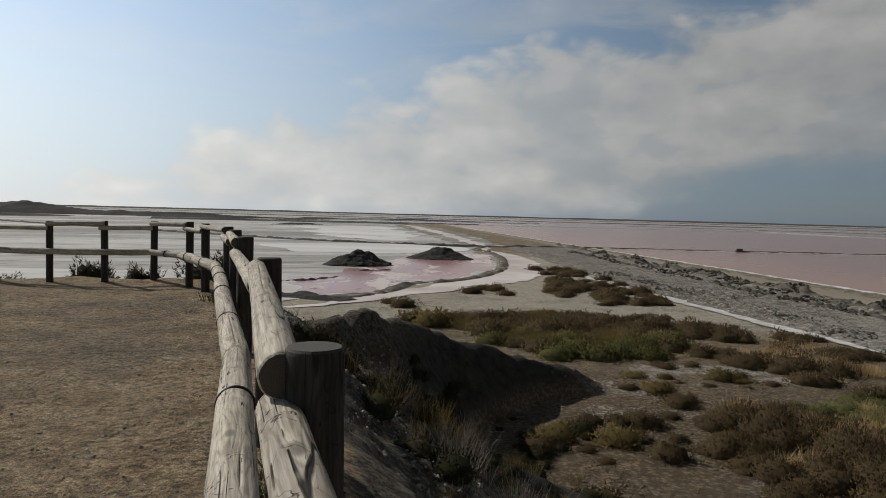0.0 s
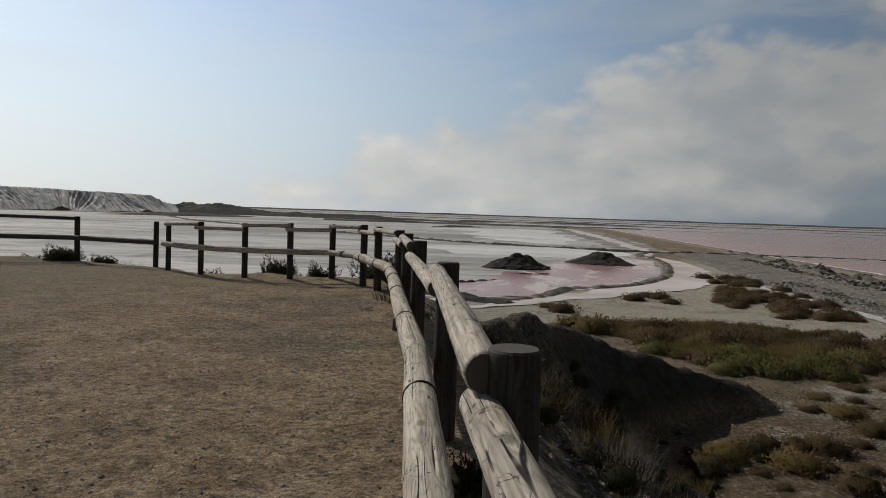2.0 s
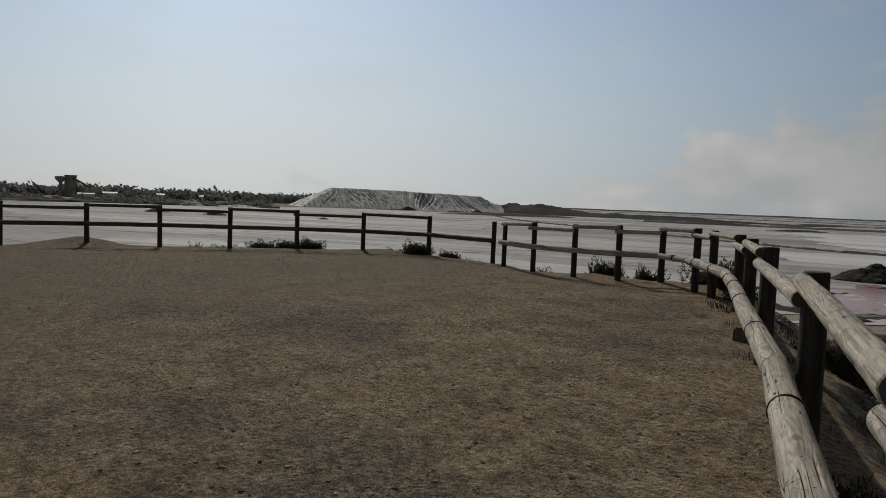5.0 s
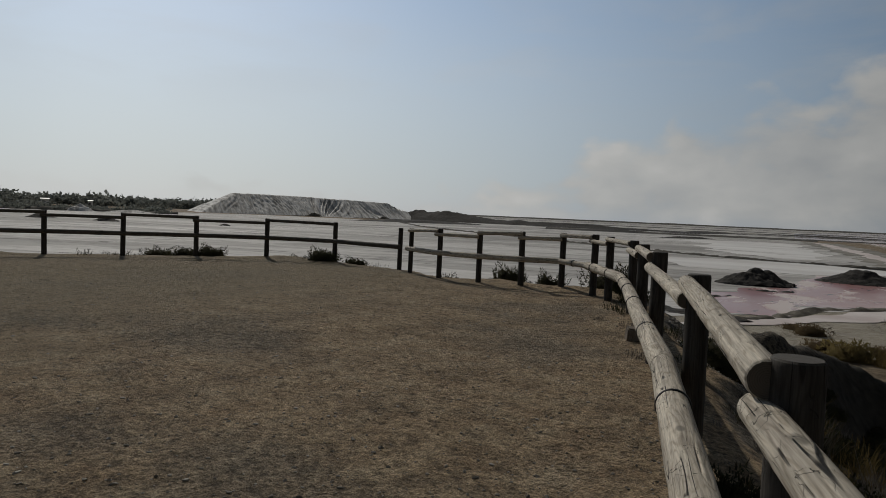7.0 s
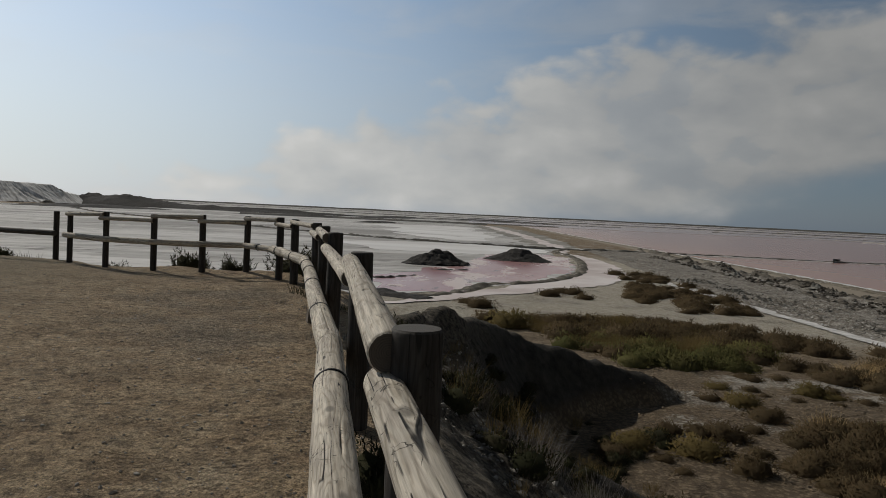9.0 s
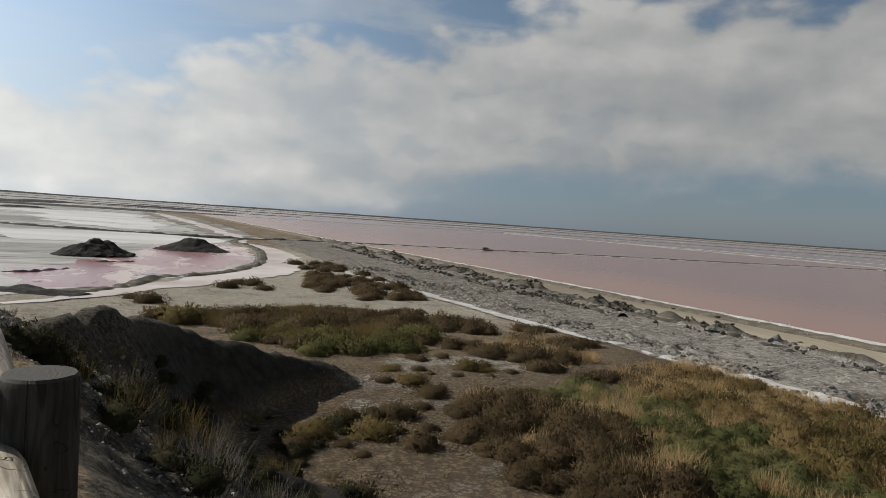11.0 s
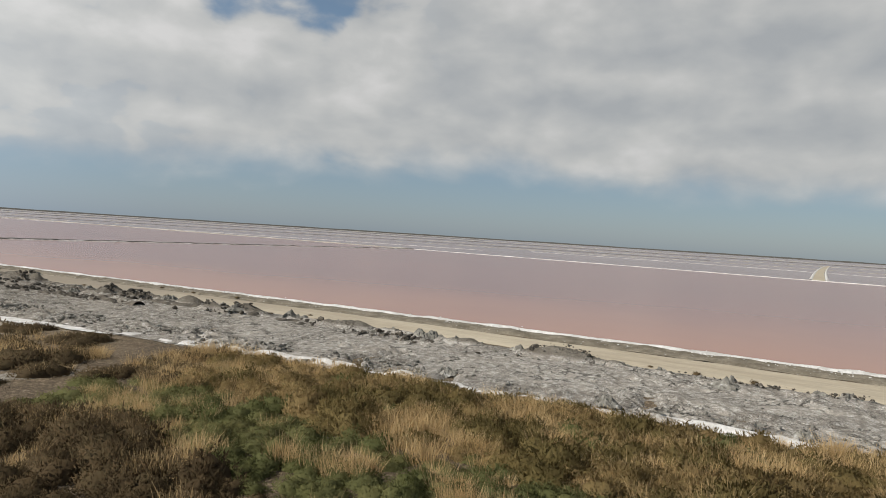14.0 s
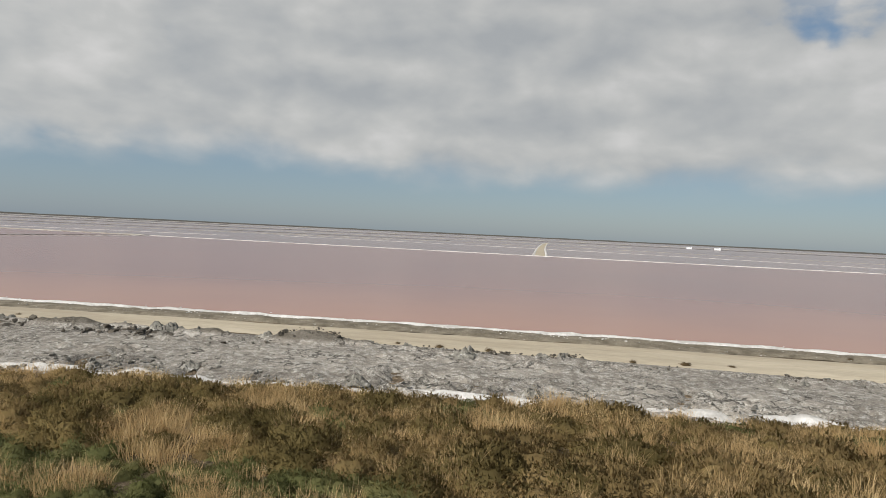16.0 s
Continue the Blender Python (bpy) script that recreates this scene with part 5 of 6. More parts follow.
# ---- plants ----
def tuft_arrays(n, spread, height, leaf, seed, upright=0.4, blade=False, broad=0.42, facing=0.0, ragged=0.30):
    """Quads of a clump: small leaves through a dome, or thin upright blades."""
    r = np.random.default_rng(seed)
    if blade:
        ang, rad = r.uniform(0, 2 * math.pi, n), spread * np.sqrt(r.uniform(0, 1, n))
        base = np.column_stack([rad * np.cos(ang), rad * np.sin(ang), np.zeros(n)])
        lean = np.column_stack([np.cos(ang), np.sin(ang)]) * r.uniform(0.0, 0.5, n)[:, None] + r.normal(0, 0.22, (n, 2))
        h = height * r.uniform(0.5, 1.0, n)
        tip = base + np.column_stack([lean * h[:, None], h])
        side_a = r.uniform(0, 2 * math.pi, n)
        side = np.column_stack([np.cos(side_a), np.sin(side_a), np.zeros(n)]) * leaf
        mid = base * 0.45 + tip * 0.55 + np.column_stack([np.zeros(n), np.zeros(n), h * 0.08])
        v = np.stack([base - side, base + side, mid + side * 0.8, tip, mid - side * 0.8], 1).reshape(-1, 3)
        k = np.arange(n)[:, None] * 5
        return v, np.concatenate([k + np.array([[0, 1, 2, 4]])], 0), k + np.array([[4, 2, 3]])
    d = r.normal(size=(n, 3))
    d[:, 2] = np.abs(d[:, 2])
    d /= np.linalg.norm(d, axis=1)[:, None]
    shell = r.uniform(0.35, 1.0, n) ** 0.6
    lump = 1 + ragged * np.sin(d[:, 0] * 4 + seed) * np.cos(d[:, 1] * 5 + seed * 2) + 0.08 * np.clip(r.normal(size=n), -1.5, 1.5)
    c = d * (shell * lump)[:, None] * np.array([spread, spread, height])
    c[:, 2] = np.maximum(c[:, 2], 0.02)
    t = r.normal(size=(n, 3)) + d * 0.8
    t[:, 2] += upright
    t /= np.linalg.norm(t, axis=1)[:, None]
    out = d * facing + r.normal(size=(n, 3)) * (1 - 0.55 * facing)
    if facing:
        t = np.cross(out, r.normal(size=(n, 3)) + np.array([0, 0, 0.0]))
        t /= np.linalg.norm(t, axis=1)[:, None]
    s = np.cross(t, out)
    s /= np.linalg.norm(s, axis=1)[:, None]
    ln = leaf * r.uniform(0.6, 1.4, n)[:, None]
    v = np.stack([c - t * ln, c + s * ln * broad, c + t * ln, c - s * ln * broad], 1).reshape(-1, 3)
    k = np.arange(n)[:, None] * 4
    return v, k + np.array([[0, 1, 2, 3]]), None


def shrub_arrays(n, spread, height, leaf, seed, broad=0.24, ragged=0.26, rows=6, sides=14):
    """A dense low shrub: a ragged twiggy core under a coat of small outward leaves."""
    r = np.random.default_rng(seed)

    def swell(d):
        return 1 + ragged * np.sin(d[:, 0] * 4 + seed) * np.cos(d[:, 1] * 5 + seed * 2) + 0.16 * np.sin(d[:, 0] * 11 + seed * 3) * np.sin(d[:, 1] * 9 + d[:, 2] * 8 + seed)

    size = np.array([spread, spread, height])
    e, a = np.meshgrid(np.linspace(-0.12, 1.25, rows), np.linspace(0, 2 * math.pi, sides, endpoint=False), indexing="ij")
    d = np.column_stack([(np.cos(e) * np.cos(a)).ravel(), (np.cos(e) * np.sin(a)).ravel(), np.sin(e).ravel()])
    core = d * (swell(d) * r.uniform(0.86, 1.0, len(d)))[:, None] * size * 0.80
    core = np.vstack([core, [[0, 0, height * 0.9]]])
    i, j = np.meshgrid(np.arange(rows - 1), np.arange(sides), indexing="ij")
    cf = np.column_stack([(i * sides + j).ravel(), (i * sides + (j + 1) % sides).ravel(), ((i + 1) * sides + (j + 1) % sides).ravel(), ((i + 1) * sides + j).ravel()])
    k = np.arange(sides)
    ct = np.column_stack([(rows - 1) * sides + k, (rows - 1) * sides + (k + 1) % sides, np.full(sides, rows * sides)])
    d = r.normal(size=(n, 3))
    d[:, 2] = np.abs(d[:, 2]) + 0.05
    d /= np.linalg.norm(d, axis=1)[:, None]
    c = d * (swell(d) * r.uniform(0.84, 1.0, n))[:, None] * size
    t = d * 0.5 + r.normal(size=(n, 3)) * 0.55 + np.array([0, 0, 0.5])
    t /= np.linalg.norm(t, axis=1)[:, None]
    side = np.cross(t, d + r.normal(size=(n, 3)) * 0.4)
    side /= np.linalg.norm(side, axis=1)[:, None]
    ln = leaf * r.uniform(0.5, 1.4, n)[:, None]
    v = np.stack([c - side * ln * broad, c + side * ln * broad, c + t * ln], 1)
    away = (np.cross(v[:, 1] - v[:, 0], v[:, 2] - v[:, 0]) * d).sum(1) < 0
    v[away] = v[away][:, [1, 0, 2]]
    q = np.arange(n)[:, None] * 3 + np.array([[0, 1, 2]]) + len(core)
    verts = np.vstack([core, v.reshape(-1, 3)])
    soft_n = np.vstack([core / size, np.repeat(d + r.normal(size=(n, 3)) * 0.22, 3, 0)]) + np.array([0, 0, 0.15])
    soft_n /= np.linalg.norm(soft_n, axis=1)[:, None]
    return verts, cf, np.concatenate([ct, q]), soft_n


def stems(n, spread, height, seed, thick=0.008):
    """Forking stems as thin three-sided tapers."""
    r = np.random.default_rng(seed)
    V, F = [], []
    for _ in range(n):
        a = r.uniform(0, 2 * math.pi)
        p = np.array([0.06 * math.cos(a), 0.06 * math.sin(a), -0.03])
        d = np.array([math.cos(a) * r.uniform(0.2, 1.0) * spread, math.sin(a) * r.uniform(0.2, 1.0) * spread, height * r.uniform(0.6, 1.05)])
        pts = [p, p + d * 0.5 + r.normal(0, 0.04, 3), p + d]
        k0 = len(V)
        for q, w in zip(pts, (thick, thick * 0.7, thick * 0.25)):
            for j in range(3):
                b = 2 * math.pi * j / 3
                V.append(q + w * np.array([math.cos(b), math.sin(b), 0]))
        for i in range(2):
            for j in range(3):
                F.append((k0 + i * 3 + j, k0 + i * 3 + (j + 1) % 3, k0 + (i + 1) * 3 + (j + 1) % 3, k0 + (i + 1) * 3 + j))
    return np.array(V), F


def bush(seed, spread, height, mat, n=420, leaf=0.05, stem_n=14, label="", category="bush", group="", ragged=0.35, broad=0.2):
    root = thing("bush", None, label, category, group)
    v, f, tri, soft_n = shrub_arrays(n, spread, height, leaf, seed, broad=broad, ragged=ragged)
    me = mesh_of("foliage", v, f.tolist() + tri.tolist(), mat)
    me.normals_split_custom_set_from_vertices(soft_n.tolist())
    part("foliage", me, root)
    sv, sf = stems(stem_n, spread * 0.9, height * 0.95, seed + 5)
    part("stem", mesh_of("stem", sv, sf, M_STEM), root, None, "thin woody stems")
    return root


def put(ob, x, y, scale=1.0, turn=0.0, tall=1.0, sink=0.02):
    ob.scale = (scale, scale, scale * tall)
    ob.location = (x, y, ground_z(x, y) - sink)
    ob.rotation_euler = (0, 0, radians(turn))
    return ob


def plant(master, x, y, scale=1.0, turn=0.0, tall=1.0):
    c = copy_thing(master, pose(x, y, ground_z(x, y) - 0.02, 0, 0, turn))
    c.scale = (scale, scale, scale * tall)
    return c


# dark bushes at the lookout's rim
rim_bush = bush(3, 0.44, 0.36, M_LEAF_DARK, 1500, 0.085, 40, "dark evergreen bush growing at the lookout's rim", group="rim bushes", ragged=0.6, broad=0.12)
put(rim_bush, -7.35, 14.25, 1.0, 20)
for x, y, s, turn, tall in ((-6.35, 14.35, 0.85, 80, 1.15), (-4.75, 14.2, 1.25, 140, 0.9), (-9.05, 14.2, 0.8, 200, 0.9), (-13.35, 14.35, 1.05, 30, 0.7), (-12.6, 14.9, 0.75, 60, 0.8),
                            (-16.35, 12.85, 0.9, 10, 0.75), (-16.9, 12.5, 1.0, 75, 0.6), (-17.5, 12.0, 1.0, 140, 0.7), (-18.2, 11.3, 0.9, 120, 0.5), (-19.3, 9.9, 0.7, 33, 0.7), (-20.6, 7.2, 0.6, 90, 0.7), (-14.6, 14.6, 0.5, 12, 0.8),
                            (-11.9, 15.1, 0.55, 50, 0.6), (-11.3, 15.2, 0.6, 150, 0.5), (-21.4, 4.0, 1.0, 50, 0.8), (-21.7, 1.2, 0.8, 10, 0.7), (-3.95, 12.9, 0.7, 45, 0.9), (-3.75, 12.2, 0.55, 100, 1.0),
                            (-0.72, 3.35, 0.5, 20, 1.1), (-0.42, 2.7, 0.45, 120, 1.2)):
    plant(rim_bush, x, y, s, turn, tall)

# dead grey shrubs on the shaded flank
def dead_shrub(seed, spread, height):
    root = thing("dead_shrub", None, "leafless grey shrub on the mound's shaded flank", "shrub", "dead shrubs")
    sv, sf = stems(70, spread, height, seed, 0.0045)
    part("stem", mesh_of("stem", sv, sf, M_TWIG), root)
    tv, tq, tt = tuft_arrays(160, spread * 0.75, height * 0.9, 0.0022, seed + 3, blade=True)
    part("crown", mesh_of("crown", tv, tq.tolist() + tt.tolist(), M_TWIG), root, None, "fine dry twigs")
    return root


dead = dead_shrub(140, 0.42, 0.62)
put(dead, 0.75, 5.4, 1.0, 0)
for x, y, sc, turn in ((0.25, 6.6, 0.9, 40), (1.1, 4.3, 0.8, 90), (0.2, 8.2, 1.1, 130), (-0.6, 9.6, 0.9, 200), (1.35, 3.2, 0.7, 250), (1.5, 6.2, 0.8, 300), (1.9, 4.6, 0.7, 20), (-0.9, 11.4, 1.0, 75), (0.9, 7.4, 0.8, 160)):
    plant(dead, x, y, sc, turn)

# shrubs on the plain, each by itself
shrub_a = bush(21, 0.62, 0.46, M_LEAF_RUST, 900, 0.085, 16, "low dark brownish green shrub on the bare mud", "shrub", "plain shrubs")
put(shrub_a, 5.9, 17.0, 0.9, 0)
shrub_b = bush(33, 0.60, 0.40, M_LEAF_OLIVE, 900, 0.085, 12, "low dull green shrub on the bare mud", "shrub", "plain shrubs")
put(shrub_b, 10.8, 25.8, 1.0, 0)
for x, y, s, tall, kind in ((4.9, 18.1, 1.25, 0.8, 1), (6.0, 19.7, 1.1, 0.8, 0), (5.4, 19.9, 0.9, 0.7, 0), (7.7, 23.6, 1.1, 0.85, 1), (7.9, 21.9, 1.0, 0.8, 0), (8.3, 22.4, 0.7, 0.7, 0), (4.5, 19.8, 0.8, 0.7, 0),
                            (7.1, 20.5, 0.6, 0.7, 0), (7.5, 25.9, 0.9, 0.45, 1), (9.1, 28.0, 0.8, 0.4, 0), (9.9, 24.7, 0.5, 0.5, 0), (11.4, 25.5, 0.9, 0.4, 1), (4.1, 19.3, 0.7, 0.7, 1), (4.2, 16.6, 0.45, 0.6, 0), (3.9, 17.4, 0.5, 0.6, 0),
                            (3.2, 18.2, 1.0, 0.8, 1), (2.6, 17.4, 0.9, 0.7, 0), (3.5, 18.8, 0.8, 0.7, 1), (2.4, 52.6, 1.6, 0.7, 0), (4.4, 54.8, 1.6, 0.7, 0), (5.0, 52.0, 1.3, 0.6, 0), (3.4, 55.5, 1.2, 0.7, 0),
                            (10.5, 76.5, 1.8, 0.7, 0), (-2.4, 43.8, 1.6, 0.8, 0), (-0.4, 36.8, 2.2, 0.9, 1), (-1.6, 38.0, 1.5, 0.9, 0), (-3.4, 45.5, 1.3, 0.5, 0), (13.2, 30.9, 0.9, 0.6, 0), (10.2, 31.2, 0.6, 0.5, 0)):
    plant((shrub_a, shrub_b)[kind], x, y, s, (x * 77) % 360, tall)


def inside(poly, x, y):
    p = np.asarray(poly, float)
    ok = np.zeros(x.shape, bool)
    for (ax, ay), (bx, by) in zip(p, np.roll(p, -1, 0)):
        if ay != by:
            ok ^= ((ay > y) != (by > y)) & (x < ax + (y - ay) / (by - ay) * (bx - ax))
    return ok


def scatter(poly, per_m2, seed, thin=None):
    r = np.random.default_rng(seed)
    p = np.asarray(poly, float)
    lo, hi = p.min(0), p.max(0)
    n = int((hi - lo).prod() * per_m2)
    x, y = r.uniform(lo[0], hi[0], n), r.uniform(lo[1], hi[1], n)
    edge = 0.9
    keep = inside(poly, x + edge * 2 * vnoise(x / 1.7, y / 1.7, seed), y + edge * 2 * vnoise(x / 1.7, y / 1.7, seed + 1))
    if thin is not None:
        keep &= thin(x, y)
    return x[keep], y[keep]


def grow(name, spots, variants, mat, seed, s_lo, s_hi, label, category, lift=0.0, tall=(0.8, 1.2)):
    """One mass of many clumps."""
    r = np.random.default_rng(seed)
    x, y = spots
    z = height_at(x, y) - 0.02 + lift
    V, Q, T, N, base = [], [], [], [], 0
    for px, py, pz in zip(x, y, z):
        v, quads, tris, *soft_n = variants[r.integers(len(variants))]
        swell = 1.0 + 0.75 * float(vnoise(px / 1.9, py / 1.9, seed))
        a, s, t = r.uniform(0, 2 * math.pi), r.uniform(s_lo, s_hi) * swell, r.uniform(*tall)
        ca, sa = math.cos(a) * s, math.sin(a) * s
        V.append(np.column_stack([v[:, 0] * ca - v[:, 1] * sa + px, v[:, 0] * sa + v[:, 1] * ca + py, v[:, 2] * s * t + pz]))
        if soft_n:
            m_ = soft_n[0]
            N.append(np.column_stack([(m_[:, 0] * ca - m_[:, 1] * sa) / s, (m_[:, 0] * sa + m_[:, 1] * ca) / s, m_[:, 2]]))
        Q.append(quads + base)
        if tris is not None:
            T.append(tris + base)
        base += len(v)
    if not V:
        return None
    faces = np.concatenate(Q).tolist() + (np.concatenate(T).tolist() if T else [])
    me = mesh_of(name, np.concatenate(V), faces, mat)
    if N:
        me.normals_split_custom_set_from_vertices(np.concatenate(N).tolist())
    return solid(name, me, label, category, kind="stuff")


SCRUB = [shrub_arrays(440, 0.60, 0.38, 0.094, 400 + k, broad=0.19, rows=5, sides=12) for k in range(8)]
SCRUB_FAR = [shrub_arrays(320, 0.68, 0.34, 0.108, 420 + k, broad=0.18, rows=5, sides=12) for k in range(7)]
GRASS = [tuft_arrays(52, 0.26, 0.58, 0.0045, 440 + k, blade=True) for k in range(6)]
TWIGS = [tuft_arrays(40, 0.25, 0.36, 0.006, 460 + k, blade=True) for k in range(5)]

BELT = [(7.2, 14.2), (8.2, 20.4), (13.3, 22.6), (17.5, 24.6), (21.0, 26.4), (22.6, 19.0), (23.6, 8.5), (24.4, -2), (25.3, -14), (25.6, -20), (14, -20), (10.6, -8), (10.2, 0), (8.2, 9)]
near_mud = lambda x, y: (along(MUD_X, y) - x)
bx, by = scatter(BELT, 3.2, 1, lambda x, y: fbm(x / 1.6, y / 1.6, 3, 92) > -0.50)
gold = lambda x, y: fbm(x / 1.5, y / 1.5, 3, 95) - 0.05 * (near_mud(x, y) - 6.0) - 0.02 * np.maximum(y - 16, 0)
lane = np.abs(bx - 13.9 - 1.6 * fbm(bx / 3, by / 3, 3, 90)) / 2.2 + np.maximum(by - 22.5, 0) * 0.5 + np.maximum(5.0 - by, 0) * 0.45
is_green = lane < 1.0
rust = ~is_green & (bx + fbm(bx / 2, by / 2, 2, 94) < 12.4) & (by > 8)
rust |= ~is_green & (by + 4 * fbm(bx / 4, by / 4, 2, 93) + 0.5 * near_mud(bx, by) > 23.5)
pick = vnoise(bx / 1.1, by / 1.1, 118)
olive = ~is_green & ~rust & (pick > 0.14)
fresh = ~is_green & ~rust & (pick < -0.30)
plain_brown = ~(is_green | rust | olive | fresh)
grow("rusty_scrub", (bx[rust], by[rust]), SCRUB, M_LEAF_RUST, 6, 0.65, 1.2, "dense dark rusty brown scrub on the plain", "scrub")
grow("brown_scrub", (bx[plain_brown], by[plain_brown]), SCRUB, M_LEAF_BROWN, 2, 0.7, 1.25, "dense brown scrub belt below the lookout", "scrub")
grow("olive_scrub", (bx[olive], by[olive]), SCRUB, M_LEAF_OLIVE, 7, 0.7, 1.3, "dark olive shrubs in the dry scrub belt", "scrub")
grow("green_scrub", (bx[is_green], by[is_green]), SCRUB, M_LEAF_GREEN, 3, 0.60, 1.0, "low carpet of dull green scrub", "scrub", tall=(0.6, 0.95))
grow("green_scrub", (bx[fresh], by[fresh]), SCRUB, M_LEAF_GREEN, 8, 0.6, 0.95, "scattered green shrubs among dry grass", "scrub")
hx, hy = scatter(BELT, 8.5, 4, lambda x, y: gold(x, y) > -0.10 + 0.3 * vnoise(x * 2.1, y * 2.1, 119))
grow("dry_grass", (hx, hy), GRASS, M_GRASS, 5, 0.7, 1.15, "golden dry grass tufts in the scrub belt", "grass")

SCRUB_1 = [(0.6, 38.6), (4.1, 40.8), (8, 41.8), (12.4, 42.0), (15.3, 36.5), (15.8, 34.2), (12.5, 33.5), (10.6, 30.6), (8.8, 28.8), (5.6, 28.3), (3.2, 30.4), (1.6, 34)]
sx, sy = scatter(SCRUB_1, 2.0, 11, lambda x, y: fbm(x / 1.8, y / 2.6, 3, 94) > -0.40)
green = (sy + 0.25 * (sx - 6) < 34.0 + 5 * vnoise(sx * 1.7, sy * 1.7, 125) + 2 * fbm(sx / 3, sy / 3, 2, 96)) & (fbm(sx / 3, sy / 3, 2, 97) > -0.25)
grow("green_scrub", (sx[green], sy[green]), SCRUB_FAR, M_LEAF_GREEN_DIM, 12, 0.8, 1.4, "olive green scrub patch on the mud plain", "scrub")
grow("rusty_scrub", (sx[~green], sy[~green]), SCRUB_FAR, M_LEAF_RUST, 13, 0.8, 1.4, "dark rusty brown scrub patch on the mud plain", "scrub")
grow("dry_grass", scatter(SCRUB_1, 7.0, 14, lambda x, y: (y > 31.5) & (x < 9.5 + 2 * fbm(x / 2, y / 2, 2, 1))), GRASS, M_GRASS_OLIVE, 15, 0.75, 1.05, "olive brown grass at the back of the scrub patch", "grass")
SCRUB_2 = [(11.2, 30.4), (14.0, 31.2), (16.7, 32.4), (19.8, 30.4), (18.6, 27.6), (16.0, 26.4), (14.6, 24.9), (13.0, 26.4), (12.0, 28.2)]
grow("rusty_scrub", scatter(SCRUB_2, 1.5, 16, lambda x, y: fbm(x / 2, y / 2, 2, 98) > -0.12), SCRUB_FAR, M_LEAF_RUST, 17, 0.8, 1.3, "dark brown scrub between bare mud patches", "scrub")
grow("dry_grass", scatter(SCRUB_2, 4.0, 18, lambda x, y: fbm(x / 2.5, y / 2.5, 2, 99) > 0.0), GRASS, M_GRASS, 19, 0.8, 1.1, "golden grass tufts between brown scrub", "grass")
SCRUB_3 = [(17.4, 36.2), (19.4, 35.6), (20.0, 31.9), (19.8, 29.6), (17.7, 29.2), (16.9, 32.9)]
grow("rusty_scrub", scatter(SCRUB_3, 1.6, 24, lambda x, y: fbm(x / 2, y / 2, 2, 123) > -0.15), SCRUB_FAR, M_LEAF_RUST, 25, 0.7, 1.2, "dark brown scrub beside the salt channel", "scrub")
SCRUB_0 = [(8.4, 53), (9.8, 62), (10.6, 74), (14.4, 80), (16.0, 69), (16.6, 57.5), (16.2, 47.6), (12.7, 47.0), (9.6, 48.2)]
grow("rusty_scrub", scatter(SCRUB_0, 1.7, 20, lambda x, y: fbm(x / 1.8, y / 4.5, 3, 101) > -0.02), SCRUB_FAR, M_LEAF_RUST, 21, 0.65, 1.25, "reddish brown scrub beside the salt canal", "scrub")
# loose low shrubs on the bare mud between the mound and the belt
MUD_OPEN = [(3.6, 19.5), (4.2, 24.0), (6.5, 27.4), (10.5, 28.5), (13.2, 25.0), (9.0, 21.0), (7.4, 16.0), (5.4, 15.6)]
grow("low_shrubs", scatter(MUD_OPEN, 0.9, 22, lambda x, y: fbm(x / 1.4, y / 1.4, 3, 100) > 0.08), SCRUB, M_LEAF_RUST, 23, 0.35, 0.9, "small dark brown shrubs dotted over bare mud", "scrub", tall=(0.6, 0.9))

# flank of the mound: dead twigs, low dark growth
FLANK = [(0.6, 0.5), (-0.2, 2.4), (-1.0, 4.8), (-1.8, 7.6), (-2.4, 10.2), (-3.0, 12.4), (-1.5, 15), (0.5, 18), (2.5, 20), (3.6, 18.5), (3.0, 14), (3.4, 9), (5.5, 4), (7.5, -2), (4, -4), (1.8, -2)]
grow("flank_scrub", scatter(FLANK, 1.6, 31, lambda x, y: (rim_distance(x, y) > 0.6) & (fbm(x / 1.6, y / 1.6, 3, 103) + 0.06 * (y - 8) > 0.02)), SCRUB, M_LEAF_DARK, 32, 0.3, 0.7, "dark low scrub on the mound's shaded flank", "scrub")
FOOT = [(2.0, 10), (2.2, 12), (3.2, 12.8), (5.6, 12.6), (6.2, 11), (6.6, 9), (8.0, 3), (10.5, -6), (8, -8), (5.5, 0), (3.6, 5)]
fx, fy = scatter(FOOT, 1.7, 81, lambda x, y: fbm(x / 1.7, y / 1.7, 3, 109) > -0.10)
grow("foot_scrub", (fx, fy), SCRUB, M_LEAF_RUST, 82, 0.6, 1.1, "dark brown scrub at the foot of the mound", "scrub")
grow("flank_weeds", scatter(FLANK, 2.4, 73, lambda x, y: (rim_distance(x, y) > 0.3) & (fbm(x / 1.3, y / 1.3, 3, 115) > 0.12)), GRASS, M_GRASS_OLIVE, 74, 0.35, 0.8, "olive brown weeds on the gravelly flank", "weeds")
grow("dead_twigs", scatter(FLANK, 3.5, 33, lambda x, y: (rim_distance(x, y) > 0.25) & (fbm(x / 1.2, y / 1.2, 3, 105) > -0.05)), TWIGS, M_TWIG, 34, 0.25, 0.55, "dry grey twigs on the mound's flank", "twigs")
RIM_LINE = [(0.9, -2.0), (0.25, 0.0), (-0.55, 2.4), (-1.35, 5.0), (-2.3, 7.8), (-3.2, 10.2), (-4.2, 12.0), (-3.9, 12.3), (-2.9, 10.4), (-1.9, 7.8), (-0.9, 5.0), (-0.1, 2.4), (0.7, 0), (1.4, -2)]
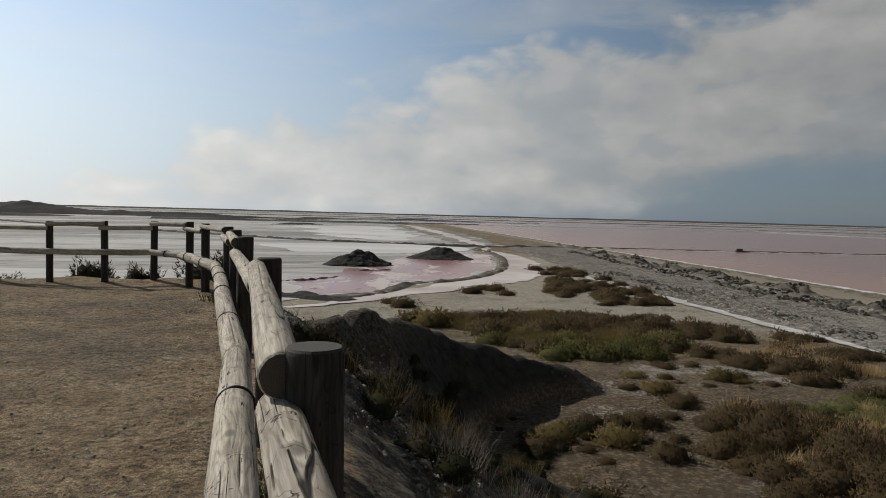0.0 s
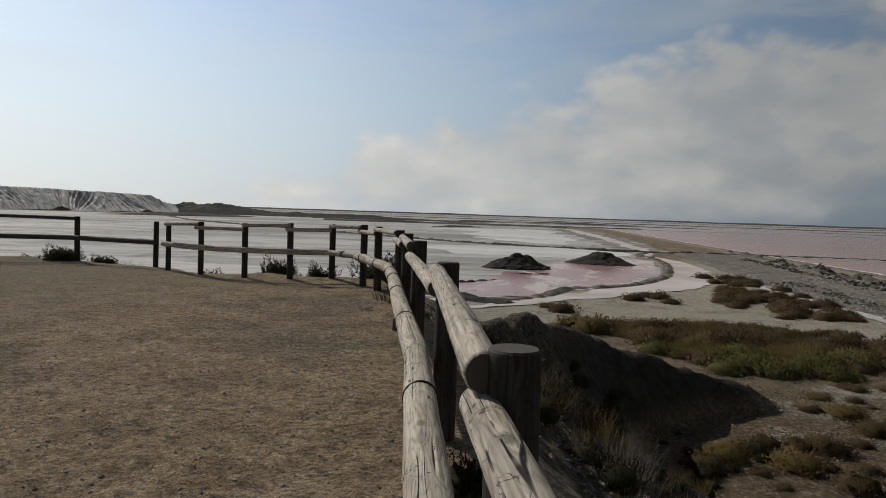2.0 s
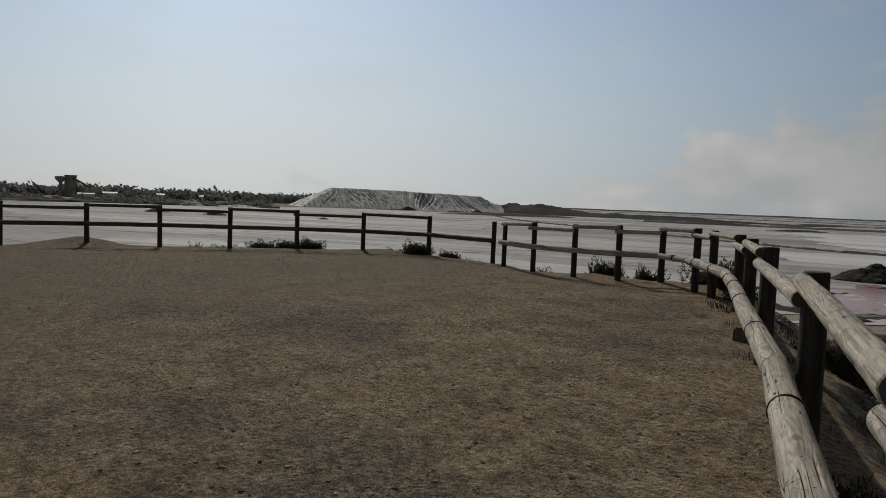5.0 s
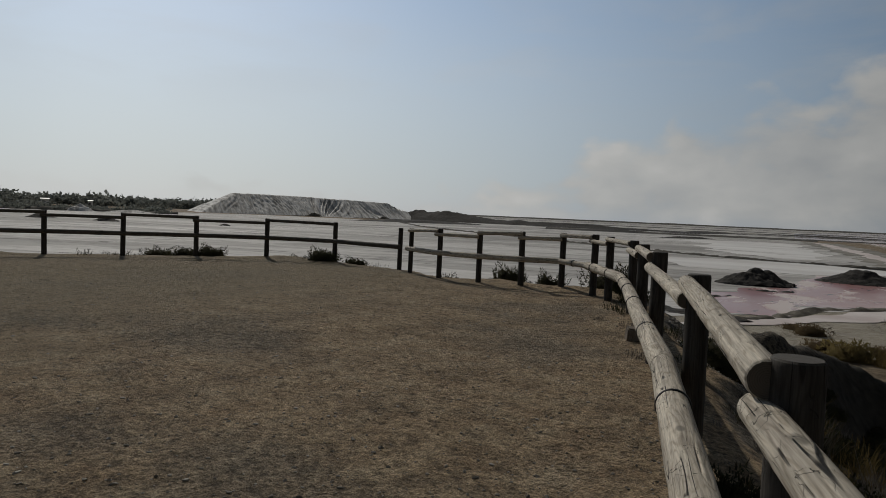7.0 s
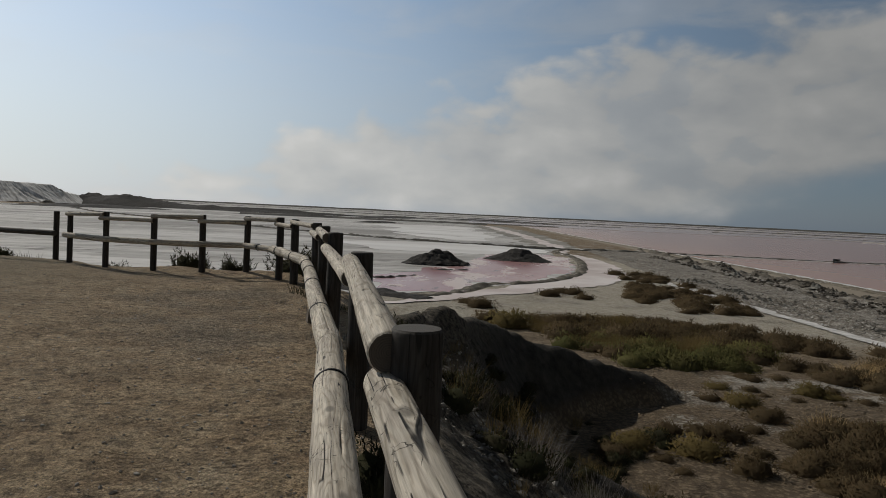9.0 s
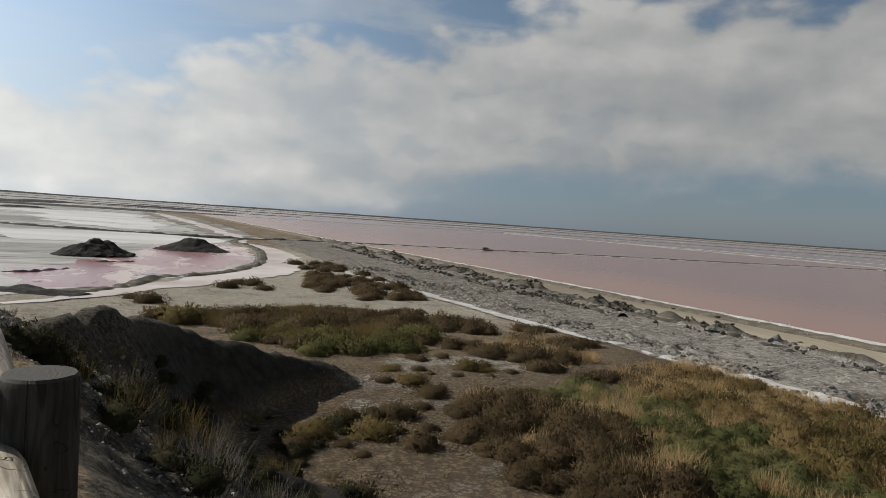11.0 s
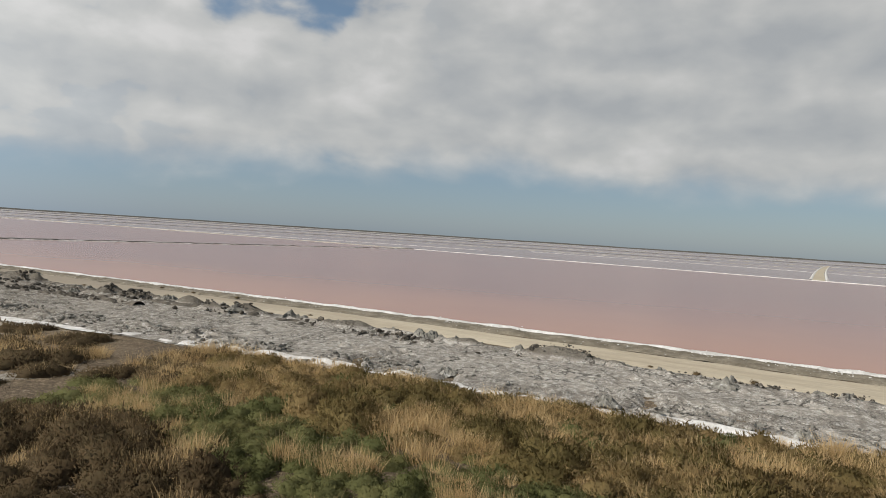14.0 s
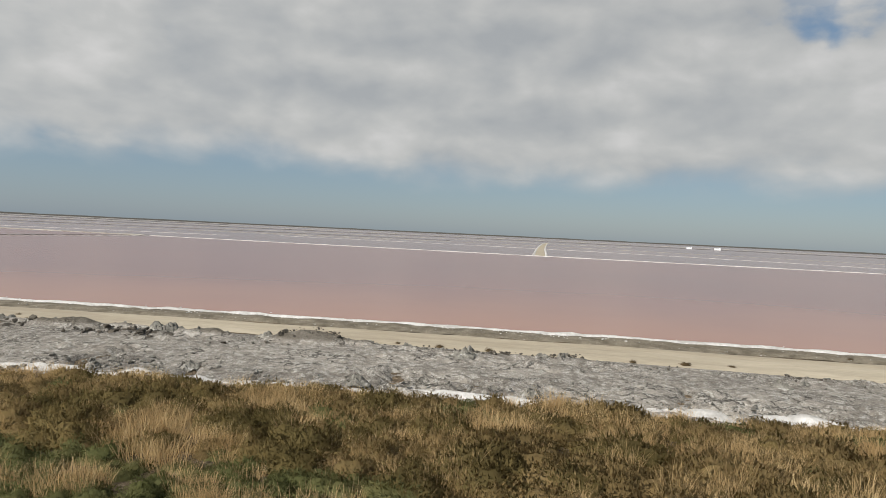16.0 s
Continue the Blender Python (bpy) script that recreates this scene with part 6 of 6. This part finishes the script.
grow("rim_weeds", scatter(RIM_LINE, 3.0, 35), TWIGS, M_TWIG, 36, 0.22, 0.5, "low dry weeds at the fence's foot", "weeds")
grow("rim_weeds", scatter(RIM_LINE, 4.5, 39, lambda x, y: fbm(x / 0.9, y / 0.9, 2, 121) > -0.05), TWIGS, M_LEAF_DARK, 40, 0.3, 0.75, "dark dry weeds under the fence", "weeds")
RIM_FAR = [(p[0] * 1.015, p[1] * 1.015 + 0.15) for p in POSTS[9:] + POSTS_FAR] + [(p[0] * 1.06, p[1] * 1.05 + 0.6) for p in (POSTS[9:] + POSTS_FAR)[::-1]]
grow("rim_weeds", scatter(RIM_FAR, 1.6, 37, lambda x, y: fbm(x / 1.5, y / 1.5, 2, 107) > 0.08), TWIGS, M_LEAF_DARK, 38, 0.4, 0.9, "low dry weeds along the far rim", "weeds")

# clods on the mud bank, pebbles on the lookout, tufts beside the track
def stones(name, x, y, z, lo, hi, mat, label, category, seed, squash=0.6):
    r = np.random.default_rng(seed)
    ico = bmesh.new()
    bmesh.ops.create_icosphere(ico, subdivisions=1, radius=1.0)
    bv = np.array([v.co[:] for v in ico.verts])
    bf = np.array([[v.index for v in f.verts] for f in ico.faces])
    ico.free()
    n = len(x)
    s = lo * (hi / lo) ** (r.uniform(0, 1, n) ** 2)
    jit = 1 + 0.34 * np.clip(r.normal(size=(n, len(bv), 1)), -1.6, 1.6)
    ang = r.uniform(0, 2 * math.pi, n)
    v = bv[None] * jit * s[:, None, None] * np.stack([r.uniform(0.7, 1.4, n), r.uniform(0.7, 1.3, n), np.full(n, squash)], 1)[:, None, :]
    vx = v[..., 0] * np.cos(ang)[:, None] - v[..., 1] * np.sin(ang)[:, None] + x[:, None]
    vy = v[..., 0] * np.sin(ang)[:, None] + v[..., 1] * np.cos(ang)[:, None] + y[:, None]
    vz = v[..., 2] + (z + s * squash * 0.4)[:, None]
    f = (bf[None] + (np.arange(n) * len(bv))[:, None, None]).reshape(-1, 3)
    return solid(name, mesh_of(name, np.column_stack([vx.ravel(), vy.ravel(), vz.ravel()]), f, mat, shade=False), label, category, kind="stuff")


r = np.random.default_rng(50)
piles_y = np.arange(-44, 108, 4.6) + r.uniform(-2, 2, 34)[:len(np.arange(-44, 108, 4.6))]
cy = np.concatenate([r.uniform(-45, 110, 6000), np.repeat(piles_y, 60) + r.normal(0, 0.7, 60 * len(piles_y)), r.uniform(-45, 60, 1100)])
cu = np.concatenate([r.uniform(0.03, 0.98, 6000), np.clip(np.repeat(0.80 + 0.13 * r.uniform(0, 1, len(piles_y)), 60) + r.normal(0, 0.022, 60 * len(piles_y)), 0.05, 0.97), 0.05 + 0.10 * r.uniform(0, 1, 1100) ** 1.5])
cx = along(MUD_X, cy) * (1 - cu) + along(NEAR_X, cy) * cu
keep = (fbm(cx / 2.4, cy / 3.4, 3, 111) > -0.05) | ((cu > 0.7) & (np.arange(len(cu)) > 6000))
cx, cy, cu = cx[keep], cy[keep], cu[keep]
stones("mud_clods", cx, cy, mud_height(cx, cy, cu), 0.012, 0.09, M_CLOD, "dark broken mud clods on the grey bank", "clods", 51)
cy = r.uniform(-45, 80, 2600)
cx = along(MUD_X, cy) + r.normal(0.9, 0.35, 2600)
stones("salt_lumps", cx, cy, np.full(2600, PLAIN + 0.03), 0.03, 0.12, M_CRUST, "white salt lumps along the mud bank's foot", "salt lumps", 52, 0.45)
cy = r.uniform(-60, 130, 1500)
cx = along(WHITE_X, cy) - 0.45 + r.normal(0, 0.5, 1500)
stones("verge_stones", cx - 0.5, cy, np.full(1500, PLAIN + 0.10), 0.03, 0.09, M_CRUST, "white salt-crusted stones on the verge", "stones", 53)
pr = 3.2 + 13 * r.uniform(0, 1, 5500) ** 1.3
pa = radians(-75) + r.uniform(0, radians(78), 5500)
px_, py_ = pr * np.sin(pa), pr * np.cos(pa)
keep = rim_distance(px_, py_) < 0.2
px_, py_ = px_[keep], py_[keep]
stones("pebbles", px_, py_, height_at(px_, py_), 0.004, 0.017, M_PEBBLE, "small pale pebbles strewn over the gravel", "pebbles", 54, 0.55)
qx, qy = scatter(FLANK, 115.0, 71, lambda x, y: (rim_distance(x, y) > 0.2) & (rim_distance(x, y) < 4.5) & (fbm(x / 1.1, y / 1.1, 3, 113) > -0.12))
stones("flank_stones", qx, qy, height_at(qx, qy), 0.010, 0.045, M_FLANKSTONE, "grey broken stones on the mound's flank", "stones", 72, 0.7)
ox, oy = scatter(MUD_OPEN + [(6.0, 11.5), (3.0, 14.0)], 42.0, 76, lambda x, y: (rim_distance(x, y) > 4.5) & (fbm(x / 1.8, y / 1.8, 3, 117) > -0.08))
stones("mud_crumbs", ox, oy, height_at(ox, oy), 0.012, 0.055, M_CRUMB, "brown crumbs of dried mud on the bare plain", "crumbs", 77, 0.6)
ty = r.uniform(-60, 60, 46)
tx = np.where(r.uniform(0, 1, 46) < 0.6, along(NEAR_X, ty) + r.normal(0, 0.35, 46), along(FAR_X, ty) + r.normal(0.6, 0.5, 46))
grow("track_tufts", (tx, ty), SCRUB_FAR, M_LEAF_RUST, 55, 0.18, 0.4, "small dark tufts beside the track", "tufts", 0.1)

# ---- far woods and works ----
TREES = [tuft_arrays(120, 5.2, 4.4, 0.74, 500 + k, 0.0, broad=0.75, ragged=0.18, facing=0.6) for k in range(6)]
r = np.random.default_rng(60)
wa = radians(-104) + r.uniform(0, radians(50), 380)
wd = 345 + 85 * r.uniform(0, 1, 380)
grow("near_thicket", (wd * np.sin(wa), wd * np.cos(wa)), TREES, M_TREE, 61, 0.45, 0.8, "thicket along the far shore of the flat, paled by painted haze", "thicket", tall=(0.6, 1.1))
wa = radians(-104) + r.uniform(0, radians(56), 820)
wd = 610 + 150 * r.uniform(0, 1, 820) + 60 * fbm(wa * 9, wa * 0, 2, 62)
grow("far_woods", (wd * np.sin(wa), wd * np.cos(wa)), TREES, M_TREE, 63, 1.2, 1.9, "green woods behind the salt works, paled by painted haze", "woods", tall=(0.85, 1.15))


def box_mesh(name, sx, sy, sz, mat, bevel=0.05, taper=1.0):
    """A bevelled box standing on its base."""
    bm = bmesh.new()
    bmesh.ops.create_cube(bm, size=1.0, matrix=Matrix.Translation((0, 0, sz / 2)) @ Matrix.Diagonal((sx, sy, sz, 1)))
    for v in bm.verts:
        if v.co.z > sz / 2:
            v.co.x, v.co.y = v.co.x * taper, v.co.y * taper
    bmesh.ops.bevel(bm, geom=bm.edges[:], offset=bevel, segments=1, affect="EDGES")
    me = bpy.data.meshes.new(name)
    bm.to_mesh(me)
    bm.free()
    me.materials.append(mat)
    return me


def lathe(name, profile, mat, sides=20):
    a = np.linspace(0, 2 * math.pi, sides, endpoint=False)
    v = [(r_ * math.cos(b), r_ * math.sin(b), z) for r_, z in profile for b in a]
    n = len(profile)
    f = [(i * sides + j, i * sides + (j + 1) % sides, (i + 1) * sides + (j + 1) % sides, (i + 1) * sides + j) for i in range(n - 1) for j in range(sides)]
    return mesh_of(name, v, f, mat)


# silo with a sloping conveyor above the woods
silo = thing("salt_silo", pose(-520, 209, PLAIN, 0, 0, 22), "tall grey concrete silo tower above the woods", "silo")
silo.scale = (1.5, 1.5, 1.39)
part("tower", box_mesh("tower", 3.8, 3.8, 10.9, M_CONCRETE, 0.1), silo)
part("cornice", box_mesh("cornice", 4.1, 4.1, 0.35, M_CONCRETE, 0.05), silo, pose(0, 0, 10.85), "thin roof slab")
part("conveyor", box_mesh("conveyor", 9.5, 1.0, 0.9, M_DARKMETAL, 0.05), silo, pose(5.9, 0, 7.3, 0, 24, 0), "dark sloping conveyor")
for s in (3.6, 7.4):
    part("strut", box_mesh("strut", 0.3, 0.3, 8.0 - 0.45 * (s - 1.9) - 0.6, M_DARKMETAL, 0.03), silo, pose(s, 0, 0), "steel strut")

water_tower = thing("water_tower", pose(-522, 203, PLAIN), "pale mushroom-shaped concrete water tower", "water tower")
water_tower.scale = (1.6, 1.6, 1.6)
part("shaft", lathe("shaft", [(0.9, 0), (0.75, 6.4)], M_CONCRETE, 14), water_tower)
part("tank", lathe("tank", [(0.75, 6.3), (2.2, 7.7), (2.35, 8.6), (2.0, 8.9), (0.02, 9.2)], M_CONCRETE, 20), water_tower)


def shed(at, turn, length, width, wall_h, label):
    root = thing("shed", pose(*at, 0, 0, turn), label, "shed", "far sheds")
    part("wall", box_mesh("wall", length, width, wall_h, M_WHITEWALL, 0.05), root)
    hw, hl, rise = width / 2 + 0.25, length / 2 + 0.3, width * 0.18
    v = [(-hl, -hw, 0), (hl, -hw, 0), (hl, hw, 0), (-hl, hw, 0), (-hl, 0, rise), (hl, 0, rise)]
    roof = mesh_of("roof", v, [(0, 1, 5, 4), (2, 3, 4, 5), (1, 2, 5), (3, 0, 4), (3, 2, 1, 0)], M_WHITEWALL, shade=False)
    part("roof", roof, root, pose(0, 0, wall_h + 0.01), "pale metal gable roof")
    part("door", box_mesh("door", 1.6, 0.08, wall_h * 0.7, M_DARKMETAL, 0.01), root, pose(-length * 0.2, -width / 2 - 0.03, 0), "dark sliding door")
    return root


shed((-509, 232, PLAIN), 65, 9.5, 6.0, 3.6, "long white shed before the dark woods")
shed((-494, 263, PLAIN), 62, 5.2, 4.0, 4.0, "small white shed before the dark woods")
shed((-516, 218, PLAIN), 67, 11.0, 5.0, 2.4, "low white shed before the dark woods")
shed((-480, 288, PLAIN), 60, 3.2, 3.0, 3.8, "tiny white shed before the dark woods")
# small sluice on the dike across the brine
sluice = thing("sluice_gate", pose(60, 137.4, PLAIN + 0.1, 0, 0, 1), "small dark timber sluice gate on the brine dike", "sluice gate")
for k in (-1.1, 1.1):
    part("post", box_mesh("post", 0.16, 0.16, 0.55, M_DARKMETAL, 0.03), sluice, pose(k * 0.5, 0, 0))
part("beam", box_mesh("beam", 1.35, 0.2, 0.12, M_DARKMETAL, 0.03), sluice, pose(0, 0, 0.5))
part("gate", box_mesh("gate", 0.9, 0.10, 0.48, M_DIKE, 0.02), sluice, pose(0, 0.02, 0.0), "earth-stained gate board")
part("apron", box_mesh("apron", 2.4, 1.2, 0.35, M_DIKE, 0.12), sluice, pose(0, -0.6, -0.1), "rough earth apron")
shed((889, -145, PLAIN), 85, 6.0, 4.0, 1.8, "white shed far out between the brine pans")
shed((883, -177, PLAIN), 85, 7.0, 4.0, 2.0, "long white shed far out between the brine pans")

# chains of dug earth along the bank, away up the track
def bank_line(share, y0, y1, n):
    return [(float(along(MUD_X, y) * (1 - share) + along(NEAR_X, y) * share) + 0.5 * float(vnoise(y / 4, share * 9, 122)), float(y)) for y in np.linspace(y0, y1, n)]


bank("dug_ridge", bank_line(0.80, 17, 112, 20), 1.7, 0.20, M_DUG, "ragged chain of dark dug earth on the mud bank", "earth ridge", 1.2, 40, cross=15)
bank("dug_ridge", bank_line(0.62, 40, 120, 14), 1.4, 0.20, M_DUG, "broken line of dark earth along the mud bank", "earth ridge", 1.4, 40, cross=13)


def rubble_line(name, share, width, y0, y1, n, lo, hi, mat, label, seed):
    q = np.random.default_rng(seed)
    y = q.uniform(y0, y1, n)
    u_ = np.clip(share + width * q.normal(size=n) + 0.03 * fbm(y / 4, y * 0 + share, 2, seed), 0.03, 0.96)
    x = along(MUD_X, y) * (1 - u_) + along(NEAR_X, y) * u_
    ok = fbm(x / 1.6, y / 2.6, 3, seed + 1) > -0.02
    x, y, u_ = x[ok], y[ok], u_[ok]
    pile = 0.16 * np.exp(-((u_ - share) / (width * 1.2)) ** 2)
    stones(name, x, y, mud_height(x, y, u_) + pile * q.uniform(0, 1, len(x)), lo, hi, mat, label, "rubble", seed + 2, 0.7)


rubble_line("dug_rubble", 0.80, 0.045, 14, 112, 3800, 0.04, 0.20, M_DUG, "dark dug earth clods piled in a chain", 130)
rubble_line("dug_rubble", 0.85, 0.035, -45, 16, 1500, 0.02, 0.12, M_DUG, "brown earth clods along the track's edge", 134)
rubble_line("dug_rubble", 0.62, 0.03, 40, 120, 1000, 0.05, 0.22, M_DUG, "dark earth clods in a broken line", 138)
rubble_line("mud_rubble", 0.15, 0.07, 17, 74, 3000, 0.02, 0.13, M_CLOD, "dark broken mud rubble beside the salt channel", 142)
rubble_line("mud_rubble", 0.12, 0.05, -45, 18, 2200, 0.015, 0.10, M_CLOD, "dark broken mud along the bank's foot", 146)

# loose lumps of dug mud along the top of the bank
r = np.random.default_rng(70)


def mud_lump(x, y, size, seed):
    n = 16
    u = np.linspace(-1, 1, n)
    gx_, gy_ = np.meshgrid(u, u, indexing="ij")
    rad = np.hypot(gx_, gy_)
    z = np.clip(1 - rad * (1 + 0.5 * fbm(gx_ * 2 + seed, gy_ * 2, 2, 91)), 0, 1) * (0.75 + 1.1 * fbm(gx_ * 3.5 + seed, gy_ * 3.5, 3, 93)) + 0.12 * fbm(gx_ * 8, gy_ * 8 + seed, 2, 95)
    v = np.column_stack([(gx_ * size).ravel(), (gy_ * size * 0.8).ravel(), (np.maximum(z, -0.1) * size * 0.62 - 0.02).ravel()])
    i, j = np.meshgrid(np.arange(n - 1), np.arange(n - 1), indexing="ij")
    f = np.column_stack([(i * n + j).ravel(), ((i + 1) * n + j).ravel(), ((i + 1) * n + j + 1).ravel(), (i * n + j + 1).ravel()])
    f = f[(rad.ravel()[f] < 1.0).all(axis=1)]
    uu = np.array([(x - float(along(MUD_X, y))) / (float(along(NEAR_X, y)) - float(along(MUD_X, y)))])
    z0 = float(mud_height(np.array([x]), np.array([y]), np.clip(uu, 0, 1))[0])
    solid("mud_lump", mesh_of("mud_lump", v, f, M_CLOD, shade=False), "dark dug mud lump on the grey bank", "mud lump", pose(x, y, z0 - 0.06, 0, 0, seed * 47 % 360), "mud lumps")


for k, (x, y, s) in enumerate(((32.9, 20.5, 1.15), (33.4, 14.4, 0.8), (32.1, 4.9, 1.0), (33.9, 0.3, 0.8), (31.5, -8.7, 0.9), (25.6, 15.1, 0.8), (25.0, 7.9, 0.8), (30.8, 34.0, 0.9), (28.9, 48.9, 0.9), (28.3, 68.7, 1.3), (25.3, 83.7, 1.5), (25.6, 1.4, 0.7), (23.1, 92.8, 1.6))):
    mud_lump(x, y, s * 0.8, k)
for k in range(46):
    y = r.uniform(-20, 100)
    mud_lump(float(along(NEAR_X, y)) - abs(r.normal(0.6, 1.4)) - 0.3, y, r.uniform(0.25, 0.8), 20 + k)
